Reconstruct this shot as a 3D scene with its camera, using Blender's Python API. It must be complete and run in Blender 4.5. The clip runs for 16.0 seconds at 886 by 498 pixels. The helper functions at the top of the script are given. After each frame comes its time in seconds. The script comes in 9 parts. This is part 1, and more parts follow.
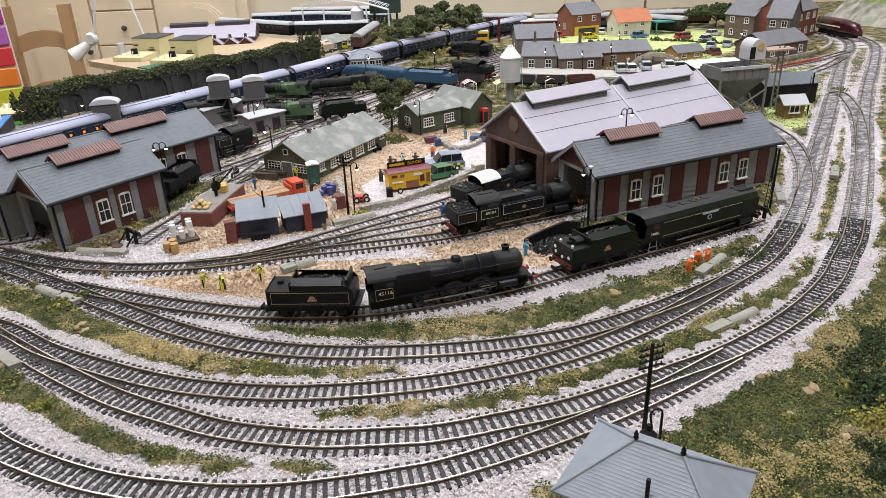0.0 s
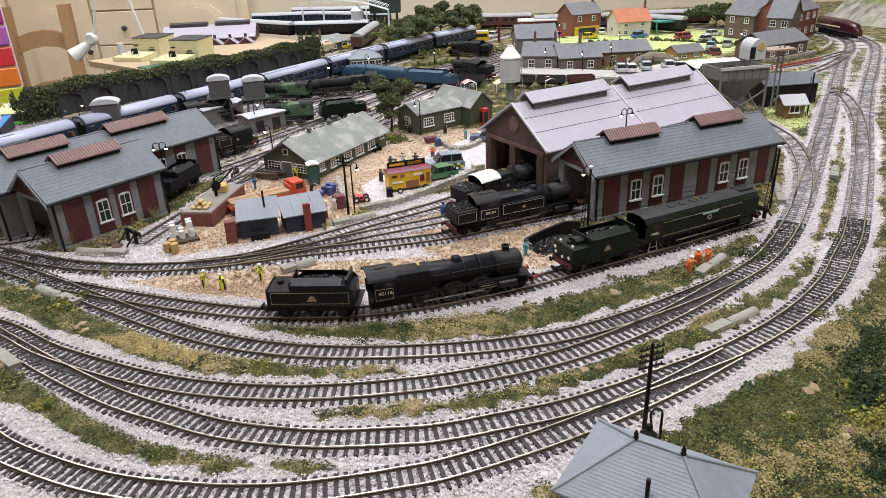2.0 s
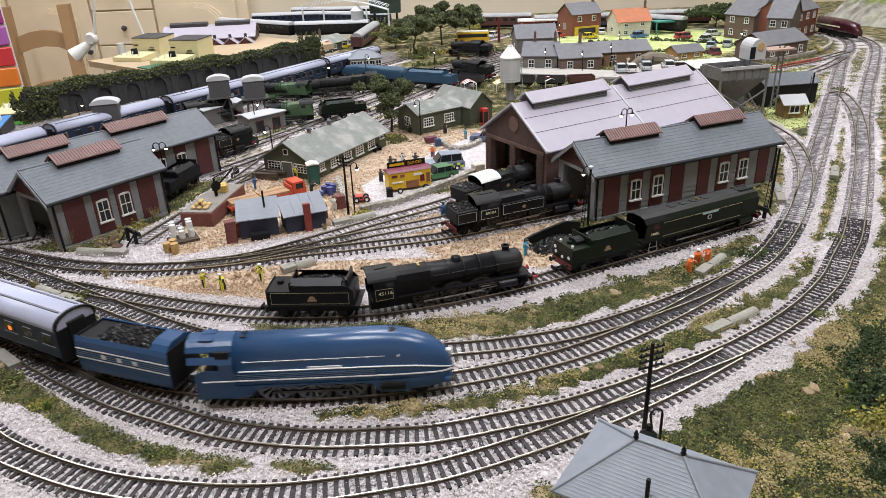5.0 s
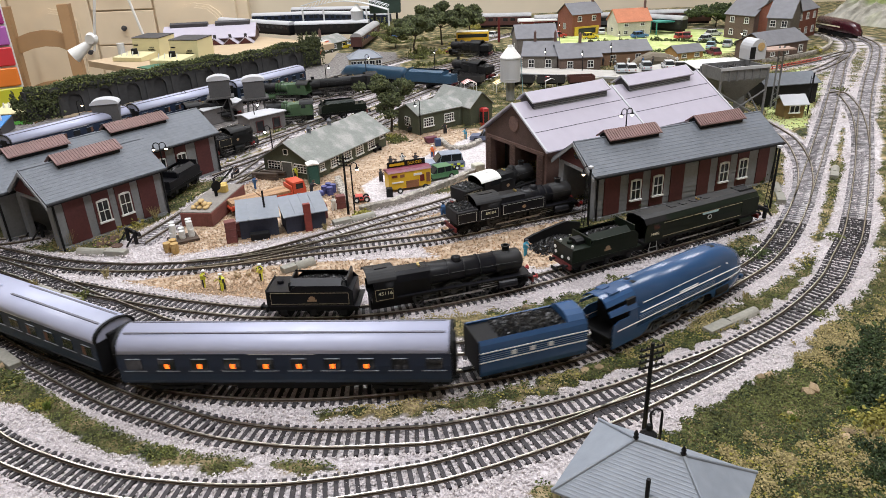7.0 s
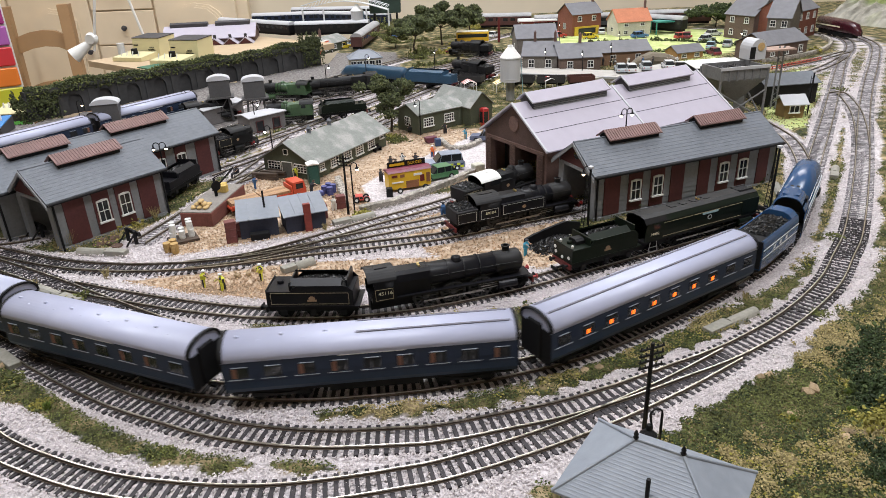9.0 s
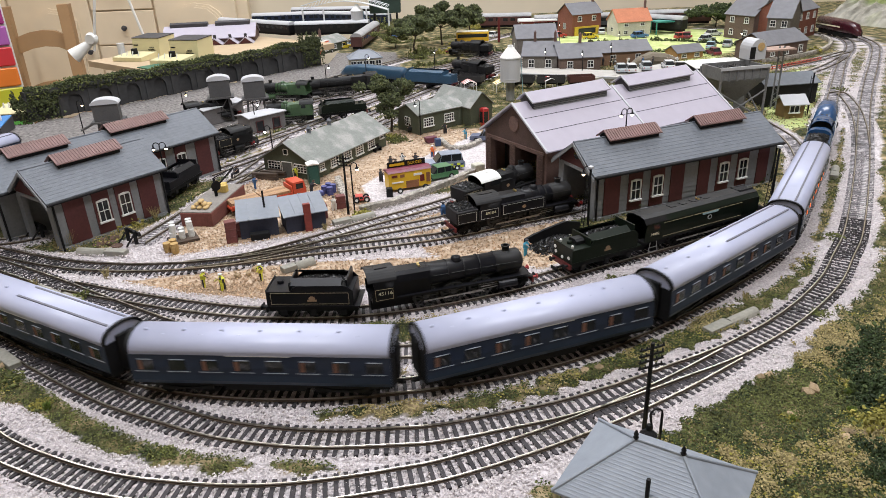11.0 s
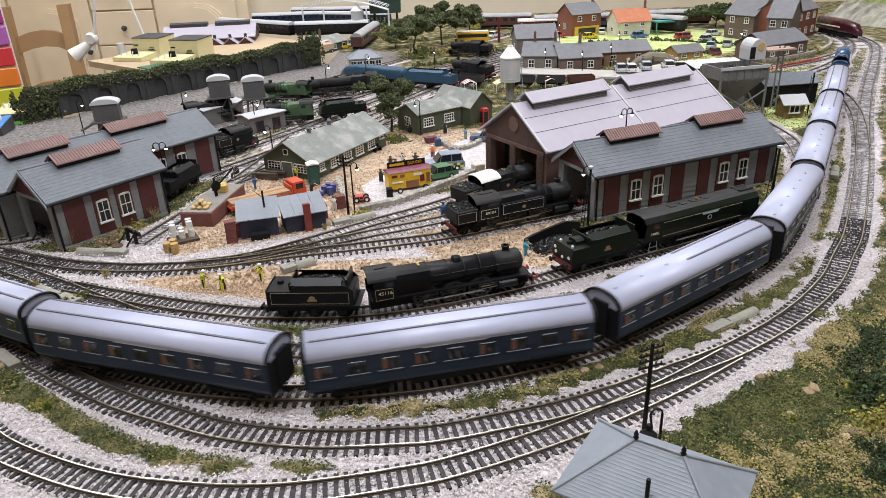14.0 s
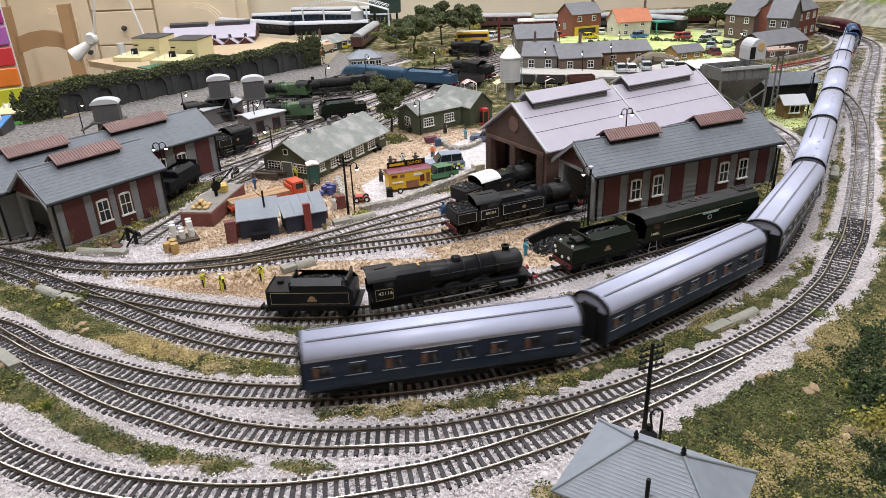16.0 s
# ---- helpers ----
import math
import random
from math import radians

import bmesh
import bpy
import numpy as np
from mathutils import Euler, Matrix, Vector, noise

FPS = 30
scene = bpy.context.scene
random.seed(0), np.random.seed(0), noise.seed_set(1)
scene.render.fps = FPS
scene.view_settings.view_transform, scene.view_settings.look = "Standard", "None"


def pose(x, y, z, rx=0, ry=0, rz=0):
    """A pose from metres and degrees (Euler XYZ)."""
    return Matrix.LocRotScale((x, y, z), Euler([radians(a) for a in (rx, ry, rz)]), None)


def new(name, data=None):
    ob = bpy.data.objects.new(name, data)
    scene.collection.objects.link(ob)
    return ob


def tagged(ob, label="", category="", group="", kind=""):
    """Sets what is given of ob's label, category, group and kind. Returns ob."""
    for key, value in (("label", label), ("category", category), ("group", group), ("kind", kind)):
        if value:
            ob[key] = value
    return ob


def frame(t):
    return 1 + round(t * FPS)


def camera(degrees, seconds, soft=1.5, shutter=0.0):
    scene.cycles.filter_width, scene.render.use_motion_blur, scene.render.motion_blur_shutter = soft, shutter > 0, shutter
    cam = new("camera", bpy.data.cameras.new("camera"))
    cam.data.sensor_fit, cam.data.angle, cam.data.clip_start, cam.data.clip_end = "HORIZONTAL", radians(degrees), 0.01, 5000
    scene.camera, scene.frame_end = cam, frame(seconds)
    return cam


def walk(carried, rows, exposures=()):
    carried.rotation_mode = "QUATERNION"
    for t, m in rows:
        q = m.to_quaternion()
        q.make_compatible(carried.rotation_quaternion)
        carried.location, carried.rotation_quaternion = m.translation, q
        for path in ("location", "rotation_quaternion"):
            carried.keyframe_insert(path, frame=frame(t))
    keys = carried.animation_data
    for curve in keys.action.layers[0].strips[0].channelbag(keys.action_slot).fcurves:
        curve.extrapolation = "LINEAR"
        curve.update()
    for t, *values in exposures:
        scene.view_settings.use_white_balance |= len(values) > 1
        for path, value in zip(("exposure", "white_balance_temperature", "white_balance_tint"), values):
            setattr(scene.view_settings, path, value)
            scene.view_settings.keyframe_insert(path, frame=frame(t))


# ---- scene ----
cam = camera(65.542, 16.0, soft=0.7, shutter=0.5)
EYE = pose(0, 0, 0.3098, 90 - 24.355) @ pose(0, 0, 0, 0, 0, -2.305)
walk(cam, [(0, EYE), (16, EYE)], [(0, 0.0), (16, 0.0)])

# ---- light: a room with white ceiling panels, an added back-left fill, and a little bounce ----
world = bpy.data.worlds.new("room_world")
scene.world = world
world.use_nodes = True
world.node_tree.nodes["Background"].inputs[0].default_value = (0.9, 0.92, 1.0, 1)
world.node_tree.nodes["Background"].inputs[1].default_value = 0.05


def overhead_lamp(x, y, sx, sy, watts, color=(1.0, 0.96, 0.93)):
    lamp = bpy.data.lights.new("ceiling_and_fill_light", "AREA")
    lamp.shape, lamp.size, lamp.size_y, lamp.energy, lamp.color = "RECTANGLE", sx, sy, watts, color
    ob = new("ceiling_and_fill_light", lamp)
    ob.matrix_world = pose(x, y, 2.02)
    return ob


# the last one is no known panel: a fill added to brighten the back left
for lx, ly in ((-0.45, 0.32), (0.85, 0.36), (-0.2, 2.3), (1.2, 2.4), (-1.6, 2.2)):
    overhead_lamp(lx, ly, 0.7, 0.6, 30.5, (0.925, 0.945, 1.0))

# ---- materials ----
MATS = {}


def mat(name, color, rough=0.7, metal=0.0, vary=0.25, scale=400.0, bump=0.0, bscale=900.0, second=None, glow=0.0, spread=0.0, gloss=0.5):
    """Plain surface with two scales of variation; second: another colour that shows in patches; spread: variation per object."""
    if name in MATS:
        return MATS[name]
    m = bpy.data.materials.new(name)
    m.use_nodes = True
    nt = m.node_tree
    b = nt.nodes["Principled BSDF"]
    b.inputs["Roughness"].default_value, b.inputs["Metallic"].default_value = rough, metal
    b.inputs["Specular IOR Level"].default_value = gloss
    tc = nt.nodes.new("ShaderNodeTexCoord")
    n1 = nt.nodes.new("ShaderNodeTexNoise")
    n1.inputs["Scale"].default_value, n1.inputs["Detail"].default_value = scale, 4
    n2 = nt.nodes.new("ShaderNodeTexNoise")
    n2.inputs["Scale"].default_value, n2.inputs["Detail"].default_value = scale / 9, 3
    nt.links.new(tc.outputs["Object"], n1.inputs["Vector"])
    nt.links.new(tc.outputs["Object"], n2.inputs["Vector"])
    add = nt.nodes.new("ShaderNodeMath")
    add.operation = "ADD"
    nt.links.new(n1.outputs["Fac"], add.inputs[0])
    nt.links.new(n2.outputs["Fac"], add.inputs[1])
    ramp = nt.nodes.new("ShaderNodeMapRange")
    ramp.inputs["From Min"].default_value, ramp.inputs["From Max"].default_value = 0.6, 1.4
    ramp.inputs["To Min"].default_value, ramp.inputs["To Max"].default_value = 1 - vary, 1 + vary
    nt.links.new(add.outputs[0], ramp.inputs["Value"])
    hsv = nt.nodes.new("ShaderNodeHueSaturation")
    hsv.inputs["Color"].default_value = (*color, 1)
    nt.links.new(ramp.outputs["Result"], hsv.inputs["Value"])
    if second:
        mix = nt.nodes.new("ShaderNodeMix")
        mix.data_type = "RGBA"
        mix.inputs[6].default_value, mix.inputs[7].default_value = (*color, 1), (*second, 1)
        r2 = nt.nodes.new("ShaderNodeMapRange")
        r2.inputs["From Min"].default_value, r2.inputs["From Max"].default_value = 0.48, 0.62
        nt.links.new(n2.outputs["Fac"], r2.inputs["Value"])
        nt.links.new(r2.outputs["Result"], mix.inputs[0])
        nt.links.new(mix.outputs[2], hsv.inputs["Color"])
    if spread:
        geo = nt.nodes.new("ShaderNodeNewGeometry")
        info = nt.nodes.new("ShaderNodeObjectInfo")
        s = nt.nodes.new("ShaderNodeMath")
        s.operation = "ADD"
        nt.links.new(geo.outputs["Random Per Island"], s.inputs[0])
        nt.links.new(info.outputs["Random"], s.inputs[1])
        r3 = nt.nodes.new("ShaderNodeMath")
        r3.operation = "FRACT"
        nt.links.new(s.outputs[0], r3.inputs[0])
        r4 = nt.nodes.new("ShaderNodeMapRange")
        r4.inputs["To Min"].default_value, r4.inputs["To Max"].default_value = 1 - spread, 1 + spread
        nt.links.new(r3.outputs[0], r4.inputs["Value"])
        mul = nt.nodes.new("ShaderNodeMath")
        mul.operation = "MULTIPLY"
        nt.links.new(ramp.outputs["Result"], mul.inputs[0])
        nt.links.new(r4.outputs["Result"], mul.inputs[1])
        nt.links.new(mul.outputs[0], hsv.inputs["Value"])
    nt.links.new(hsv.outputs["Color"], b.inputs["Base Color"])
    if bump:
        n3 = nt.nodes.new("ShaderNodeTexNoise")
        n3.inputs["Scale"].default_value, n3.inputs["Detail"].default_value = bscale, 5
        nt.links.new(tc.outputs["Object"], n3.inputs["Vector"])
        bp = nt.nodes.new("ShaderNodeBump")
        bp.inputs["Strength"].default_value, bp.inputs["Distance"].default_value = bump, 0.001
        nt.links.new(n3.outputs["Fac"], bp.inputs["Height"])
        nt.links.new(bp.outputs["Normal"], b.inputs["Normal"])
    if glow:
        b.inputs["Emission Color"].default_value, b.inputs["Emission Strength"].default_value = (*color, 1), glow
    MATS[name] = m
    return m


BALLAST = mat("ballast_stone", (0.61, 0.56, 0.567), 0.95, vary=0.12, spread=0.17, gloss=0.15)
RAIL = mat("rail_nickel_silver", (0.52, 0.48, 0.40), 0.33, 1.0, vary=0.3, scale=90)
RAILSIDE = mat("rail_side_brown", (0.10, 0.075, 0.055), 0.6, 0.3)
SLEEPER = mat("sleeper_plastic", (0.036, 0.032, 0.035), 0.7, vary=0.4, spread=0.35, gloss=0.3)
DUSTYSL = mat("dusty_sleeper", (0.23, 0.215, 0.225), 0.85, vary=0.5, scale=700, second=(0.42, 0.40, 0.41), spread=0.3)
BLACK = mat("black_paint", (0.006, 0.006, 0.008), 0.40, vary=0.4, scale=120, second=(0.009, 0.009, 0.0115), gloss=0.2)
MATT = mat("matt_black", (0.007, 0.007, 0.008), 0.7, vary=0.3, gloss=0.25)
SLATE = mat("slate_grey_roof", (0.125, 0.138, 0.16), 0.6, vary=0.2, scale=150, bump=0.15)
GREYWALL = mat("grey_plank_wall", (0.215, 0.222, 0.235), 0.7, vary=0.2, scale=300, bump=0.15)
MAROON = mat("maroon_panel", (0.085, 0.022, 0.022), 0.7, vary=0.25, bump=0.1)
WHITE = mat("white_paint", (0.75, 0.75, 0.73), 0.6, vary=0.08)
LILAC = mat("lilac_grey_roof", (0.39, 0.36, 0.425), 0.6, vary=0.07, scale=60, bump=0.08)
CORRUG = mat("rusty_corrugated", (0.20, 0.115, 0.105), 0.6, vary=0.25)
BRICKM = mat("dark_brick", (0.115, 0.068, 0.058), 0.8, vary=0.35, scale=600, bump=0.25, spread=0.3)
GREENW = mat("dark_green_boards", (0.075, 0.085, 0.055), 0.7, vary=0.25, bump=0.15)
GREENROOF = mat("weathered_green_roof", (0.215, 0.228, 0.212), 0.75, vary=0.25, scale=420, second=(0.285, 0.28, 0.268))
GLASS = mat("dark_window_glass", (0.02, 0.022, 0.025), 0.08, vary=0.2)
COACHBLUE = mat("coach_dark_blue", (0.010, 0.020, 0.046), 0.40, vary=0.15, gloss=0.35)
COACHROOF = mat("coach_grey_roof", (0.40, 0.42, 0.555), 0.40, vary=0.06, scale=60)
LOCOBLUE = mat("garter_blue", (0.021, 0.064, 0.155), 0.27, vary=0.1, scale=60)
SILVER = mat("silver_line", (0.65, 0.67, 0.70), 0.4, vary=0.05)
COAL = mat("coal", (0.010, 0.010, 0.011), 0.35, vary=0.5, spread=0.6)

# ---- mesh helpers ----
def mesh_of(name, bm, material):
    me = bpy.data.meshes.new(name)
    bmesh.ops.recalc_face_normals(bm, faces=bm.faces)
    bm.to_mesh(me)
    bm.free()
    me.materials.append(material)
    return me


def part(name, bm, material, parent=None, label="", m=None, smooth=False):
    me = mesh_of(name, bm, material)
    if smooth:
        me.polygons.foreach_set("use_smooth", [True] * len(me.polygons))
    ob = new(name, me)
    if parent is not None:
        ob.parent = parent
    if m is not None:
        ob.matrix_basis = m
    if label:
        ob["label"] = label
    return ob


def share(name, me, parent, m):
    ob = new(name, me)
    ob.parent = parent
    ob.matrix_basis = m
    return ob


def thing(name, m, label, category, group="", kind=""):
    ob = new(name)
    ob.empty_display_size = 0.01
    ob.matrix_basis = m
    return tagged(ob, label, category, group, kind)


def box(bm, x0, x1, y0, y1, z0, z1, bevel=0.0):
    r = bmesh.ops.create_cube(bm, size=1)
    vs = r["verts"]
    for v in vs:
        v.co = Vector(((x0 + x1) / 2 + v.co.x * (x1 - x0), (y0 + y1) / 2 + v.co.y * (y1 - y0), (z0 + z1) / 2 + v.co.z * (z1 - z0)))
    if bevel:
        es = {e for v in vs for e in v.link_edges}
        bmesh.ops.bevel(bm, geom=list(es), offset=bevel, segments=1, affect="EDGES", profile=0.5)
    return bm


def bx(x0, x1, y0, y1, z0, z1, bevel=0.0):
    return box(bmesh.new(), x0, x1, y0, y1, z0, z1, bevel)


def prism(bm, outline, y0, y1, axis="y"):
    """A solid from an outline in (x, z), drawn out along y (or along x, the outline then in (y, z))."""
    def co(a, b, c):
        return (a, c, b) if axis == "y" else (c, a, b)
    lo = [bm.verts.new(co(a, b, y0)) for a, b in outline]
    hi = [bm.verts.new(co(a, b, y1)) for a, b in outline]
    n = len(outline)
    bm.faces.new(lo)
    bm.faces.new(hi[::-1])
    for i in range(n):
        bm.faces.new((lo[i], lo[(i + 1) % n], hi[(i + 1) % n], hi[i]))
    return bm


def pr(outline, y0, y1, axis="y"):
    return prism(bmesh.new(), outline, y0, y1, axis)


def tube(bm, a, b, r, r2=None, n=10):
    a, b = Vector(a), Vector(b)
    m = Matrix.Translation((a + b) / 2) @ (b - a).to_track_quat("Z", "Y").to_matrix().to_4x4()
    bmesh.ops.create_cone(bm, cap_ends=True, segments=n, radius1=r, radius2=r if r2 is None else r2, depth=(b - a).length, matrix=m)
    return bm


def tb(a, b, r, r2=None, n=10):
    return tube(bmesh.new(), a, b, r, r2, n)


def lathe(bm, profile, n=16, m=Matrix()):
    """Turned body: profile rows of (radius, z)."""
    rings = [[bm.verts.new(m @ Vector((r * math.cos(2 * math.pi * k / n), r * math.sin(2 * math.pi * k / n), z))) for k in range(n)] for r, z in profile]
    for a, b in zip(rings, rings[1:]):
        for k in range(n):
            bm.faces.new((a[k], a[(k + 1) % n], b[(k + 1) % n], b[k]))
    bm.faces.new(rings[0][::-1])
    bm.faces.new(rings[-1])
    return bm


def heading(p, q):
    return math.degrees(math.atan2(q[1] - p[1], q[0] - p[0]))


def between(p, q, z=0.0):
    """A pose at p with its x axis towards q."""
    return pose(p[0], p[1], z, 0, 0, heading(p, q))


def length(p, q):
    return math.hypot(q[0] - p[0], q[1] - p[1])


def curve_points(ctrl, step=0.004):
    """A smooth line through control points, as evenly spaced points and their headings."""
    P = np.array(ctrl, float)
    Q = np.vstack([2 * P[0] - P[1], P, 2 * P[-1] - P[-2]])
    out = []
    for i in range(1, len(Q) - 2):
        a, b, c, d = Q[i - 1:i + 3]
        u = np.linspace(0, 1, 40, endpoint=False)[:, None]
        out.append(0.5 * (2 * b + (c - a) * u + (2 * a - 5 * b + 4 * c - d) * u * u + (3 * b - a - 3 * c + d) * u ** 3))
    out = np.vstack(out + [P[-1:]])
    s = np.r_[0, np.cumsum(np.hypot(*np.diff(out, axis=0).T))]
    k = np.arange(0, s[-1], step)
    xy = np.c_[np.interp(k, s, out[:, 0]), np.interp(k, s, out[:, 1])]
    d = np.gradient(xy, axis=0)
    return xy, np.arctan2(d[:, 1], d[:, 0]), k


def sweep(xy, ang, sections):
    """Bars along a line: each section is (offset to the left, half width, z0, z1)."""
    V, F = [], []
    nx, ny = -np.sin(ang), np.cos(ang)
    for off, hw, z0, z1 in sections:
        base = sum(len(v) for v in V)
        n = len(xy)
        ring = []
        for o, z in ((off - hw, z0), (off + hw, z0), (off + hw, z1), (off - hw, z1)):
            ring.append(np.c_[xy[:, 0] + nx * o, xy[:, 1] + ny * o, np.full(n, z)])
        V.append(np.stack(ring, 1).reshape(-1, 3))
        i = np.arange(n - 1)[:, None] * 4 + base
        for a, b in ((0, 1), (1, 2), (2, 3), (3, 0)):
            F.append(np.hstack([i + a, i + b, i + 4 + b, i + 4 + a]))
    return np.vstack(V), np.vstack(F)


def raw(name, V, F, material, parent=None, smooth=False):
    me = bpy.data.meshes.new(name)
    me.from_pydata(V.tolist(), [], F.tolist())
    me.materials.append(material)
    if smooth:
        me.polygons.foreach_set("use_smooth", [True] * len(me.polygons))
    me.update()
    ob = new(name, me)
    if parent is not None:
        ob.parent = parent
    return ob

# ---- tracks: centre lines on the board ----
REAR = [(0.40, 2.60), (0.178, 2.333), (0.019, 2.134), (-0.122, 1.934), (-0.238, 1.757), (-0.341, 1.575), (-0.47, 1.38), (-0.566, 1.235), (-0.655, 1.09)]
LOOP = [(-0.735, 0.94), (-0.73, 0.79), (-0.64, 0.675), (-0.51, 0.595), (-0.403, 0.545), (-0.34, 0.503)]
FRONT = [(-0.268, 0.467), (-0.216, 0.446), (-0.169, 0.434), (-0.124, 0.428), (-0.082, 0.427), (-0.04, 0.43), (-0.004, 0.435), (0.047, 0.447),
         (0.094, 0.463), (0.146, 0.489), (0.206, 0.528), (0.27, 0.578), (0.325, 0.625), (0.385, 0.7), (0.441, 0.785), (0.505, 0.889),
         (0.586, 1.022), (0.69, 1.194), (0.822, 1.417), (1.0, 1.715), (1.098, 1.86), (1.16, 1.984), (1.183, 2.088), (1.16, 2.20), (1.05, 2.33), (0.9, 2.40)]
MAIN = REAR + LOOP + FRONT
LINES = {
    "main": MAIN,
    "inner": [(-0.5380, 0.7141), (-0.4278, 0.6500), (-0.3142, 0.5764), (-0.2459, 0.5336), (-0.1877, 0.5047), (-0.1364, 0.4885), (-0.0885, 0.4807), (-0.0421, 0.4782), (0.0041, 0.4790), (0.0508, 0.4833), (0.0992, 0.4937), (0.1516, 0.5139), (0.2106, 0.5446), (0.2781, 0.5853)],
    "outer": [(-0.4474, 0.5669), (-0.3917, 0.5248), (-0.3149, 0.4699), (-0.2528, 0.4306), (-0.2017, 0.4058), (-0.1557, 0.3867), (-0.0948, 0.3741), (-0.0372, 0.3729), (-0.0050, 0.3750), (0.0407, 0.3854), (0.0818, 0.3959), (0.1261, 0.4130), (0.1748, 0.4355), (0.2282, 0.4616), (0.2950, 0.5073), (0.3575, 0.5653), (0.4037, 0.6237), (0.4541, 0.6931), (0.5696, 0.8809), (0.7444, 1.1795), (0.8819, 1.4046), (1.0822, 1.7209), (1.1894, 1.9080), (1.2390, 2.0830)],
    "front": [(-0.3497, 0.4081), (-0.3075, 0.3771), (-0.2566, 0.3523), (-0.2133, 0.3367), (-0.1750, 0.3288), (-0.1388, 0.3240), (-0.1040, 0.3235), (-0.0699, 0.3268), (-0.0353, 0.3327), (-0.0056, 0.3390), (0.0375, 0.3543), (0.0773, 0.3711), (0.1210, 0.3928), (0.1698, 0.4205), (0.2263, 0.4568)],
    "siding": [(-0.3799, 0.6240), (-0.3246, 0.6012), (-0.2611, 0.5776), (-0.2026, 0.5597), (-0.1590, 0.5509), (-0.0965, 0.5469), (-0.0455, 0.5521), (0.0066, 0.5651), (0.0840, 0.5930), (0.1837, 0.6406), (0.2674, 0.6807), (0.3662, 0.7314)],
    "lead": [(-0.5785, 0.7581), (-0.5021, 0.7183), (-0.4201, 0.6823), (-0.3513, 0.6646), (-0.2897, 0.6603), (-0.2314, 0.6660), (-0.1602, 0.6823), (-0.0834, 0.6958), (0.0013, 0.7141), (0.0779, 0.7449), (0.1528, 0.7751), (0.1954, 0.7975)],
    "yard_left": [(-0.2726, 0.6629), (-0.2158, 0.6759), (-0.1644, 0.7054), (-0.0887, 0.7592), (0.0031, 0.8216), (0.0693, 0.8841), (0.1079, 0.9207)],
    "yard_right": [(-0.2147, 0.6715), (-0.1621, 0.6929), (-0.0860, 0.7280), (0.0022, 0.7656), (0.0632, 0.8086), (0.1359, 0.8689)],
    "shed_road": [(-0.5566, 0.7443), (-0.5074, 0.7509), (-0.4779, 0.7648)],
    "coal_road": [(-0.3496, 0.7302), (-0.3269, 0.8089), (-0.2996, 0.9176), (-0.2730, 1.0494), (-0.2526, 1.1820)],
    "back_shed": [(0.5543, 1.1621), (0.5492, 1.0486), (0.5180, 0.9403), (0.4756, 0.8452), (0.4304, 0.7666)],
    "crossover": [(0.7754, 1.3412), (0.7914, 1.3381), (0.7507, 1.2223), (0.6964, 1.1074), (0.6294, 0.9824)],
    "branch_left": [(1.0275, 1.7530), (0.9337, 1.6483), (0.8350, 1.5579), (0.7597, 1.5058)],
    "branch_far": [(1.0714, 1.8169), (1.0044, 1.7681), (0.9204, 1.7010), (0.8088, 1.6386)],
}
for k in range(5):
    LINES["rear_%d" % k] = [(0.30 + 0.03 * k, 2.16 - 0.05 * k), (0.055 + 0.030 * k, 1.88 - 0.028 * k), (-0.20 + 0.045 * k, 1.56 - 0.035 * k), (-0.36 + 0.052 * k, 1.30 - 0.035 * k), (-0.50 + 0.052 * k, 1.08 - 0.035 * k)]
GAUGE = 0.00875
ALLXY = []
sleeper_mesh = mesh_of("sleeper", bx(-0.00145, 0.00145, -0.0150, 0.0150, 0, 0.0018), SLEEPER)
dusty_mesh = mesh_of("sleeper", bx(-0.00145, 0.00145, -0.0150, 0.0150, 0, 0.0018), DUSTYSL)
COUNT = {"main": (2.50, 3.90), "outer": (0.0, 1.35), "front": (0.0, 0.95), "inner": (0.1, 1.0)}


def track(name, ctrl, rail_top=0.0045):
    xy, ang, s = curve_points(ctrl)
    ALLXY.append(xy)
    t = tagged(new("railway_track"), "model railway track with dark sleepers and shiny rails in pale ballast", "railway track", "model tracks", "structure")
    for side in (-1, 1):
        V, F = sweep(xy, ang, [(side * GAUGE, 0.00042, 0.0035, rail_top)])
        raw("rail", V, F, RAIL, t)
        V, F = sweep(xy, ang, [(side * GAUGE, 0.00024, 0.0021, 0.0036), (side * GAUGE, 0.0009, 0.0018, 0.0022)])
        raw("rail_web", V, F, RAILSIDE, t)
    keep = COUNT.get(name, (0, 0))
    pos = np.arange(0.003, s[-1], 0.0067)
    X, Y, A = np.interp(pos, s, xy[:, 0]), np.interp(pos, s, xy[:, 1]), np.interp(pos, s, np.unwrap(ang))
    rest = []
    for p, x, y, a in zip(pos, X, Y, A):
        m = Matrix.Translation((x, y, 0)) @ Matrix.Rotation(a + random.uniform(-0.02, 0.02), 4, "Z")
        if keep[0] < p < keep[1]:
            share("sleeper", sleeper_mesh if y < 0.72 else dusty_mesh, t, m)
        else:
            rest.append(m)
    base = np.array([v.co for v in sleeper_mesh.vertices])
    faces = np.array([list(f.vertices) for f in sleeper_mesh.polygons])
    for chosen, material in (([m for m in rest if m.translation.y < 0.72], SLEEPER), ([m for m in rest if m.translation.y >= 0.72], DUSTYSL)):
        if chosen:
            V = np.vstack([base @ np.array(m.to_3x3()).T + np.array(m.translation) for m in chosen])
            F = np.vstack([faces + len(base) * i for i in range(len(chosen))])
            tagged(raw("sleepers", V, F, material, t), kind="stuff")
    return t


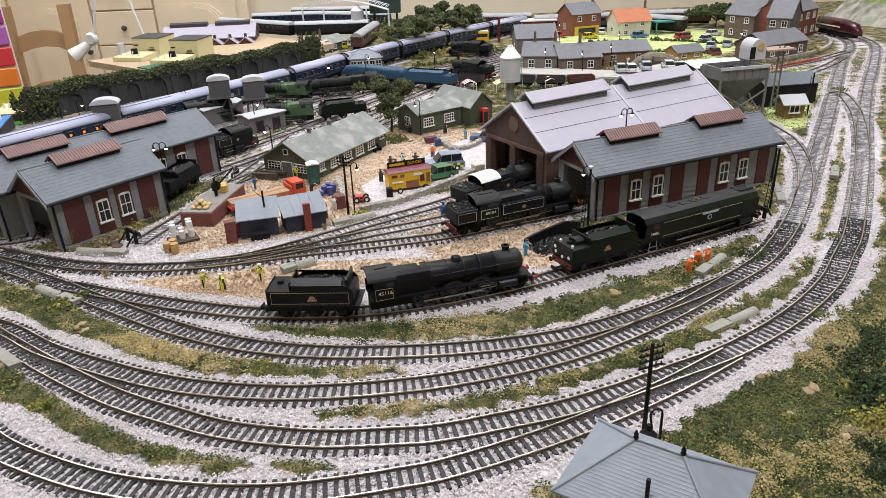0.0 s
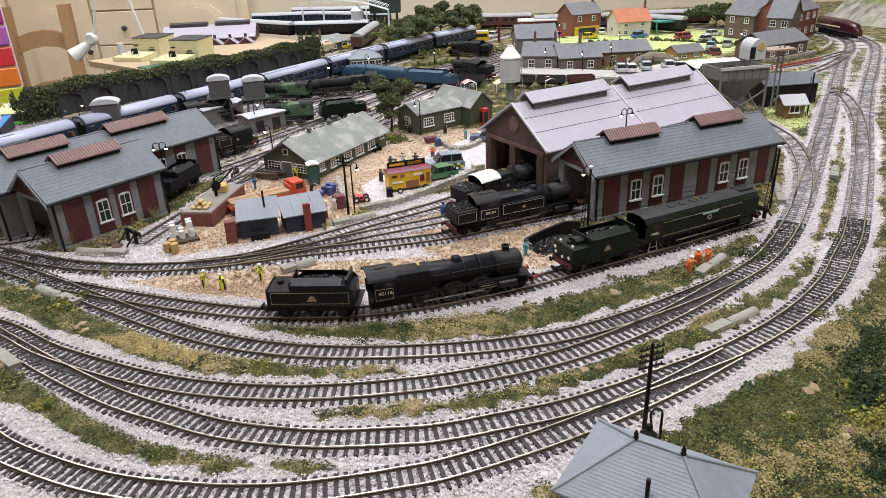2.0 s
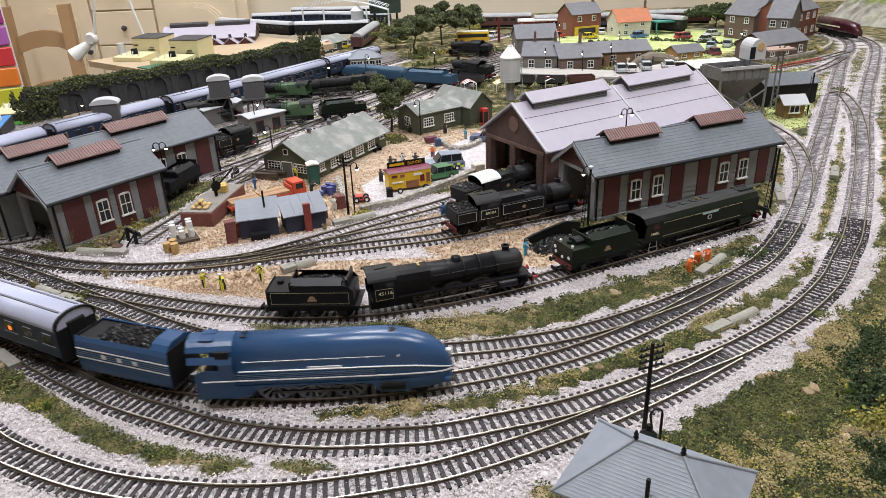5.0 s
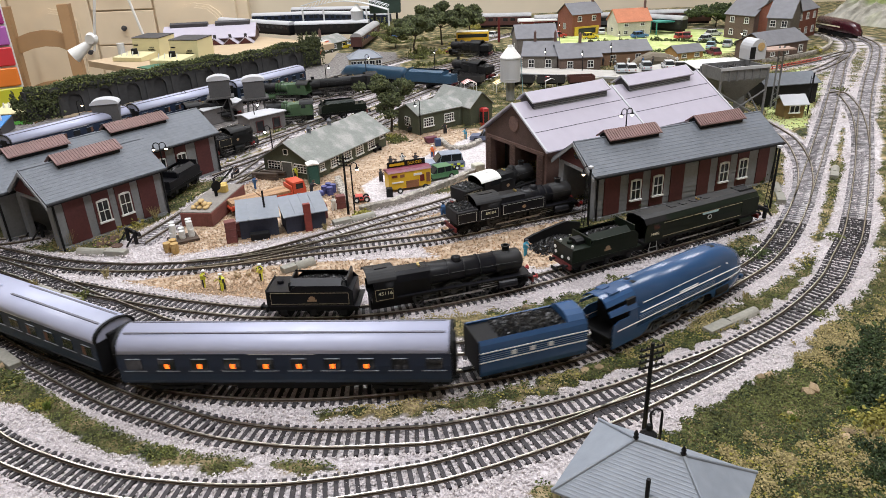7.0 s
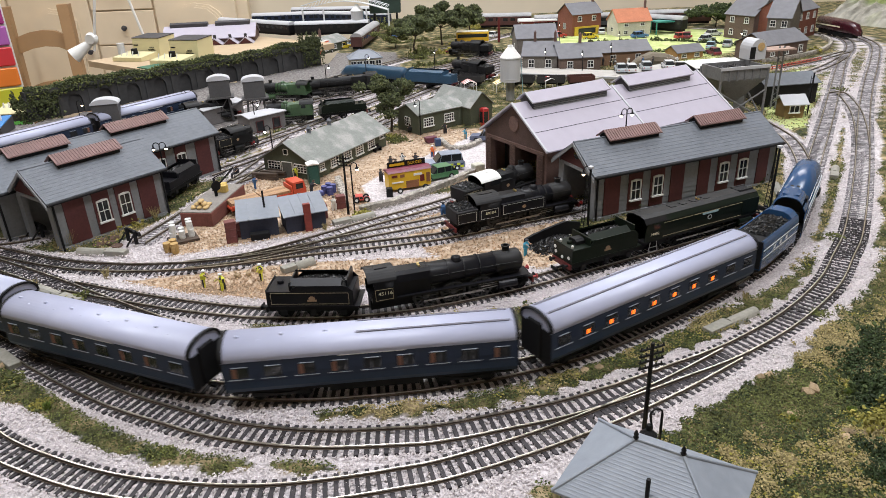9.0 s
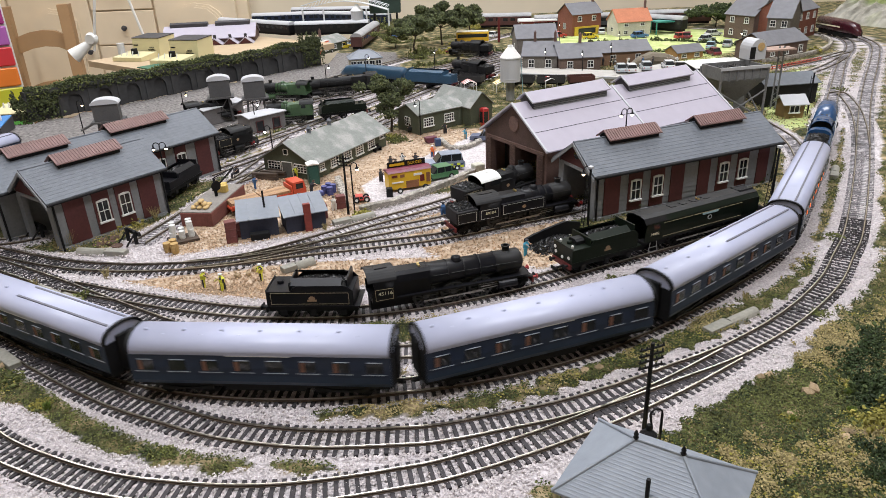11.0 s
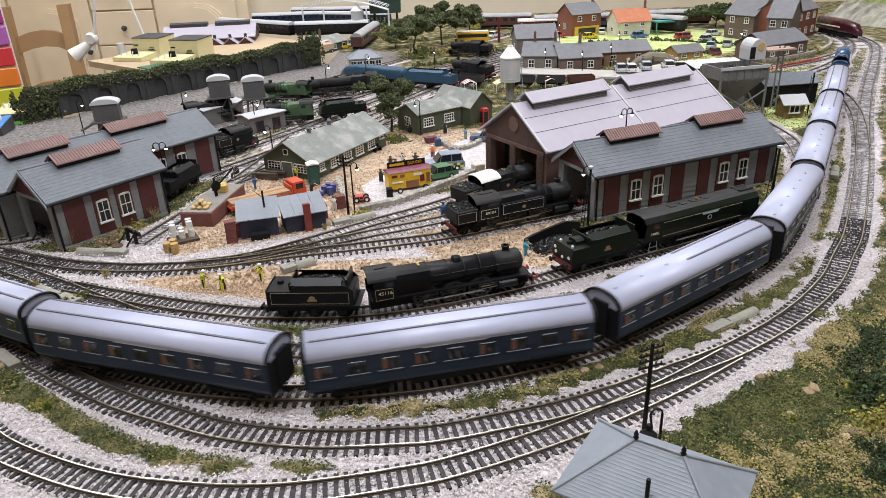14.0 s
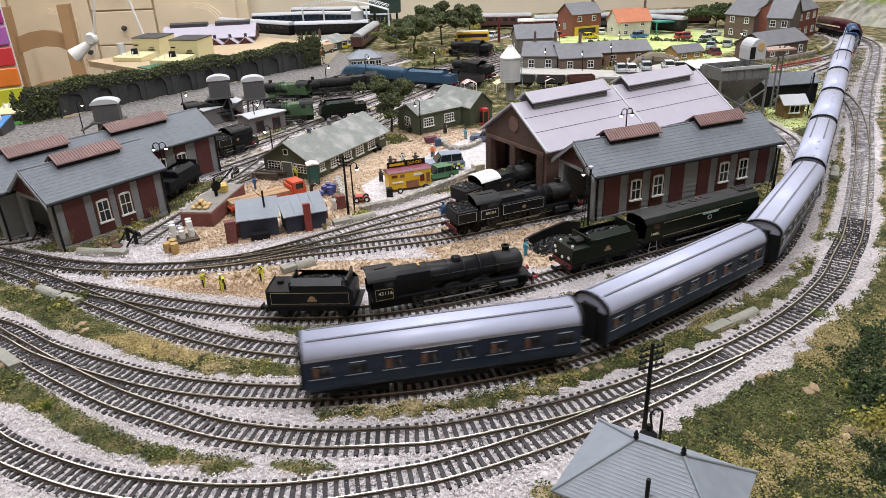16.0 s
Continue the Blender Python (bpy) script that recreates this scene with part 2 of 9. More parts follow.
for track_name, ctrl in LINES.items():
    track(track_name, ctrl)
ALLXY = np.vstack(ALLXY)

# ---- ground: one board with ballast, grass and sandy yard ----
def smooth_noise(x, y, scale, seed):
    out = np.zeros_like(x)
    for i in range(len(x)):
        out[i] = noise.noise((x[i] * scale + seed, y[i] * scale - seed, seed * 1.7))
    return out


def to_track(x, y):
    """Distance to the nearest track, by a coarse grid of its points."""
    cell = 0.04
    buckets = {}
    for px, py in ALLXY:
        buckets.setdefault((int(px // cell), int(py // cell)), []).append((px, py))
    near = {}
    out = np.full(len(x), 0.05)
    keys = np.stack([np.floor(x / cell), np.floor(y / cell)], 1).astype(int)
    order = np.lexsort((keys[:, 1], keys[:, 0]))
    ks = keys[order]
    cut = np.r_[0, np.nonzero((np.diff(ks, axis=0) != 0).any(1))[0] + 1, len(ks)]
    for a, b in zip(cut, cut[1:]):
        i, j = ks[a]
        pts = [p for di in (-1, 0, 1) for dj in (-1, 0, 1) for p in buckets.get((i + di, j + dj), ())]
        if pts:
            idx = order[a:b]
            P = np.array(pts)
            d = np.sqrt((x[idx, None] - P[None, :, 0]) ** 2 + (y[idx, None] - P[None, :, 1]) ** 2).min(1)
            out[idx] = np.minimum(d, 0.05)
    return out


def inside(x, y, poly):
    c = np.zeros(len(x), bool)
    n = len(poly)
    for i in range(n):
        (x1, y1), (x2, y2) = poly[i], poly[(i + 1) % n]
        hit = ((y1 > y) != (y2 > y)) & (x < (x2 - x1) * (y - y1) / (y2 - y1 + 1e-12) + x1)
        c ^= hit
    return c


BOARD = [(-1.0, 0.12), (0.34, 0.12), (0.47, 0.35), (1.33, 1.68), (1.95, 2.0), (1.95, 3.12), (-0.30, 3.12), (-0.30, 1.985), (-0.815, 1.40), (-1.0, 1.22)]
YARD = [(-0.3017, 0.6927), (-0.3283, 0.8330), (-0.2608, 1.0309), (-0.1358, 1.1981), (-0.0459, 1.2116), (0.0841, 1.1909), (0.0732, 0.9323), (-0.0993, 0.7980), (-0.1480, 0.7489)]
CARPARK = [(-0.0915, 0.8329), (-0.1091, 0.9058), (-0.0738, 0.9778), (0.0120, 1.0796), (0.0733, 1.1770), (0.0977, 1.0672), (0.0671, 0.9593), (0.0004, 0.8924), (-0.0661, 0.8341)]
LANE = [(-0.5924, 1.3701), (-0.3237, 1.9117), (-0.2086, 1.9963), (-0.2868, 1.6672), (-0.4968, 1.3541)]
WORKS = [(-0.3316, 0.6364), (-0.2852, 0.6452), (-0.2064, 0.6595), (-0.1356, 0.6668), (-0.0148, 0.6653), (0.0462, 0.674), (0.1073, 0.6754), (0.1334, 0.6512), (0.1002, 0.6272), (0.0494, 0.6386), (-0.1659, 0.5814), (-0.2005, 0.59), (-0.2538, 0.6026)]
DRY = [(-0.3114, 0.5261), (-0.2644, 0.5272), (-0.2011, 0.4987), (-0.2058, 0.4754), (-0.2505, 0.4902)]
LAWN = [(0.5386, 1.0930), (0.6929, 1.4645), (0.8608, 1.6346), (0.8036, 1.4416), (0.6111, 1.1182)]
FIELD = [(0.2892, 1.9016), (0.3659, 2.4183), (0.9962, 2.3663), (1.0215, 2.2108), (0.6402, 1.6863), (0.4104, 1.8255)]


# within NEAR the ground is ballast but for the scrub strips
NEAR = [(-0.5389, 0.6931), (-0.3766, 0.7227), (-0.2365, 0.7847), (-0.0597, 0.8545), (0.1688, 0.8835), (0.1373, 0.6725), (0.3429, 0.6981), (0.4201, 0.6448), (0.5301, 0.634), (0.2819, 0.2554), (-0.2802, 0.2826)]
SCRUB_A = [(-0.4243, 0.5271), (-0.3736, 0.5079), (-0.3316, 0.4667), (-0.283, 0.4221), (-0.2235, 0.3867), (-0.1824, 0.3698), (-0.1495, 0.3612), (-0.1288, 0.3531), (-0.1309, 0.3464), (-0.1569, 0.3479), (-0.2054, 0.3602), (-0.2518, 0.3796), (-0.2852, 0.3996), (-0.3251, 0.4282), (-0.3788, 0.4531)]
SCRUB_B = [(-0.1217, 0.3542), (-0.1037, 0.3569), (-0.077, 0.3517), (-0.0726, 0.3462), (-0.0976, 0.3435), (-0.1162, 0.3456)]
SCRUB_C = [(-0.5164, 0.6769), (-0.4493, 0.6442), (-0.3965, 0.6208), (-0.3387, 0.5812), (-0.2711, 0.5316), (-0.2222, 0.5047), (-0.174, 0.4864), (-0.1153, 0.4714), (-0.0688, 0.464), (-0.0257, 0.457), (-0.0454, 0.4499), (-0.1027, 0.4486), (-0.1572, 0.4554), (-0.2102, 0.4676), (-0.2547, 0.4888), (-0.3118, 0.5214), (-0.3643, 0.5466), (-0.4294, 0.5887), (-0.475, 0.6096)]
SCRUB_D = [(-0.1872, 0.5377), (-0.1157, 0.5351), (-0.0447, 0.5295), (0.0006, 0.5378), (0.057, 0.5435), (0.1122, 0.5658), (0.1711, 0.5895), (0.2361, 0.6212), (0.2841, 0.6581), (0.339, 0.6889), (0.3401, 0.6673), (0.2744, 0.6023), (0.2197, 0.5712), (0.1594, 0.5435), (0.1033, 0.5159), (0.0528, 0.5029), (0.0045, 0.4975), (-0.0432, 0.4976), (-0.1117, 0.5081), (-0.1531, 0.5206)]
SCRUB_E = [(-0.1041, 0.404), (-0.0722, 0.4105), (-0.0393, 0.413), (-0.0019, 0.4173), (0.0451, 0.4282), (0.0911, 0.4473), (0.1412, 0.4717), (0.1958, 0.4983), (0.2227, 0.52), (0.2593, 0.5373), (0.3338, 0.5871), (0.3865, 0.6481), (0.3955, 0.6472), (0.3412, 0.5745), (0.2696, 0.5143), (0.2182, 0.4814), (0.159, 0.4541), (0.1096, 0.431), (0.0642, 0.413), (0.0221, 0.4024), (-0.0071, 0.3998), (-0.0587, 0.3973), (-0.0951, 0.3984)]
SCRUB_F = [(0.0479, 0.3217), (0.0735, 0.3289), (0.111, 0.3524), (0.1452, 0.3672), (0.1748, 0.3863), (0.2028, 0.4072), (0.2455, 0.429), (0.2911, 0.469), (0.3536, 0.5244), (0.3997, 0.5694), (0.4579, 0.6411), (0.5301, 0.634), (0.2819, 0.2554), (0.0285, 0.2677)]
REARYARD = [(-0.7192, 1.0065), (-1.083, 1.5978), (-0.69, 1.9519), (-0.3631, 2.1724), (-0.1193, 2.1419), (-0.0526, 1.493), (-0.2378, 1.3431), (-0.3706, 1.1774), (-0.3784, 0.9147)]
SHEDYARD = [(-0.0634, 0.7846), (0.0569, 0.82), (0.1521, 0.7894), (0.1373, 0.6725), (0.1011, 0.6338), (0.0494, 0.6386), (-0.0148, 0.6725)]
SCRUBS = (SCRUB_A, SCRUB_B, SCRUB_C, SCRUB_D, SCRUB_E, SCRUB_F)


def bedded(x, y, d, nz, nf):
    """Where ballast lies: round the tracks, and all over the front yard between the ragged strips of scrub."""
    jx, jy = x + 0.008 * nf + 0.004 * nz, y + 0.004 * nz - 0.008 * nf
    scrub = np.zeros(len(x), bool)
    for strip in SCRUBS:
        scrub |= inside(jx, jy, strip)
    near = inside(x, y, NEAR)
    return np.where(near, ~scrub | (d < 0.0165), d < 0.0230 + 0.008 * nz + 0.005 * nf)


def ground_sheet():
    xs = np.unique(np.r_[np.linspace(-3.2, -0.7, 50), np.linspace(-0.7, 0.75, 290), np.linspace(0.75, 3.2, 90)])
    ys = np.unique(np.r_[np.linspace(-1.5, 0.27, 20), np.linspace(0.27, 1.0, 190), np.linspace(1.0, 2.7, 170), np.linspace(2.7, 3.2, 14)])
    X, Y = np.meshgrid(xs, ys)
    x, y = X.ravel(), Y.ravel()
    d = to_track(x, y)
    nz = smooth_noise(x, y, 14.0, 3.1)
    nf = smooth_noise(x, y, 90.0, 7.7)
    ballast = bedded(x, y, d, nz, nf).astype(float)
    z = -0.0008 + (1 - ballast) * (0.0025 * (nz + 0.3) + 0.0016 * nf) + ballast * 0.0004 * nf
    park = inside(x, y, CARPARK).astype(float)
    sand = ((inside(x, y, YARD) | inside(x, y, WORKS) | inside(x, y, SHEDYARD) | inside(x, y, LANE)) & (d > 0.0155)).astype(float)
    ballast = np.maximum(ballast * (1 - sand), park)
    dry = inside(x, y, DRY).astype(float)
    lawn = np.maximum(inside(x, y, LAWN), inside(x, y, FIELD)).astype(float)
    z = np.where(sand > 0, np.minimum(z, 0.0002), z)
    z = np.where(d < 0.017, np.minimum(z, 0.0006), z)
    me = bpy.data.meshes.new("ground")
    nxx, nyy = len(xs), len(ys)
    i = (np.arange(nyy - 1)[:, None] * nxx + np.arange(nxx - 1)[None, :]).ravel()
    # the board ends at the arched wall, at the rear and at its front edge
    beyond = ~inside(x, y, BOARD)
    quads = np.c_[i, i + 1, i + 1 + nxx, i + nxx]
    quads = quads[~beyond[quads].any(1)]
    me.from_pydata(np.c_[x, y, z].tolist(), [], quads.tolist())
    for key, val in (("ballast", ballast), ("sand", sand), ("dry", dry), ("lawn", lawn), ("cinder", inside(x, y, REARYARD).astype(float))):
        me.attributes.new(key, "FLOAT", "POINT").data.foreach_set("value", val.astype(np.float32))
    me.polygons.foreach_set("use_smooth", [True] * len(me.polygons))
    m = bpy.data.materials.new("layout_ground")
    m.use_nodes = True
    nt = m.node_tree
    b = nt.nodes["Principled BSDF"]
    b.inputs["Roughness"].default_value = 0.95
    tc = nt.nodes.new("ShaderNodeTexCoord")

    def noise_node(scale, detail=4):
        n = nt.nodes.new("ShaderNodeTexNoise")
        n.inputs["Scale"].default_value, n.inputs["Detail"].default_value = scale, detail
        nt.links.new(tc.outputs["Object"], n.inputs["Vector"])
        return n.outputs["Fac"]

    def ramp(fac, stops):
        r = nt.nodes.new("ShaderNodeValToRGB")
        while len(r.color_ramp.elements) < len(stops):
            r.color_ramp.elements.new(0.5)
        for e, (p, c) in zip(r.color_ramp.elements, stops):
            e.position, e.color = p, (*c, 1)
        nt.links.new(fac, r.inputs["Fac"])
        return r.outputs["Color"]

    def mix(fac, a, c):
        n = nt.nodes.new("ShaderNodeMix")
        n.data_type = "RGBA"
        nt.links.new(fac, n.inputs[0])
        nt.links.new(a, n.inputs[6])
        nt.links.new(c, n.inputs[7])
        return n.outputs[2]

    def attr(key):
        a = nt.nodes.new("ShaderNodeAttribute")
        a.attribute_name = key
        return a.outputs["Fac"]

    vor = nt.nodes.new("ShaderNodeTexVoronoi")
    vor.inputs["Scale"].default_value = 420
    nt.links.new(tc.outputs["Object"], vor.inputs["Vector"])
    grass = ramp(noise_node(45, 8), [(0.36, (0.026, 0.030, 0.010)), (0.47, (0.075, 0.075, 0.024)), (0.56, (0.19, 0.15, 0.07)), (0.68, (0.40, 0.31, 0.18))])
    sandc = ramp(noise_node(120, 8), [(0.3, (0.27, 0.185, 0.115)), (0.5, (0.42, 0.31, 0.215)), (0.7, (0.55, 0.45, 0.35))])
    dryc = ramp(noise_node(80, 6), [(0.3, (0.28, 0.19, 0.07)), (0.7, (0.46, 0.35, 0.15))])
    lawnc = ramp(noise_node(30, 6), [(0.3, (0.34, 0.42, 0.12)), (0.7, (0.58, 0.62, 0.30))])
    sepr = nt.nodes.new("ShaderNodeSeparateColor")
    nt.links.new(vor.outputs["Color"], sepr.inputs[0])
    stones = ramp(sepr.outputs[0], [(0.0, (0.38, 0.345, 0.35)), (0.4, (0.50, 0.46, 0.47)), (1.0, (0.64, 0.59, 0.60))])
    c = mix(attr("sand"), grass, sandc)
    c = mix(attr("dry"), c, dryc)
    c = mix(attr("lawn"), c, lawnc)
    c = mix(attr("cinder"), c, ramp(noise_node(160, 8), [(0.3, (0.07, 0.063, 0.06)), (0.7, (0.27, 0.25, 0.24))]))
    c = mix(attr("ballast"), c, stones)
    nt.links.new(c, b.inputs["Base Color"])
    bp = nt.nodes.new("ShaderNodeBump")
    bp.inputs["Strength"].default_value, bp.inputs["Distance"].default_value = 0.6, 0.0010
    nt.links.new(vor.outputs["Distance"], bp.inputs["Height"])
    nt.links.new(bp.outputs["Normal"], b.inputs["Normal"])
    me.materials.append(m)
    return tagged(new("ground", me), "model railway baseboard with pale ballast, sand and rough grass", "ground", kind="structure")


ground_sheet()
slab = bmesh.new()
low = [slab.verts.new((px, py, -0.075)) for px, py in BOARD]
high = [slab.verts.new((px, py, -0.006)) for px, py in BOARD]
slab.faces.new(low[::-1])
slab.faces.new(high)
for k in range(len(BOARD)):
    slab.faces.new((low[k], low[(k + 1) % len(BOARD)], high[(k + 1) % len(BOARD)], high[k]))
tagged(part("baseboard", slab, mat("baseboard_timber", (0.20, 0.12, 0.07), 0.7, vary=0.2, scale=20)), "brown timber baseboard under the model railway", "baseboard", kind="structure")
for lx, ly in ((-0.9, 0.2), (0.3, 0.2), (1.8, 2.1), (1.8, 3.0), (-0.2, 3.0), (0.6, 0.9)):
    part("baseboard_leg", bx(lx - 0.03, lx + 0.03, ly - 0.03, ly + 0.03, -0.9, -0.075), MATS["baseboard_timber"])["kind"] = "structure"

# ---- room: walls and ceiling round the layout ----
CREAM = mat("cream_wall", (0.66, 0.58, 0.45), 0.8, vary=0.05, scale=8)
part("wall_north", bx(-3.3, 3.3, 3.6, 3.7, -0.9, 2.1), CREAM)["kind"] = "structure"
part("wall_south", bx(-3.3, 3.3, -1.7, -1.6, -0.9, 2.1), CREAM)["kind"] = "structure"
part("wall_west", bx(-3.3, -3.2, -1.6, 3.6, -0.9, 2.1), CREAM)["kind"] = "structure"
part("wall_east", bx(3.2, 3.3, -1.6, 3.6, -0.9, 2.1), CREAM)["kind"] = "structure"
part("ceiling", bx(-3.3, 3.3, -1.7, 3.7, 2.1, 2.2), WHITE)["kind"] = "structure"

# ---- engine sheds ----
def window(parent, x, z, y, w, h, frame_mat=WHITE, arched=False, bars=(1, 2)):
    """A window in a wall that faces -y, standing proud of the wall at y."""
    win = part("window", bx(x - w / 2, x + w / 2, y - 0.0006, y + 0.0004, z, z + h), GLASS, parent, "dark glazed window")
    f = bmesh.new()
    t = 0.0008
    for x0, x1, z0, z1 in ((x - w / 2 - t, x - w / 2 + t * 0.4, z, z + h), (x + w / 2 - t * 0.4, x + w / 2 + t, z, z + h), (x - w / 2, x + w / 2, z + h - t, z + h + t * 0.6)):
        box(f, x0, x1, y - 0.0018, y + 0.0002, z0, z1)
    if arched:
        prism(f, [(x - w / 2 - t, z + h), (x - w / 2, z + h + 0.0008), (x, z + h + 0.0018), (x + w / 2, z + h + 0.0008), (x + w / 2 + t, z + h)], y - 0.0018, y + 0.0002)
    for i in range(bars[0]):
        bxp = x - w / 2 + w * (i + 1) / (bars[0] + 1)
        box(f, bxp - 0.00035, bxp + 0.00035, y - 0.0014, y - 0.0003, z, z + h)
    for i in range(bars[1]):
        bz = z + h * (i + 1) / (bars[1] + 1)
        box(f, x - w / 2, x + w / 2, y - 0.0014, y - 0.0003, bz - 0.0004, bz + 0.0004)
    part("frame", f, frame_mat, win)
    part("sill", bx(x - w / 2 - 0.002, x + w / 2 + 0.002, y - 0.003, y + 0.0002, z - 0.0018, z), frame_mat, win)
    return win


def roof_slabs(parent, L, W, h, r, over, t, material, name="roof"):
    """Two slabs over a gabled body, ridge along x; body spans y 0..W."""
    sl = r / (W / 2)
    ridge = h + r
    for sgn in (0, 1):
        ye = -over if sgn == 0 else W + over
        ze = h - over * sl
        part(name, pr([(ye, ze), (W / 2, ridge), (W / 2, ridge + t), (ye, ze + t)], -over, L + over, "x"), material, parent)


def engine_shed(m, L, W, h, r, bays, label, vents):
    """Grey planked shed with maroon panels; x along its length, the seen long wall at y=0, doorway at x=0."""
    s = thing("engine_shed", m, label, "engine shed", "engine sheds")
    wall = part("long_wall", bx(0, L, 0, 0.003, 0, h), GREYWALL, s)
    part("back_wall", bx(0, L, W - 0.003, W, 0, h), GREYWALL, s)
    part("end_wall", pr([(0.003, 0), (0.003, h), (W / 2, h + r), (W - 0.003, h), (W - 0.003, 0)], L - 0.003, L, "x"), GREYWALL, s)
    dw = W * 0.36
    c = W / 2
    part("front_gable", pr([(0.003, h * 0.93), (0.003, h), (c, h + r), (W - 0.003, h), (W - 0.003, h * 0.93)], 0, 0.003, "x"), MAROON, s, "maroon gable over the doorway")
    part("door_lintel", bx(-0.0012, 0.003, c - dw - 0.004, c + dw + 0.004, h * 0.90, h * 0.96), GREYWALL, s)
    part("gable_window", lathe(bmesh.new(), [(0.0045, -0.001), (0.0045, 0.001)], 16, Matrix.Translation((-0.0006, c, h + r * 0.42)) @ Matrix.Rotation(math.pi / 2, 4, "Y")), GLASS, s)
    for y0, y1 in ((0.003, c - dw), (c + dw, W - 0.003)):
        part("door_pier", bx(0, 0.006, y0, y1, 0, h * 0.93), GREYWALL, s)
    bargeboard = bmesh.new()
    for a, b in (((-0.006, h - 0.006), (c, h + r)), ((W + 0.006, h - 0.006), (c, h + r))):
        prism(bargeboard, [(a[0], a[1] - 0.003), (b[0], b[1] - 0.003), (b[0], b[1] + 0.001), (a[0], a[1] + 0.001)], -0.0075, -0.006, "x")
    part("bargeboard", bargeboard, GREYWALL, s)
    roof_slabs(s, L, W, h, r, 0.006, 0.002, SLATE)
    # courses of slates as thin steps
    sl = r / (W / 2)
    n = 11
    for k in range(n):
        y = -0.006 + (W / 2 + 0.006) * k / n
        z = h + y * sl + 0.002
        c2 = bmesh.new()
        d = (W / 2 + 0.006) / n
        prism(c2, [(y, z), (y + d, z + d * sl), (y + d, z + d * sl + 0.0001), (y, z + 0.00028)], -0.006, L + 0.006, "x")
        part("slate_course", c2, SLATE, s)
    part("gutter", tb((-0.006, -0.0075, h - 0.004), (L + 0.006, -0.0075, h - 0.004), 0.0016), MATT, s)
    part("ridge_tile", tb((-0.006, W / 2, h + r + 0.0016), (L + 0.006, W / 2, h + r + 0.0016), 0.0014, n=6), SLATE, s)
    # planks, posts and panels of the long wall
    for k in range(9):
        z = h * k / 9
        part("plank", pr([(-0.0007, z + 0.0003), (0, z + 0.0003), (0, z + h / 9), (-0.0001, z + h / 9)], 0.001, L - 0.001, "x"), GREYWALL, wall)
    for x0, x1, kind in bays:
        part("panel", bx(x0, x1, -0.0016, 0.0, 0.005, h - 0.005), MAROON, wall)
        if kind:
            window(wall, (x0 + x1) / 2, h * 0.31, -0.0016, 0.0128, h * 0.40, arched=True, bars=(1, 1))
    part("plinth", bx(-0.001, L + 0.001, -0.0025, 0.0, 0, 0.004), GREYWALL, s)
    for x in (0.001, L - 0.001):
        part("drainpipe", tb((x, -0.003, 0.001), (x, -0.003, h - 0.002), 0.0013, n=8), MATT, s)
    for x0, x1 in vents:
        roof_vent(s, x0, x1, W, h + r, sl)
    return s


def roof_vent(s, x0, x1, W, ridge, sl, material=None, rise=0.010, half=0.014):
    material = material or CORRUG
    v = part("vent_box", pr([(W / 2 - half * 0.75, ridge - half * 0.75 * sl), (W / 2 + half * 0.75, ridge - half * 0.75 * sl), (W / 2 + half * 0.75, ridge + rise - 0.0015 - half * 0.75 * sl), (W / 2, ridge + rise - 0.0015), (W / 2 - half * 0.75, ridge + rise - 0.0015 - half * 0.75 * sl)], x0 + 0.003, x1 - 0.003, "x"), MATT, s, "louvred dark ridge ventilator")
    cap = bmesh.new()
    n = int((x1 - x0) / 0.0035)
    t = 0.0008
    for i in range(n):
        a = x0 + (x1 - x0) * i / n
        b = x0 + (x1 - x0) * (i + 0.55) / n
        for sg in (-1, 1):
            prism(cap, [(W / 2, ridge + rise), (W / 2 + sg * half, ridge + rise - half * sl), (W / 2 + sg * half, ridge + rise - half * sl + t), (W / 2, ridge + rise + t)], a, b, "x")
    for sg in (-1, 1):
        prism(cap, [(W / 2, ridge + rise - t), (W / 2 + sg * half, ridge + rise - half * sl - t), (W / 2 + sg * half, ridge + rise - half * sl), (W / 2, ridge + rise)], x0, x1, "x")
    part("vent_roof", cap, material, v, "rusty corrugated ventilator roof")
    return v


RS_A, RS_B = (0.1775, 0.7459), (0.4317, 0.8510)
RS_L = length(RS_A, RS_B)
engine_shed(between(RS_A, RS_B), RS_L, 0.078, 0.059, 0.026,
            [(0.012, 0.034, 0), (0.046, 0.066, 1), (0.078, 0.098, 1), (0.108, 0.128, 0), (0.150, 0.168, 0), (0.180, 0.200, 1), (0.212, 0.230, 1), (0.246, 0.264, 0)],
            "grey planked double engine shed with maroon panels and slate roof", [(0.035, 0.112), (0.170, 0.245)])
LS_A, LS_B = (-0.4315, 0.7187), (-0.3497, 0.8294)
LS_L = length(LS_A, LS_B)
engine_shed(between(LS_A, LS_B), LS_L, 0.080, 0.0625, 0.027,
            [(0.012, 0.036, 0), (0.046, 0.066, 1), (0.074, 0.094, 1), (0.104, 0.126, 0)],
            "grey planked engine shed with maroon panels and rusty ridge vent", [(0.03, 0.112)])
LM = between(LS_A, LS_B) @ pose(-0.02, 0.086, 0)
engine_shed(LM, LS_L * 2 + 0.03, 0.078, 0.0625, 0.027,
            [(0.165, 0.185, 0), (0.203, 0.221, 1), (0.236, 0.254, 1), (0.270, 0.294, 0)],
            "long grey planked engine shed with maroon panels behind another", [(0.035, 0.112), (0.165, 0.255)])

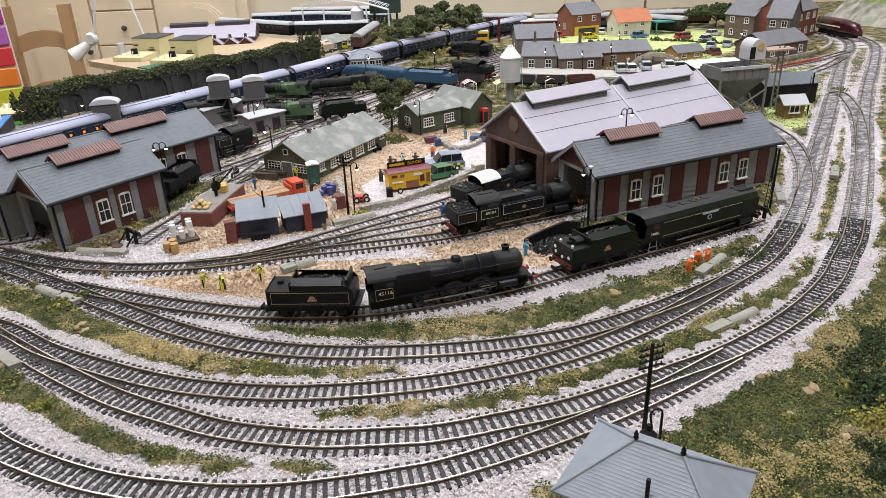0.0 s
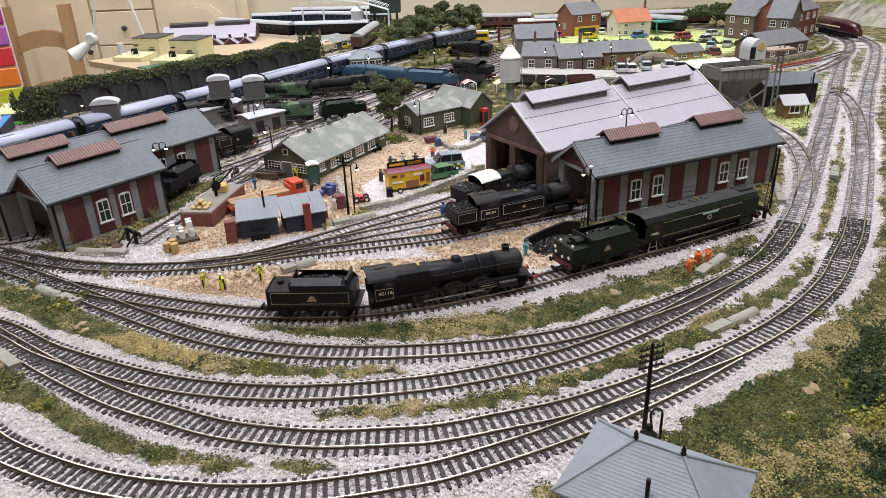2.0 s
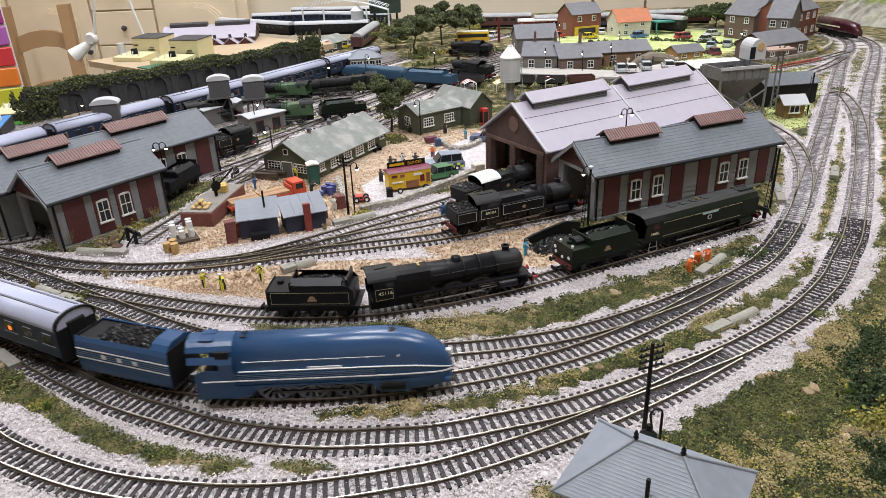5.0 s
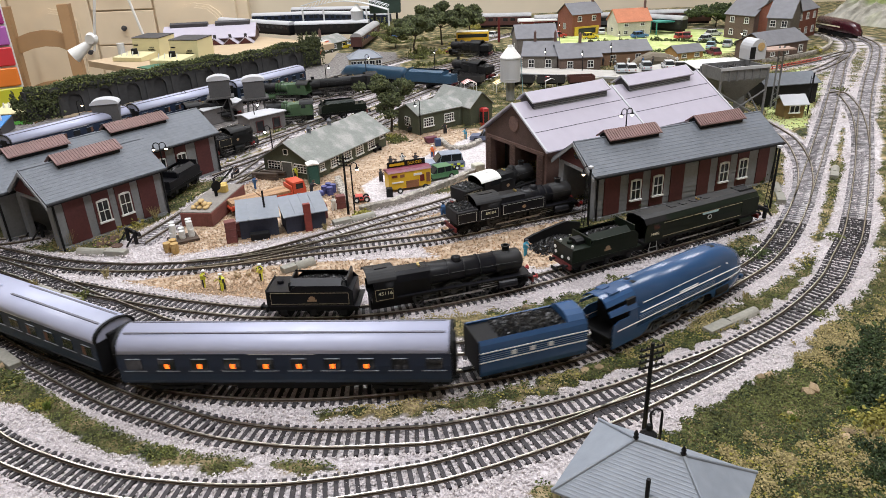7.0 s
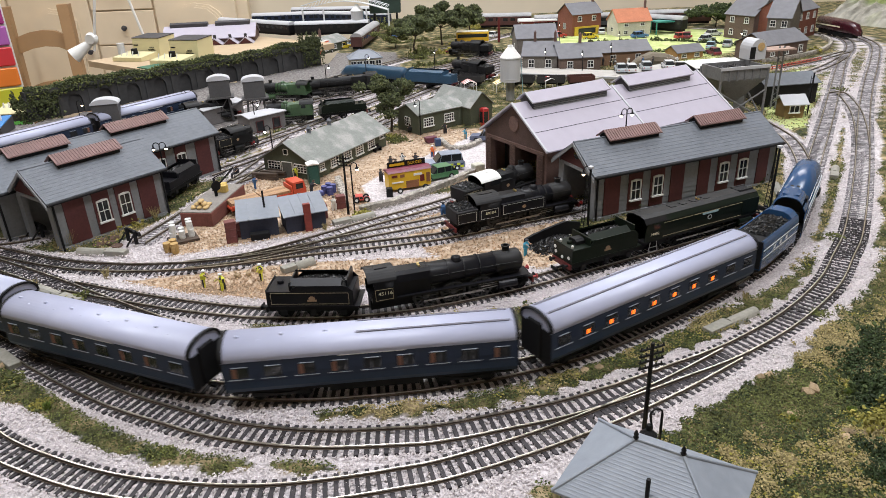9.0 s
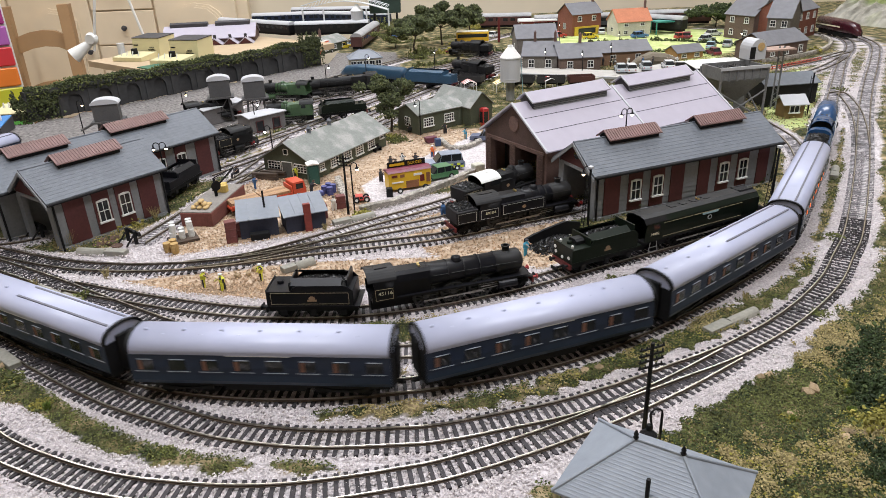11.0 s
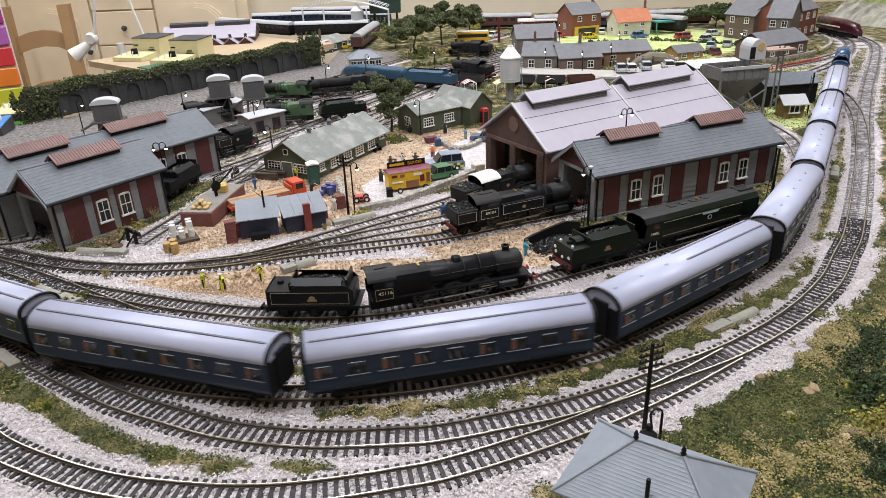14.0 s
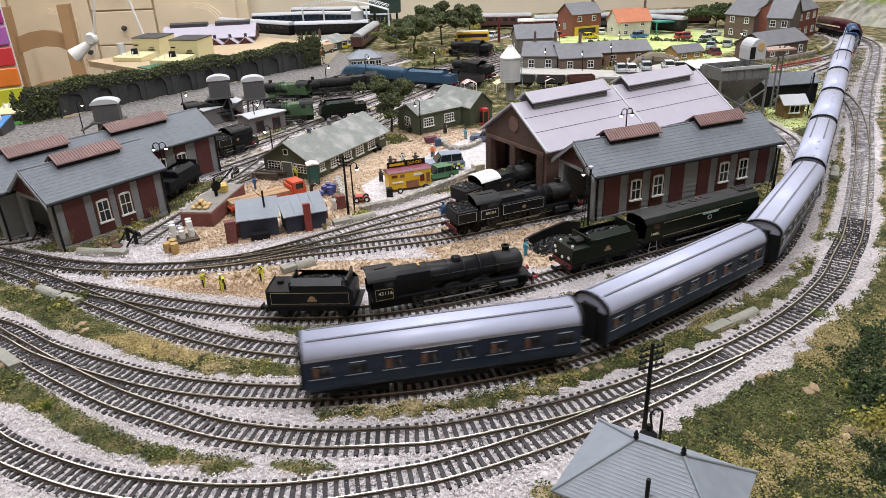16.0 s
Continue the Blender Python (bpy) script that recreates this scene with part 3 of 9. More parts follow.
# ---- locomotives: x forward, z from the rail head ----
RED = mat("red_buffer_beam", (0.13, 0.014, 0.014), 0.5)
BUFF = mat("buffer_red", (0.36, 0.035, 0.035), 0.45)
DULLIRON = mat("dull_iron", (0.05, 0.05, 0.05), 0.5, 0.5)
STEEL = mat("rod_steel", (0.35, 0.34, 0.33), 0.35, 0.9, vary=0.3)
LINING = mat("lining_cream", (0.45, 0.38, 0.24), 0.6, vary=0.1)
LINEWHITE = mat("lining_white", (0.60, 0.60, 0.56), 0.6, vary=0.1)
CREAMTXT = mat("cream_lettering", (0.62, 0.58, 0.42), 0.6, vary=0.05)
SMOKEBLK = mat("weathered_black", (0.011, 0.011, 0.012), 0.5, vary=0.4, scale=90, second=(0.016, 0.0155, 0.016), gloss=0.22)
DKGREEN = mat("loco_dark_green", (0.0065, 0.0110, 0.0068), 0.42, vary=0.3, scale=90, gloss=0.2)
BRGREEN = mat("loco_bright_green", (0.05, 0.10, 0.045), 0.4, vary=0.25, scale=90)
BRASS = mat("brass_fitting", (0.55, 0.42, 0.18), 0.3, 1.0)
CREST = mat("crest_gold", (0.30, 0.20, 0.12), 0.5, vary=0.4)


def rounded_wheel(r, t=0.0028, spokes=12):
    """A spoked wheel on the y axis: hub, spokes, rim and flange as one casting."""
    bm = bmesh.new()
    n = spokes * 2

    def ring(rad, y):
        return [bm.verts.new((rad * math.cos(2 * math.pi * k / n), y, rad * math.sin(2 * math.pi * k / n))) for k in range(n)]

    def band(p, q):
        for k in range(n):
            bm.faces.new((p[k], p[(k + 1) % n], q[(k + 1) % n], q[k]))

    half = t / 2
    rim = [ring(rad, y) for rad, y in ((r * 0.84, -half), (r, -half), (r, half - 0.0006), (r * 1.06, half - 0.0005), (r * 1.06, half), (r * 0.84, half))]
    for p, q in zip(rim, rim[1:]):
        band(p, q)
    hub = [ring(rad, y) for rad, y in ((r * 0.24, half), (r * 0.24, -half), (r * 0.16, -half - 0.0004))]
    for p, q in zip(hub, hub[1:]):
        band(p, q)
    bm.faces.new(hub[0])
    bm.faces.new(hub[-1][::-1])
    ri, ro, hi, ho = rim[-1], rim[0], hub[0], hub[1]
    for k in range(n):
        j = (k + 1) % n
        if k % 2:
            bm.faces.new((ri[k], ri[j], ro[j], ro[k]))
        else:
            for quad in ((ho[k], ho[j], ro[j], ro[k]), (hi[k], hi[j], ri[j], ri[k]), (hi[k], ho[k], ro[k], ri[k]), (hi[j], ho[j], ro[j], ri[j])):
                bm.faces.new(quad)
    return bm


WHEELS = {}


def wheel(parent, name, r, x, y, material=MATT):
    key = (round(r, 5), material.name)
    if key not in WHEELS:
        WHEELS[key] = mesh_of(name, rounded_wheel(r), material)
    return share(name, WHEELS[key], parent, pose(x, y, r))


def text_mesh(body, size, depth=0.0002):
    c = bpy.data.curves.new("lettering", "FONT")
    c.body, c.size, c.extrude, c.align_x = body, size, depth, "CENTER"
    ob = bpy.data.objects.new("lettering_tmp", c)
    scene.collection.objects.link(ob)
    me = bpy.data.meshes.new_from_object(ob.evaluated_get(bpy.context.evaluated_depsgraph_get()))
    bpy.data.objects.remove(ob)
    bpy.data.curves.remove(c)
    return me


def lettering(parent, body, size, m, material=CREAMTXT, name="lettering"):
    me = text_mesh(body, size)
    me.materials.clear()
    me.materials.append(material)
    ob = new(name, me)
    ob.parent = parent
    ob.matrix_basis = m
    return ob


def frame_lines(parent, x0, x1, z0, z1, y, material, t=0.0003, name="lining"):
    bm = bmesh.new()
    for a, b, c, d in ((x0, x1, z0, z0 + t), (x0, x1, z1 - t, z1), (x0, x0 + t, z0, z1), (x1 - t, x1, z0, z1)):
        box(bm, a, b, y - 0.0001, y + 0.0001, c, d)
    return part(name, bm, material, parent)


def lumps(name, n, x0, x1, y0, y1, z, size, material, parent=None, heap=0.0, seed=1):
    """Loose lumps in a box: one joined bed of small angular stones."""
    rng = np.random.default_rng(seed)
    base = np.array([(1, 0, 0), (-1, 0, 0), (0, 1, 0), (0, -1, 0), (0, 0, 1), (0, 0, -1)], float)
    f = np.array([(0, 2, 4), (2, 1, 4), (1, 3, 4), (3, 0, 4), (2, 0, 5), (1, 2, 5), (3, 1, 5), (0, 3, 5)])
    u, v = rng.random(n), rng.random(n)
    c = np.c_[x0 + (x1 - x0) * u, y0 + (y1 - y0) * v, z + heap * np.sin(math.pi * u) ** 0.7 * np.sin(math.pi * v) ** 0.7 + rng.random(n) * size * 0.6]
    V = base[None] * rng.uniform(0.55, 1.25, (n, 6, 1)) + rng.uniform(-0.35, 0.35, (n, 6, 3))
    V = V * size * rng.uniform(0.6, 1.2, (n, 1, 1)) + c[:, None, :]
    F = f[None] + 6 * np.arange(n)[:, None, None]
    return tagged(raw(name, V.reshape(-1, 3), F.reshape(-1, 3), material, parent), kind="stuff")


def loft(sections, close=True):
    """A skin through outlines of equal count, given as rows of (x, [(y, z), ...])."""
    bm = bmesh.new()
    rings = [[bm.verts.new((x, y, z)) for y, z in pts] for x, pts in sections]
    n = len(rings[0])
    for a, b in zip(rings, rings[1:]):
        for k in range(n):
            bm.faces.new((a[k], a[(k + 1) % n], b[(k + 1) % n], b[k]))
    if close:
        bm.faces.new(rings[0][::-1])
        bm.faces.new(rings[-1])
    return bm


def oval(w, z0, z1, n=20, power=2.6):
    out = []
    for k in range(n):
        a = 2 * math.pi * k / n
        c, s = math.cos(a), math.sin(a)
        out.append((w * math.copysign(abs(c) ** (2 / power), c), (z0 + z1) / 2 + (z1 - z0) / 2 * math.copysign(abs(s) ** (2 / power), s)))
    return out


def along_x(profile, n=20, z=0.0):
    """Turned body along x: rows of (radius, x)."""
    return lathe(bmesh.new(), profile, n, Matrix.Translation((0, 0, z)) @ Matrix.Rotation(math.pi / 2, 4, "Y") )


def buffers(parent, x, sgn, beam=RED, head=MATT):
    part("buffer_beam", bx(x - 0.001, x + 0.001, -0.0155, 0.0155, 0.0085, 0.0145), beam, parent)
    for y in (-0.0113, 0.0113):
        b = tb((x, y, 0.0125), (x + sgn * 0.005, y, 0.0125), 0.0013)
        tube(b, (x + sgn * 0.005, y, 0.0125), (x + sgn * 0.006, y, 0.0125), 0.0029, n=12)
        part("buffer", b, head, parent)
    c = bx(min(x, x + sgn * 0.009), max(x, x + sgn * 0.009), -0.0012, 0.0012, 0.006, 0.0075)
    box(c, min(x + sgn * 0.008, x + sgn * 0.0095), max(x + sgn * 0.008, x + sgn * 0.0095), -0.005, 0.005, 0.005, 0.0085)
    part("coupling", c, MATT, parent)


def steam_engine(name, m, label, L, paint, number="", side_tank=False, white_roof=False, lined=LINING, driver_r=0.0118, group="steam locomotives"):
    """A tender or tank engine. Rear at x=0, front buffer beam at x=L."""
    e = thing(name, m, label, "locomotive", group)
    e.scale = (1, 0.93, 0.81)
    cab0, cab1 = (0.030, 0.058) if side_tank else (0.004, 0.026)
    fb1 = cab1 + L * 0.22
    sb0 = L - 0.036
    r, zc = 0.0118, 0.0335
    # running plate and frames
    part("running_plate", bx(cab0, L - 0.004, -0.0152, 0.0152, 0.0187, 0.0195), paint, e)
    part("frame", bx(0.004, L - 0.002, -0.0062, 0.0062, 0.004, 0.0185), MATT, e)
    part("valance", bx(cab0, L - 0.014, -0.0150, -0.0144, 0.0172, 0.0186), paint, e)
    part("valance", bx(cab0, L - 0.014, 0.0144, 0.0150, 0.0172, 0.0186), paint, e)
    # boiler
    part("boiler", along_x([(r + 0.0012, fb1 - 0.004), (r + 0.0008, fb1), (r, sb0)], 24, zc), paint, e, smooth=True)
    for k in range(1, 4):
        x = fb1 + (sb0 - fb1) * k / 4
        part("boiler_band", along_x([(r + 0.0011, x - 0.0004), (r + 0.0011, x + 0.0004)], 24, zc), SMOKEBLK, e)
    part("smokebox", along_x([(r + 0.0006, sb0), (r + 0.0006, L - 0.011), (r * 0.96, L - 0.010)], 24, zc), SMOKEBLK, e, smooth=True)
    part("smokebox_door", along_x([(r * 0.85, L - 0.010), (r * 0.72, L - 0.0085), (r * 0.3, L - 0.0075)], 20, zc), SMOKEBLK, e)
    part("smokebox_saddle", bx(sb0 + 0.004, L - 0.012, -0.007, 0.007, 0.0195, 0.026), SMOKEBLK, e)
    part("chimney", lathe(bmesh.new(), [(0.0052, 0), (0.0036, 0.0016), (0.0034, 0.0055), (0.0042, 0.0068), (0.0042, 0.0078), (0.0028, 0.0078), (0.0026, 0.004)], 14, Matrix.Translation((sb0 + 0.013, 0, zc + r - 0.0004))), SMOKEBLK, e)
    part("dome", lathe(bmesh.new(), [(0.0062, 0), (0.0050, 0.0012), (0.0046, 0.003), (0.0036, 0.0047), (0.0015, 0.0055)], 14, Matrix.Translation((fb1 + (sb0 - fb1) * 0.42, 0, zc + r - 0.0008))), paint, e, smooth=True)
    # Belpaire firebox
    fb = [(-0.0122, 0.0195), (-0.0128, 0.036), (-0.0112, 0.0437), (-0.0065, 0.0462), (0.0065, 0.0462), (0.0112, 0.0437), (0.0128, 0.036), (0.0122, 0.0195)]
    part("firebox", loft([(cab1 - 0.001, fb), (fb1 - 0.002, [(y * 0.95, z - 0.0006) for y, z in fb])]), paint, e)
    for y in (-0.0022, 0.0022):
        part("safety_valve", lathe(bmesh.new(), [(0.0014, 0), (0.0014, 0.002), (0.0009, 0.0024)], 8, Matrix.Translation((fb1 - 0.010, y, 0.0456))), BRASS, e)
    # cab
    side = [(cab0, 0.0185), (cab1, 0.0185), (cab1, 0.0435), (cab0 + 0.002, 0.0435), (cab0 + 0.002, 0.033), (cab0, 0.031)]
    for y0, y1 in ((-0.0168, -0.0160), (0.0160, 0.0168)):
        c = part("cab_side", pr(side, y0, y1), paint, e)
        yy = y0 - 0.0002 if y0 < 0 else y1 + 0.0002
        part("cab_window", bx(cab0 + 0.012, cab1 - 0.002, min(yy, yy + 0.0002), max(yy, yy + 0.0002), 0.0345, 0.0415), GLASS, c)
    part("cab_front", bx(cab1 - 0.0008, cab1, -0.0160, 0.0160, 0.0197, 0.0435), paint, e)
    arc = [(0.0172 * math.sin(a), 0.0432 + 0.0085 * (math.cos(a) - math.cos(1.25)) / (1 - math.cos(1.25))) for a in [1.25 * (k / 6 - 1) for k in range(13)]]
    arc = [(y / math.sin(1.25), z) for y, z in arc]
    roof = loft([(cab0 - 0.003, arc + [(y, z - 0.0009) for y, z in arc[::-1]]), (cab1 + 0.001, arc + [(y, z - 0.0009) for y, z in arc[::-1]])])
    part("cab_roof", roof, WHITE if white_roof else SMOKEBLK, e, smooth=False)
    part("roof_vent", bx(cab0 + 0.006, cab1 - 0.005, -0.004, 0.004, 0.0505, 0.0522), WHITE if white_roof else SMOKEBLK, e)
    if lined:
        frame_lines(e, cab0 + 0.003, cab1 - 0.003, 0.0205, 0.0335, -0.0170, lined)
    if number:
        lettering(e, number, 0.0052, pose((cab0 + cab1) / 2 + 0.001, -0.01705, 0.0265, 90), CREAMTXT, "number")
    if side_tank:
        t0, t1 = cab1 + 0.001, sb0 - 0.012
        for y0, y1 in ((-0.0168, -0.0105), (0.0105, 0.0168)):
            part("side_tank", pr([(t0, 0.0197), (t1, 0.0197), (t1, 0.034), (t1 - 0.004, 0.0365), (t0, 0.0365)], y0, y1), paint, e)
        if lined:
            frame_lines(e, t0 + 0.002, t1 - 0.003, 0.0215, 0.0350, -0.0170, lined)
        part("crest", lathe(bmesh.new(), [(0.0026, -0.0001), (0.0026, 0.0001)], 12, Matrix.Translation(((t0 + t1) / 2, -0.0170, 0.028)) @ Matrix.Rotation(math.pi / 2, 4, "X")), CREST, e)
        part("bunker", bx(0.003, cab0, -0.0166, 0.0166, 0.0185, 0.0375, 0.001), paint, e)
        frame_lines(e, 0.005, cab0 - 0.003, 0.0205, 0.034, -0.0170, lined or LINING)
        lumps("coal", 160, 0.005, cab0 - 0.001, -0.014, 0.014, 0.0375, 0.0016, COAL, e, 0.003)
        buffers(e, 0.002, -1)
    # motion work and wheels
    dx = [L * 0.34, L * 0.34 + 0.0265, L * 0.34 + 0.053] if L > 0.12 else [L * 0.3, L * 0.3 + 0.025, L * 0.3 + 0.05]
    for x in dx:
        for y in (-0.0088, 0.0088):
            wheel(e, "driving_wheel", driver_r, x, y * 1.15, DULLIRON)
    for y in (-0.0118, 0.0118):
        part("coupling_rod", bx(dx[0] - 0.002, dx[2] + 0.002, y - 0.0004, y + 0.0004, driver_r - 0.0056, driver_r - 0.0038), STEEL, e)
        part("connecting_rod", tb((dx[1], y * 1.06, driver_r - 0.004), (L - 0.034, y * 1.08, 0.0105), 0.0006, n=6), STEEL, e)
        part("cylinder", lathe(bmesh.new(), [(0.0050, -0.009), (0.0052, -0.006), (0.0052, 0.006), (0.0050, 0.009)], 14, Matrix.Translation((L - 0.026, y * 1.08, 0.0118)) @ Matrix.Rotation(math.pi / 2, 4, "Y")), paint, e)
        part("slide_bar", bx(L - 0.052, L - 0.034, y - 0.0005, y + 0.0005, 0.0118, 0.0128), STEEL, e)
        part("valve_gear", tb((dx[1] + 0.008, y * 1.05, 0.017), (L - 0.034, y * 1.05, 0.0148), 0.0005, n=6), STEEL, e)
    for x in (L - 0.036, L - 0.012):
        for y in (-0.0088, 0.0088):
            wheel(e, "bogie_wheel", 0.0060, x, y)
    if side_tank:
        for x in (0.014, 0.030):
            for y in (-0.0088, 0.0088):
                wheel(e, "bogie_wheel", 0.0060, x, y)
    part("front_plate", pr([(L - 0.016, 0.0195), (L - 0.004, 0.0160), (L - 0.001, 0.0160), (L - 0.001, 0.0150), (L - 0.016, 0.0185)], -0.0155, 0.0155), paint, e)
    buffers(e, L - 0.001, 1, RED, BUFF)
    for y in (-0.0126, 0.0126):
        part("handrail", tb((fb1, y * 0.98, zc + 0.003), (L - 0.014, y * 0.96, zc + 0.003), 0.0002, n=5), DULLIRON, e)
    return e


def tender(name, m, label, L, paint, high=0.0335, crest=True, words="", lined=LINING, flat_rear=False, group="steam locomotives"):
    """A tender; rear at x=0, front at x=L."""
    t = thing(name, m, label, "tender", group)
    t.scale = (1, 0.95, 0.88)
    part("frame", bx(0.003, L - 0.003, -0.0152, 0.0152, 0.0100, 0.0150), MATT, t)
    part("footplate", bx(0.001, L - 0.001, -0.0165, 0.0165, 0.0150, 0.0163), paint, t)
    part("tank", bx(0.002, L - 0.006, -0.0163, 0.0163, 0.0163, high - 0.006, 0.0004), paint, t)
    h = high
    side = [(0.024, h - 0.006), (0.026, h - 0.0035), (0.030, h), (L - 0.014, h), (L - 0.010, h - 0.0015), (L - 0.006, h - 0.006)]
    for sg in (-1, 1):
        y0, y1 = sorted((sg * 0.0163, sg * 0.0153))
        part("coping", pr(side, y0, y1), paint, t)
        y0, y1 = sorted((sg * 0.0153, sg * 0.0085))
        part("coal_rail", pr([(y0 if sg < 0 else y1, h - 0.001), (y1 if sg < 0 else y0, h + 0.004), (y1 if sg < 0 else y0, h + 0.005), (y0 if sg < 0 else y1, h)], 0.024, L - 0.016, "x"), paint, t)
    part("bulkhead", bx(0.023, 0.0245, -0.0150, 0.0150, h - 0.006, h + 0.003), paint, t)
    part("front_bulkhead", bx(L - 0.012, L - 0.0105, -0.0150, 0.0150, h - 0.012, h + 0.006), paint, t)
    part("water_filler", lathe(bmesh.new(), [(0.0030, 0), (0.0030, 0.002), (0.0024, 0.003)], 12, Matrix.Translation((0.011, 0.002, h - 0.006))), paint, t)
    part("tank_rim", bx(0.002, 0.0028, -0.0163, 0.0163, h - 0.006, h - 0.0045), paint, t)
    lumps("coal", 420, 0.026, L - 0.013, -0.0115, 0.0115, h - 0.0045, 0.0015, COAL, t, 0.0055, 5)
    if lined:
        frame_lines(t, 0.006, L - 0.010, 0.0185, high - 0.0075, -0.01645, lined)
    if crest:
        part("crest", lathe(bmesh.new(), [(0.0020, -0.0001), (0.0030, 0.0001)], 10, Matrix.Translation((L * 0.5, -0.0165, 0.0245)) @ Matrix.Rotation(math.pi / 2, 4, "X")), CREST, t, "small gold crest")
        part("crest_base", bx(L * 0.5 - 0.0042, L * 0.5 + 0.0042, -0.0167, -0.0164, 0.0215, 0.0235), CREST, t)
    if words:
        lettering(t, words, 0.0055, pose(L * 0.5, -0.0166, 0.023, 90), CREAMTXT)
    for x in (0.016, L / 2, L - 0.016):
        for y in (-0.0088, 0.0088):
            wheel(t, "tender_wheel", 0.0073, x, y)
        for y in (-0.0155, 0.0155):
            part("axle_box", bx(x - 0.0028, x + 0.0028, y - 0.0007, y + 0.0007, 0.0055, 0.0115, 0.0003), MATT, t)
    buffers(t, 0.001, -1, MATT if paint is BLACK else RED)
    return t


BF_A, BF_M, BF_B = (-0.1579, 0.5508), (-0.0717, 0.5449), (0.0782, 0.5899)
ZR = 0.0045
tender("locomotive_tender", between(BF_A, BF_M, ZR), "black lined locomotive tender heaped with coal on a siding", length(BF_A, BF_M) - 0.001, BLACK, 0.0385)
steam_engine("steam_locomotive", between(BF_M, BF_B, ZR), "black weathered mixed-traffic steam locomotive with red buffers", length(BF_M, BF_B) + 0.002, BLACK, "45116")
TK_A, TK_B = (0.0076, 0.7135), (0.1582, 0.7783)
steam_engine("tank_locomotive", between(TK_A, TK_B, ZR), "black lined tank locomotive running into the shed", 0.165, BLACK, "80104", side_tank=True, lined=LINEWHITE)
WT_A, WT_B = (0.0182, 0.7787), (0.1400, 0.8707)
steam_engine("tank_locomotive", between(WT_A, WT_B, ZR), "small black tank locomotive with a white cab roof", 0.130, SMOKEBLK, side_tank=True, white_roof=True, lined=None)


def air_smoothed(m, L):
    """Slab-sided engine with a rounded casing; rear (cab) at x=0."""
    e = thing("air_smoothed_locomotive", m, "dark green air-smoothed steam locomotive with slab sides", "locomotive", "steam locomotives")
    e.scale = (1, 0.93, 0.82)
    sec = [(-0.0160, 0.0190), (-0.0166, 0.030), (-0.0164, 0.0420), (-0.0125, 0.0478), (-0.006, 0.0500), (0.006, 0.0500), (0.0125, 0.0478), (0.0164, 0.0420), (0.0166, 0.030), (0.0160, 0.0190)]
    part("casing", loft([(0.024, sec), (L - 0.022, sec), (L - 0.008, [(y * 0.93, z - 0.0008 if z > 0.03 else z) for y, z in sec])]), DKGREEN, e)
    top = [(y * 1.004, z + 0.0004) for y, z in sec if z > 0.0470]
    part("casing_top", loft([(0.026, top + [(y, z - 0.001) for y, z in top[::-1]]), (L - 0.010, top + [(y, z - 0.001) for y, z in top[::-1]])]), SMOKEBLK, e)
    cab = [(0.002, 0.019), (0.024, 0.019), (0.024, 0.042), (0.004, 0.042), (0.002, 0.031)]
    for y0, y1 in ((-0.0168, -0.0160), (0.0160, 0.0168)):
        c = part("cab_side", pr(cab, y0, y1), DKGREEN, e)
        part("cab_window", bx(0.012, 0.021, min(y0, y1) - 0.0001 if y0 < 0 else y1 - 0.0001, min(y0, y1) + 0.0001 if y0 < 0 else y1 + 0.0001, 0.034, 0.040), GLASS, c)
    part("cab_roof", loft([(0.002, [(y * 1.01, z + 0.0006) for y, z in sec if z > 0.04] + [(y, z - 0.0006) for y, z in sec[::-1] if z > 0.04]), (0.030, [(y * 1.01, z + 0.0006) for y, z in sec if z > 0.04] + [(y, z - 0.0006) for y, z in sec[::-1] if z > 0.04])]), SMOKEBLK, e)
    part("chimney_recess", bx(L - 0.030, L - 0.012, -0.006, 0.006, 0.0500, 0.0512, 0.0005), MATT, e)
    for sg in (-1, 1):
        part("chimney_hood", tb((L - 0.030, sg * 0.006, 0.0508), (L - 0.010, sg * 0.006, 0.0508), 0.0014, n=8), SMOKEBLK, e)
        part("smoke_deflector", bx(L - 0.034, L - 0.009, sg * 0.0168 - 0.0003, sg * 0.0168 + 0.0003, 0.024, 0.0425), DKGREEN, e)
    for k, x in enumerate((0.045, 0.060, 0.075, 0.092)):
        part("casing_hatch", bx(x, x + 0.007, -0.004, 0.004, 0.0502, 0.0510), SMOKEBLK, e)
    for y in (-0.0018, 0.0018):
        part("safety_valve", lathe(bmesh.new(), [(0.0013, 0), (0.001, 0.0016)], 8, Matrix.Translation((0.085, y, 0.0510))), BRASS, e)
    for z in (0.0395, 0.0215):
        part("side_line", bx(0.026, L - 0.034, -0.0168, -0.0165, z, z + 0.0003), LINING, e)
    plate = part("name_plate", bx(0.079, 0.101, -0.0171, -0.0165, 0.0365, 0.0390), mat("pale_blue_plate", (0.35, 0.50, 0.55), 0.5), e, "pale blue name plate")
    part("shield", lathe(bmesh.new(), [(0.0031, -0.0002), (0.0031, 0.0002)], 16, Matrix.Translation((0.0895, -0.0168, 0.0315)) @ Matrix.Rotation(math.pi / 2, 4, "X")), SILVER, plate)
    part("shield_face", lathe(bmesh.new(), [(0.0021, -0.0001), (0.0021, 0.0001)], 16, Matrix.Translation((0.0895, -0.0171, 0.0315)) @ Matrix.Rotation(math.pi / 2, 4, "X")), DKGREEN, plate)
    lettering(e, "34051", 0.0048, pose(0.0145, -0.01695, 0.0262, 90), CREAMTXT, "number")
    part("frame", bx(0.004, L - 0.004, -0.0062, 0.0062, 0.004, 0.019), MATT, e)
    part("running_plate", bx(0.002, L - 0.006, -0.0163, 0.0163, 0.0172, 0.0190), MATT, e)
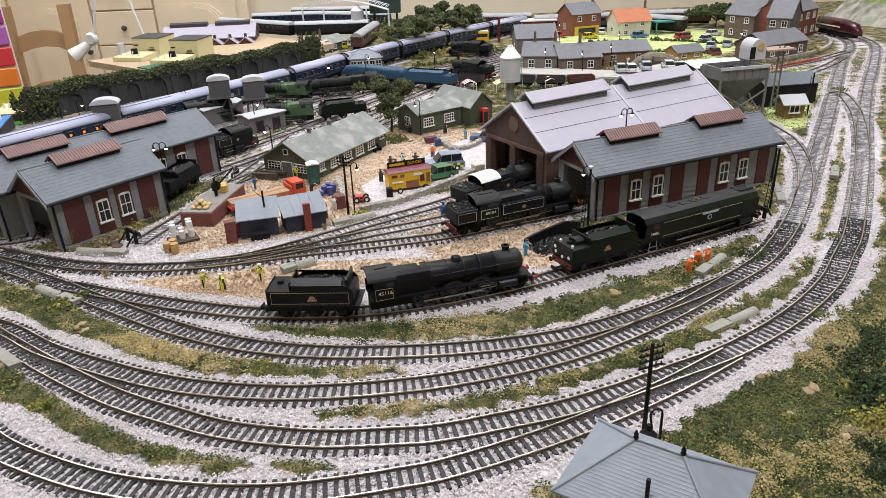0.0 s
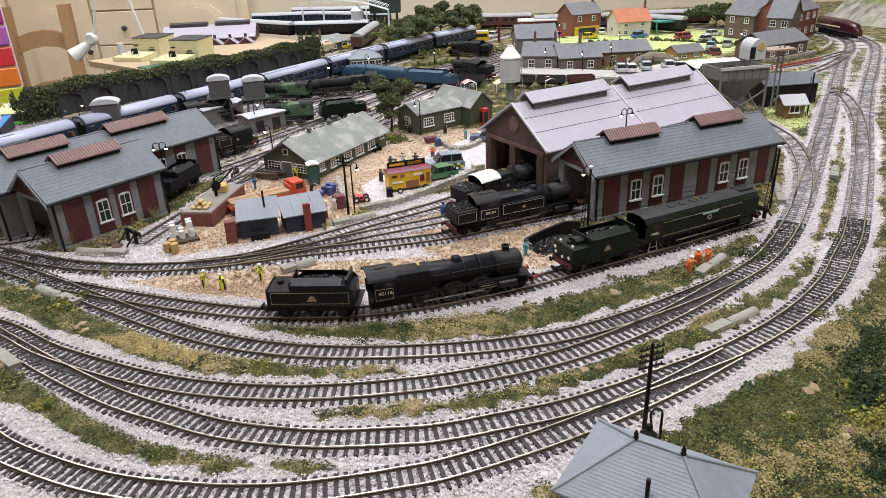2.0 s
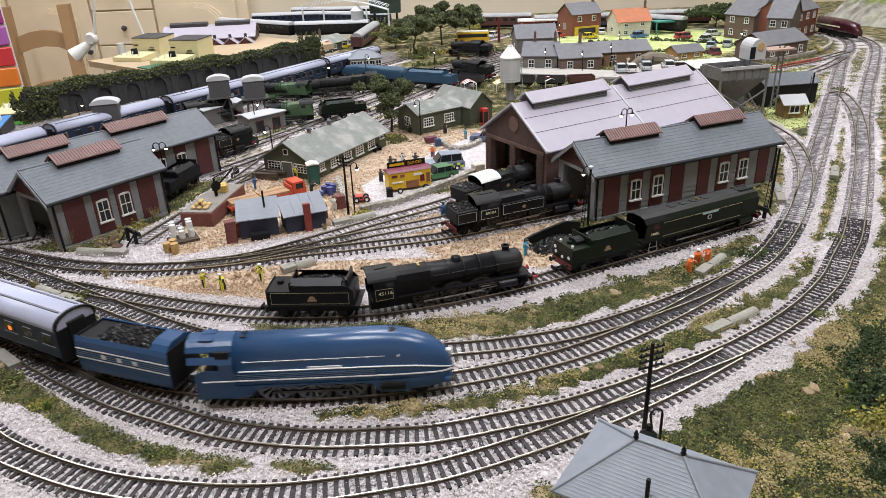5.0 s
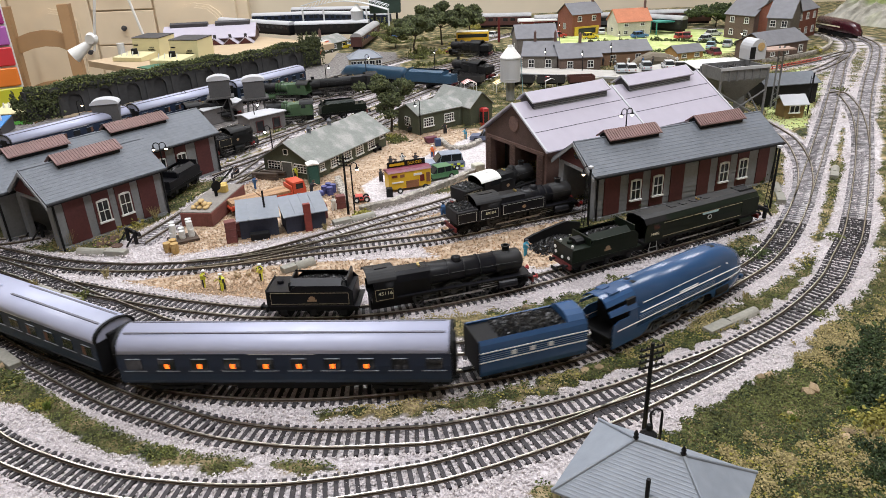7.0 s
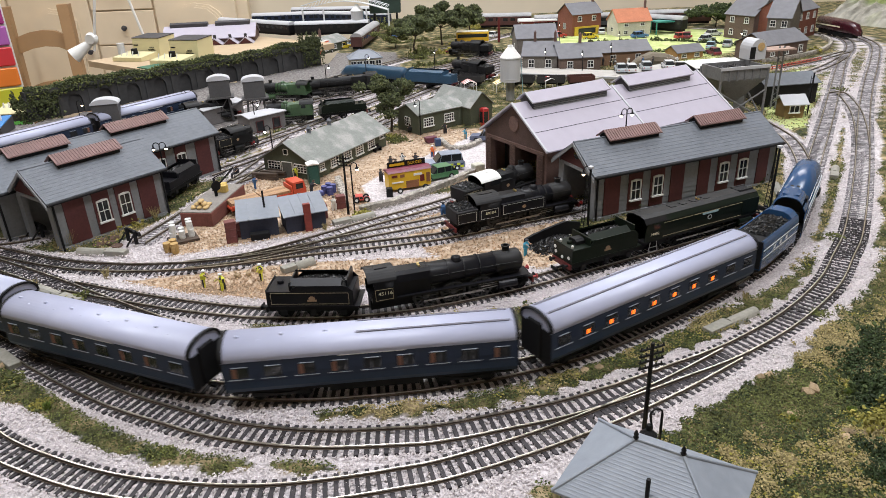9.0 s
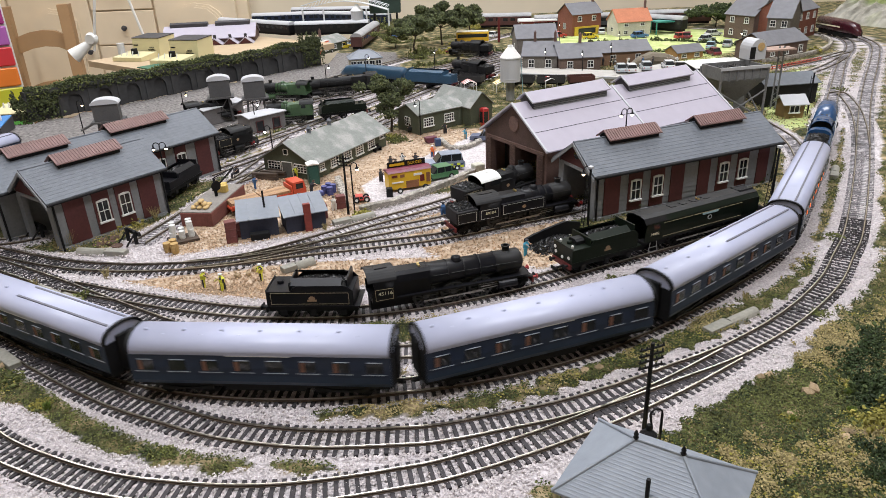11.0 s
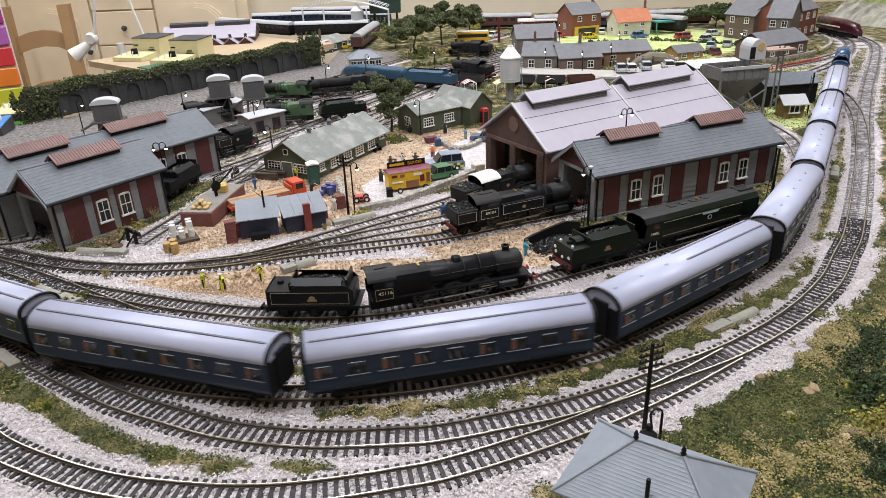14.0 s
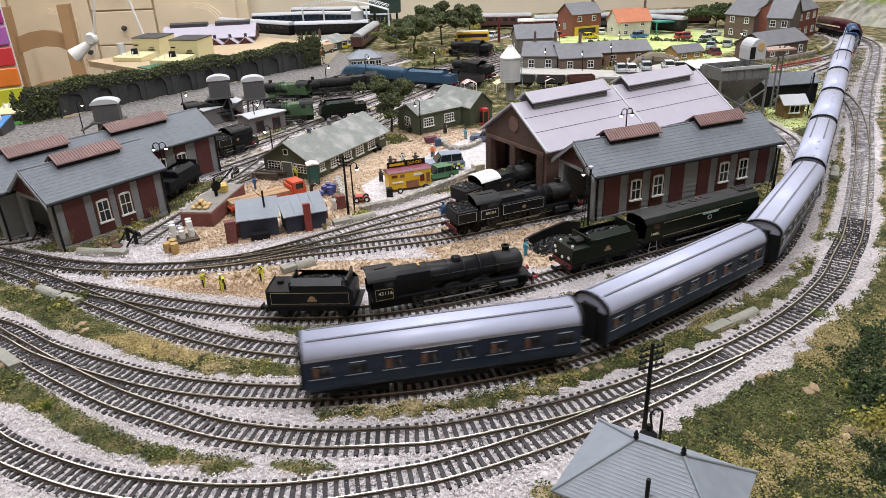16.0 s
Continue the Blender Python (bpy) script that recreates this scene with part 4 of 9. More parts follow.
    for x in (0.052, 0.080, 0.108):
        for y in (-0.0088, 0.0088):
            wheel(e, "driving_wheel", 0.0123, x, y)
    for x in (0.022, L - 0.040, L - 0.012):
        for y in (-0.0088, 0.0088):
            wheel(e, "bogie_wheel", 0.0062, x, y)
    for y in (-0.0120, 0.0120):
        part("coupling_rod", bx(0.050, 0.110, y - 0.0004, y + 0.0004, 0.0066, 0.0084), STEEL, e)
        part("cylinder", lathe(bmesh.new(), [(0.005, -0.009), (0.005, 0.009)], 14, Matrix.Translation((L - 0.026, y * 1.1, 0.0118)) @ Matrix.Rotation(math.pi / 2, 4, "Y")), DKGREEN, e)
        part("connecting_rod", tb((0.080, y * 1.06, 0.008), (L - 0.034, y * 1.08, 0.0105), 0.0006, n=6), STEEL, e)
    st = bmesh.new()
    for a, b in (((0.010, 0.017), (0.008, 0.004)), ((0.018, 0.017), (0.020, 0.004)), ((0.008, 0.004), (0.020, 0.004)), ((0.009, 0.010), (0.019, 0.010))):
        tube(st, (a[0], -0.0160, a[1]), (b[0], -0.0160, b[1]), 0.0005, n=5)
    part("cab_steps", st, STEEL, e)
    buffers(e, L - 0.004, 1, RED, MATT)
    return e


WC_A, WC_M, WC_B = (0.1152, 0.6087), (0.1961, 0.6478), (0.3533, 0.7240)
air_smoothed(between(WC_M, WC_B, ZR), length(WC_M, WC_B) - 0.004)
t_wc = tender("locomotive_tender", between(WC_A, WC_M, ZR), "dark green locomotive tender with white lamp discs", length(WC_A, WC_M) - 0.001, DKGREEN, 0.0375, True, "", None)
part("filler_housing", pr([(-0.0065, 0.0310), (-0.0065, 0.0355), (-0.004, 0.0377), (0.004, 0.0377), (0.0065, 0.0355), (0.0065, 0.0310)], 0.013, 0.023, "x"), SMOKEBLK, t_wc)
for y, z in ((-0.011, 0.021), (0.011, 0.021), (0.0, 0.0185), (0.0125, 0.0265)):
    part("lamp_disc", lathe(bmesh.new(), [(0.0020, -0.0003), (0.0020, 0.0003)], 14, Matrix.Translation((0.0012, y, z)) @ Matrix.Rotation(math.pi / 2, 4, "Y")), WHITE, t_wc, "white route disc")
for y in (-0.010, 0.010):
    part("lamp", lathe(bmesh.new(), [(0.0012, 0), (0.0014, 0.0025), (0.0006, 0.0035)], 10, Matrix.Translation((0.006, y, 0.0315))), WHITE, t_wc, "white tail lamp")

# ---- big shed with lilac roof ----
TRIM = mat("pale_edge_trim", (0.47, 0.475, 0.50), 0.6, vary=0.06)
LOUVRE = mat("dark_louvre", (0.045, 0.043, 0.048), 0.7)
STONE = mat("field_stone", (0.36, 0.33, 0.29), 0.9, vary=0.35, scale=500, bump=0.4, spread=0.35)
CONCRETE = mat("grey_concrete", (0.27, 0.26, 0.225), 0.9, vary=0.25, scale=300, bump=0.3)
TIMBER = mat("dark_timber", (0.07, 0.048, 0.035), 0.8, vary=0.4, scale=300)
PINE = mat("pine_wood", (0.36, 0.215, 0.105), 0.5, vary=0.12, scale=14, bump=0.05)
PALEPINE = mat("limed_pine", (0.72, 0.60, 0.44), 0.5, vary=0.08, scale=9, second=(0.67, 0.53, 0.37))
GLOW = mat("warm_bulb", (1.0, 0.75, 0.42), 0.4, glow=9.0, vary=0.01)
COOL = mat("white_bulb", (1.0, 0.93, 0.82), 0.4, glow=7.0, vary=0.01)


def big_shed(m, L, W, h, r):
    s = thing("large_engine_shed", m, "brown brick two-road engine shed with pale lilac roof", "engine shed", "engine sheds")
    wall = part("long_wall", bx(0, L, 0, 0.004, 0, h), BRICKM, s)
    part("back_wall", bx(0, L, W - 0.004, W, 0, h), BRICKM, s)
    part("end_wall", pr([(0.004, 0), (0.004, h), (W / 2, h + r), (W - 0.004, h), (W - 0.004, 0)], L - 0.004, L, "x"), BRICKM, s)
    part("front_gable", pr([(0.004, h * 0.86), (0.004, h), (W / 2, h + r), (W - 0.004, h), (W - 0.004, h * 0.86)], 0, 0.004, "x"), BRICKM, s)
    for y in (0.004, W / 2 - 0.006, W - 0.018):
        part("door_pier", bx(-0.003, 0.006, y, y + 0.012, 0, h * 0.86), BRICKM, s)
    part("door_lintel", bx(-0.002, 0.004, 0.004, W - 0.004, h * 0.83, h * 0.9), BRICKM, s)
    part("round_vent", lathe(bmesh.new(), [(0.010, -0.001), (0.010, 0.001), (0.007, 0.0012)], 20, Matrix.Translation((-0.001, W / 2, h + r * 0.42)) @ Matrix.Rotation(-math.pi / 2, 4, "Y")), BRICKM, s)
    roof_slabs(s, L, W, h, r, 0.006, 0.0016, LILAC)
    sl = r / (W / 2)
    for x in (-0.006, L / 2 - 0.0015, L + 0.004):
        for sg in (0, 1):
            ye = -0.006 if sg == 0 else W + 0.006
            part("roof_edge", pr([(ye, h - 0.006 * sl + 0.0016), (W / 2, h + r + 0.0016), (W / 2, h + r + 0.003), (ye, h - 0.006 * sl + 0.003)], x, x + 0.003, "x"), TRIM, s)
    for k in (0.36, 0.68):
        y = W / 2 * (1 - k)
        z = h + y * sl
        part("roof_seam", pr([(y, z + 0.0016), (y + 0.0004, z + 0.0017), (y + 0.0004, z + 0.0022), (y, z + 0.0021)], -0.005, L + 0.005, "x"), LOUVRE, s)
    for x0, x1 in ((0.020, L / 2 - 0.022), (L / 2 + 0.020, L - 0.025)):
        half, rise = 0.017, 0.012
        v = part("ridge_ventilator", pr([(W / 2 - half * 0.8, h + r - half * 0.8 * sl), (W / 2 + half * 0.8, h + r - half * 0.8 * sl), (W / 2 + half * 0.8, h + r + rise - 0.001 - half * 0.8 * sl), (W / 2, h + r + rise - 0.001), (W / 2 - half * 0.8, h + r + rise - 0.001 - half * 0.8 * sl)], x0, x1, "x"), LOUVRE, s)
        for k in range(4):
            z = h + r - half * 0.8 * sl + 0.001 + k * 0.0024
            part("slat", pr([(W / 2 - half * 0.8 - 0.001, z), (W / 2 - half * 0.8, z + 0.001), (W / 2 - half * 0.8, z + 0.0016), (W / 2 - half * 0.8 - 0.001, z + 0.0004)], x0, x1, "x"), GREYWALL, v)
        for sg in (-1, 1):
            part("vent_roof", pr([(W / 2, h + r + rise), (W / 2 + sg * half, h + r + rise - half * sl), (W / 2 + sg * half, h + r + rise - half * sl + 0.0012), (W / 2, h + r + rise + 0.0012)], x0 - 0.003, x1 + 0.003, "x"), LILAC, v)
        for xx in (x0 - 0.0045, x1 + 0.003):
            part("vent_edge", pr([(W / 2 - half, h + r + rise - half * sl), (W / 2, h + r + rise), (W / 2 + half, h + r + rise - half * sl), (W / 2 + half, h + r + rise - half * sl + 0.002), (W / 2, h + r + rise + 0.002), (W / 2 - half, h + r + rise - half * sl + 0.002)], xx, xx + 0.0015, "x"), TRIM, v)
    # courses of brick on the front piers
    brick = mesh_of("brick", bx(-0.0004, 0.0004, -0.0016, 0.0016, -0.0006, 0.0006), BRICKM)
    for y0 in (0.004, W / 2 - 0.006, W - 0.018):
        for k in range(28):
            for j in range(3):
                share("brick", brick, s, pose(-0.0033, y0 + 0.0022 + j * 0.0037 + (0.0009 if k % 2 else -0.0003), 0.0012 + k * 0.0020))
    return s


big_shed(pose(0.134, 0.827, 0, 0, 0, 30.3), 0.338, 0.135, 0.066, 0.044)


# ---- green huts and other small buildings ----
def gabled(name, m, L, W, h, r, wallm, roofm, label, category, windows=(), end_windows=(), door=None, chimneys=(), over=0.004, group="", frame_mat=WHITE, boards=0):
    s = thing(name, m, label, category, group)
    body = part("wall_shell", pr([(0, 0), (0, h), (W / 2, h + r - 0.0005), (W, h), (W, 0)], 0, L, "x"), wallm, s)
    roof_slabs(s, L, W, h, r, over, 0.0014, roofm)
    for x, z, w, hh, bars in windows:
        window(body, x, z, 0.0, w, hh, frame_mat, False, bars)
    for y, z, w, hh, bars in end_windows:
        win = part("window", bx(-0.0007, 0.0002, y - w / 2, y + w / 2, z, z + hh), GLASS, body)
        f = bmesh.new()
        for y0, y1, z0, z1 in ((y - w / 2 - 0.0008, y - w / 2, z, z + hh), (y + w / 2, y + w / 2 + 0.0008, z, z + hh), (y - w / 2, y + w / 2, z + hh, z + hh + 0.0008), (y - w / 2, y + w / 2, z - 0.001, z)):
            box(f, -0.0014, 0.0002, y0, y1, z0, z1)
        for i in range(bars[0]):
            p = y - w / 2 + w * (i + 1) / (bars[0] + 1)
            box(f, -0.0011, -0.0003, p - 0.0003, p + 0.0003, z, z + hh)
        for i in range(bars[1]):
            p = z + hh * (i + 1) / (bars[1] + 1)
            box(f, -0.0011, -0.0003, y - w / 2, y + w / 2, p - 0.0003, p + 0.0003)
        part("frame", f, frame_mat, win)
    if door:
        y, w, hh, dm = door
        d = part("door", bx(-0.0009, 0.0002, y - w / 2, y + w / 2, 0, hh), dm, body)
        fr = bx(-0.0013, 0.0001, y - w / 2 - 0.0009, y - w / 2, 0, hh)
        box(fr, -0.0013, 0.0001, y + w / 2, y + w / 2 + 0.0009, 0, hh)
        box(fr, -0.0013, 0.0001, y - w / 2 - 0.0009, y + w / 2 + 0.0009, hh, hh + 0.0009)
        part("door_frame", fr, frame_mat, d)
    for k in range(boards):
        z = h * (k + 0.5) / boards
        part("board", pr([(-0.0005, z), (0, z), (0, z + h / boards * 0.9), (-0.0001, z + h / boards * 0.9)], 0.0005, L - 0.0005, "x"), wallm, body)
    for x, hh in chimneys:
        c = part("chimney", bx(x - 0.003, x + 0.003, W / 2 - 0.003, W / 2 + 0.003, h + r - 0.003, h + r + hh), roofm if hh < 0.012 else BRICKM, s)
        part("chimney_pot", lathe(bmesh.new(), [(0.0016, 0), (0.0014, 0.004), (0.001, 0.0042)], 8, Matrix.Translation((x, W / 2, h + r + hh))), CORRUG, c)
    return s


HG_A, HG_B = (-0.1800, 0.9390), (-0.0864, 1.1072)
GDOOR = mat("grey_door", (0.12, 0.12, 0.11), 0.7)
gabled("long_green_hut", between(HG_A, HG_B), length(HG_A, HG_B), 0.090, 0.0262, 0.0255, GREENW, GREENROOF, "long dark green boarded hut with weathered roof", "hut",
       [(0.020, 0.010, 0.010, 0.009, (1, 2)), (0.050, 0.008, 0.018, 0.0135, (2, 3)), (0.083, 0.008, 0.018, 0.0135, (2, 3)), (0.115, 0.008, 0.018, 0.0135, (2, 3)), (0.148, 0.008, 0.018, 0.0135, (2, 3)), (0.178, 0.017, 0.009, 0.004, (0, 0))],
       [(0.022, 0.010, 0.022, 0.011, (3, 2)), (0.070, 0.010, 0.022, 0.011, (3, 2)), (0.046, 0.034, 0.007, 0.007, (0, 0))], (0.046, 0.018, 0.022, GDOOR), [], 0.006, "green huts", boards=10)
for hx in (0.055, 0.105):
    tagged(part("roof_cowl", lathe(bmesh.new(), [(0.0032, 0), (0.0032, 0.008), (0.0045, 0.0085), (0.0006, 0.013)], 8), SLATE, None, m=between(HG_A, HG_B) @ pose(hx, 0.045, 0.050)), "small grey roof ventilator on a green hut", "ventilator")
H2_A, H2_B = (-0.0341, 1.1671), (0.0375, 1.2225)
gabled("green_hut", between(H2_A, H2_B), 0.100, 0.060, 0.0345, 0.014, GREENW, GREENROOF, "dark green hut with white paned windows", "hut",
       [(0.022, 0.012, 0.020, 0.014, (3, 2)), (0.068, 0.012, 0.020, 0.014, (3, 2))], [(0.030, 0.012, 0.014, 0.014, (2, 2))], None, [], 0.003, "green huts", boards=9)
gabled("green_hut", between(H2_A, H2_B) @ pose(0.152, -0.022, 0, 0, 0, 90), 0.105, 0.052, 0.0345, 0.022, GREENW, GREENROOF, "dark green gabled hut joined to another", "hut",
       [], [(0.018, 0.012, 0.012, 0.014, (1, 2))], None, [], 0.003, "green huts", boards=9)

NAVY = mat("navy_boards", (0.028, 0.034, 0.062), 0.7, vary=0.3)
LEAD = mat("lead_sheet_roof", (0.20, 0.22, 0.255), 0.6, vary=0.12, scale=200)


def pent_hut(m, L, W, h0, h1, label, stack):
    s = thing("small_navy_hut", m, label, "hut", "navy huts")
    part("wall_shell", pr([(0, 0), (0, h0), (W, h1), (W, 0)], 0, L, "x"), NAVY, s)
    sl = (h1 - h0) / W
    part("roof", pr([(-0.004, h0 - 0.004 * sl), (W + 0.003, h1 + 0.003 * sl), (W + 0.003, h1 + 0.003 * sl + 0.001), (-0.004, h0 - 0.004 * sl + 0.001)], -0.003, L + 0.003, "x"), LEAD, s)
    for k in range(1, 4):
        x = L * k / 4
        part("roof_roll", pr([(-0.004, h0 - 0.004 * sl + 0.001), (W + 0.003, h1 + 0.003 * sl + 0.001), (W + 0.003, h1 + 0.003 * sl + 0.0016), (-0.004, h0 - 0.004 * sl + 0.0016)], x - 0.0004, x + 0.0004, "x"), LEAD, s)
    if stack == "brick":
        part("chimney", bx(L * 0.45, L * 0.45 + 0.008, -0.005, 0.0, 0, h0 + 0.012), mat("red_brick_stack", (0.22, 0.04, 0.03), 0.8, vary=0.3), s, "red brick chimney stack")
    else:
        part("stove_pipe", tb((L * 0.7, W * 0.5, h0), (L * 0.7, W * 0.5, h1 + 0.016), 0.0012), MATT, s)
        part("coal_box", bx(L * 0.25, L * 0.75, -0.010, -0.001, 0, 0.008, 0.0004), MATT, s)
    return s


N1 = (-0.2322, 0.7340)
pent_hut(pose(N1[0], N1[1], 0, 0, 0, 14), 0.043, 0.034, 0.024, 0.034, "navy boarded hut with grey roof and stove pipe", "pipe")
N2 = (-0.1813, 0.7455)
pent_hut(pose(N2[0], N2[1], 0, 0, 0, 22), 0.047, 0.034, 0.022, 0.032, "navy boarded hut with red brick chimney", "brick")


# ---- hip-roofed signal box by the front track ----
def signal_box(m, L, W, h, r, wallm, roofm, label, over=0.004, detail=True):
    s = thing("signal_box", m, label, "signal box")
    body = part("wall_shell", bx(over, L - over, over, W - over, 0, h), wallm, s)
    half = W / 2
    a, b = (half, 0, 0), (L - half, 0, 0)
    e = [(0, 0, h), (L, 0, h), (L, W, h), (0, W, h)]
    p, q = (half * 0.95, W / 2, h + r), (L - half * 0.95, W / 2, h + r)
    for f in ((e[0], e[1], q, p), (e[2], e[3], p, q), (e[3], e[0], p), (e[1], e[2], q)):
        bm = bmesh.new()
        up = [bm.verts.new(v) for v in f]
        lo = [bm.verts.new((v[0], v[1], v[2] - 0.0015)) for v in f]
        n = len(f)
        bm.faces.new(up)
        bm.faces.new(lo[::-1])
        for i in range(n):
            bm.faces.new((up[i], up[(i + 1) % n], lo[(i + 1) % n], lo[i]))
        part("roof_slope", bm, roofm, s)
    for u, v in ((e[0], p), (e[3], p), (e[1], q), (e[2], q), (p, q)):
        part("hip_roll", tb(u, v, 0.0010, n=8), roofm, s)
    if detail:
        for z in (p, q):
            part("finial", lathe(bmesh.new(), [(0.0012, 0), (0.0016, 0.001), (0.0008, 0.002), (0.0014, 0.003), (0.0004, 0.0055)], 8, Matrix.Translation(z)), MATT, s)
        part("stove_pipe", tb((L * 0.52, W * 0.18, h + r * 0.1), (L * 0.52, W * 0.18, h + r * 0.1 + 0.017), 0.0011), MATT, s)
        part("eaves_bracket", bx(L - 0.003, L - 0.0005, W * 0.12, W * 0.18, h - 0.012, h + 0.004, 0.0004), MATT, s)
        n = 20
        for k in range(1, n):
            y = half * k / n
            x0 = y * 0.95
            z = h + r * k / n
            part("slate_course", pr([(y - 0.0003, z), (y + 0.0003, z + 0.0002), (y + 0.0003, z + 0.00022), (y - 0.0003, z + 0.00004)], x0 + 0.001, L - x0 - 0.001, "x"), roofm, s)
    for k in range(5):
        x = over + (L - 2 * over) * (k + 0.5) / 5
        window(body, x, h * 0.45, over, (L - 2 * over) / 5 * 0.8, h * 0.42, WHITE, False, (1, 1))
    return s


SBOXROOF = mat("blue_grey_sheet_roof", (0.22, 0.245, 0.285), 0.55, vary=0.14, scale=140, bump=0.12)
signal_box(pose(0.0515, 0.2745, 0, 0, 0, -33.8), 0.088, 0.067, 0.045, 0.023, GREYWALL, SBOXROOF, "signal box with blue-grey hipped slate roof and finials")
RB = (-0.2124, 1.7310)
signal_box(pose(RB[0], RB[1], 0, 0, 0, 12), 0.085, 0.060, 0.045, 0.018, mat("cream_timber", (0.36, 0.33, 0.26), 0.7), LEAD, "cream signal box with hipped grey roof", detail=False)


# ---- poles and lamps ----
def telegraph_pole(p, h, arms=4, turn=20):
    t = thing("telegraph_pole", pose(p[0], p[1], 0, 0, 0, turn), "dark wooden telegraph pole with cross arms", "telegraph pole", "telegraph poles")
    part("pole", tb((0, 0, 0), (0, 0, h), 0.0016, 0.0012, 8), MATT, t)
    for k in range(arms):
        z = h - 0.004 - 0.0045 * k
        arm = part("cross_arm", bx(-0.009, 0.009, -0.0006, 0.0006, z, z + 0.001), MATT, t)
        for x in (-0.008, -0.004, 0.004, 0.008):
            part("insulator", tb((x, 0, z + 0.001), (x, 0, z + 0.0025), 0.0005, n=6), MATT, arm)
    return t


def yard_lamp(p, h, turn=0, double=False, bulb=None, drop=0.0, big=1.0):
    t = thing("yard_lamp", pose(p[0], p[1], 0, 0, 0, turn), "black swan-neck yard lamp with glowing bulb", "lamp post", "yard lamps")
    part("post", tb((0, 0, 0), (0, 0, h), 0.0011, 0.0008, 8), MATT, t)
    for sg in ((-1, 1) if double else (1,)):
        arm = bmesh.new()
        pts = [(sg * 0.008 * (1 - math.cos(a)) / 2, 0, h + 0.004 * math.sin(a)) for a in [math.pi * k / 6 for k in range(7)]]
        for a, b in zip(pts, pts[1:]):
            tube(arm, a, b, 0.0006, n=6)
        part("arm", arm, MATT, t)
        sh = part("shade", lathe(bmesh.new(), [(0.0008, 0.004), (0.0010, 0.002), (0.0030, 0.0), (0.0026, 0.0)], 12, Matrix.Translation((sg * 0.008, 0, h - 0.004 - drop)) @ Matrix.Scale(big, 4)), MATT, t)
        if drop:
            part("drop_rod", tb((sg * 0.008, 0, h), (sg * 0.006, 0, h - drop), 0.0008, n=6), MATT, t)
        part("bulb", lathe(bmesh.new(), [(0.0008, -0.0030), (0.0018, -0.0021), (0.0020, -0.0006), (0.0012, 0.0006)], 10, Matrix.Translation((sg * 0.008, 0, h - 0.004 - drop)) @ Matrix.Scale(big, 4)), bulb or GLOW, sh, "lit bulb")
    return t


telegraph_pole((0.1266, 0.3592), 0.078, 4, 20)
yard_lamp((0.1320, 0.3448), 0.036, 190, False, GLOW, 0.011, 1.9)
telegraph_pole((-0.1156, 0.7998), 0.076, 3, -25)
yard_lamp((-0.1086, 0.8067), 0.060, 25)
for lp, lh, tn, db, bl in (((0.1682, 0.7330), 0.068, 185, False, GLOW), ((0.2403, 0.8631), 0.100, 20, True, COOL), ((0.0956, 0.9555), 0.082, 200, True, COOL), ((-0.3743, 0.9027), 0.070, 10, True, GLOW), ((-0.2514, 1.0152), 0.060, 200, False, COOL), ((-0.0301, 1.1628), 0.058, 200, False, COOL), ((-0.3280, 1.2281), 0.055, 0, False, COOL), ((-0.4921, 1.3395), 0.055, 20, False, GLOW), ((-0.6545, 1.2587), 0.060, 20, False, GLOW), ((-0.2452, 1.5604), 0.06, 20, False, COOL), ((-0.1629, 1.6416), 0.065, 0, False, COOL)):
    yard_lamp(lp, lh, tn, db, bl)
def far_lamp(px, py, h):
    yard_lamp((px, py), h, 90, False, COOL)
for p in ((0.2653, 1.6941), (0.3436, 1.6395), (0.4329, 1.7347), (0.5062, 1.9443), (-0.0021, 1.7541), (0.3868, 2.2046), (0.8091, 1.8648)):
    far_lamp(p[0], p[1], 0.055)


# ---- walls, bunkers and yard clutter ----
def stone_wall(pts, h, label):
    """Dry stone wall of single stones along a line."""
    w = thing("dry_stone_wall", pose(0, 0, 0), label, "stone wall", "stone walls")
    xy, ang, s = curve_points(pts, 0.0042)
    stone = [mesh_of("stone", lumpy(0.0032, 0.0026, 0.0018, k), STONE) for k in range(6)]
    core = bmesh.new()
    for a, b in zip(xy, xy[1:]):
        tube(core, (a[0], a[1], h * 0.45), (b[0], b[1], h * 0.45), h * 0.42, n=6)
    part("core", core, STONE, w)
    cnt = 0
    for (x, y), a in zip(xy, ang):
        for k in range(max(2, int(h / 0.0030))):
            for side in (-1, 1):
                o = side * 0.0022
                share("stone", stone[cnt % 6], w, pose(x - math.sin(a) * o + random.uniform(-0.0006, 0.0006), y + math.cos(a) * o, 0.0014 + k * 0.0029, random.uniform(-20, 20), random.uniform(-20, 20), math.degrees(a) + random.uniform(-25, 25)))
                cnt += 1
    return w


def lumpy(x, y, z, seed):
    rng = random.Random(seed)
    bm = bmesh.new()
    bmesh.ops.create_icosphere(bm, subdivisions=1, radius=1)
    for v in bm.verts:
        k = rng.uniform(0.75, 1.15)
        v.co = Vector((v.co.x * x * k, v.co.y * y * k, v.co.z * z * k))
    return bm


stone_wall([(-0.1001, 0.8077), (-0.0586, 0.8291), (-0.0226, 0.8611), (0.0161, 0.9024), (0.0584, 0.9524)], 0.011, "grey dry stone wall bounding the yard")
stone_wall([(-0.1449, 0.9297), (-0.1312, 0.8739), (-0.1218, 0.8241)], 0.010, "short dry stone wall beside the drums")
stone_wall([(0.0035, 1.1216), (0.0209, 1.0686), (0.0483, 1.0744), (0.0903, 1.1443)], 0.009, "low dry stone wall by the parked cars")


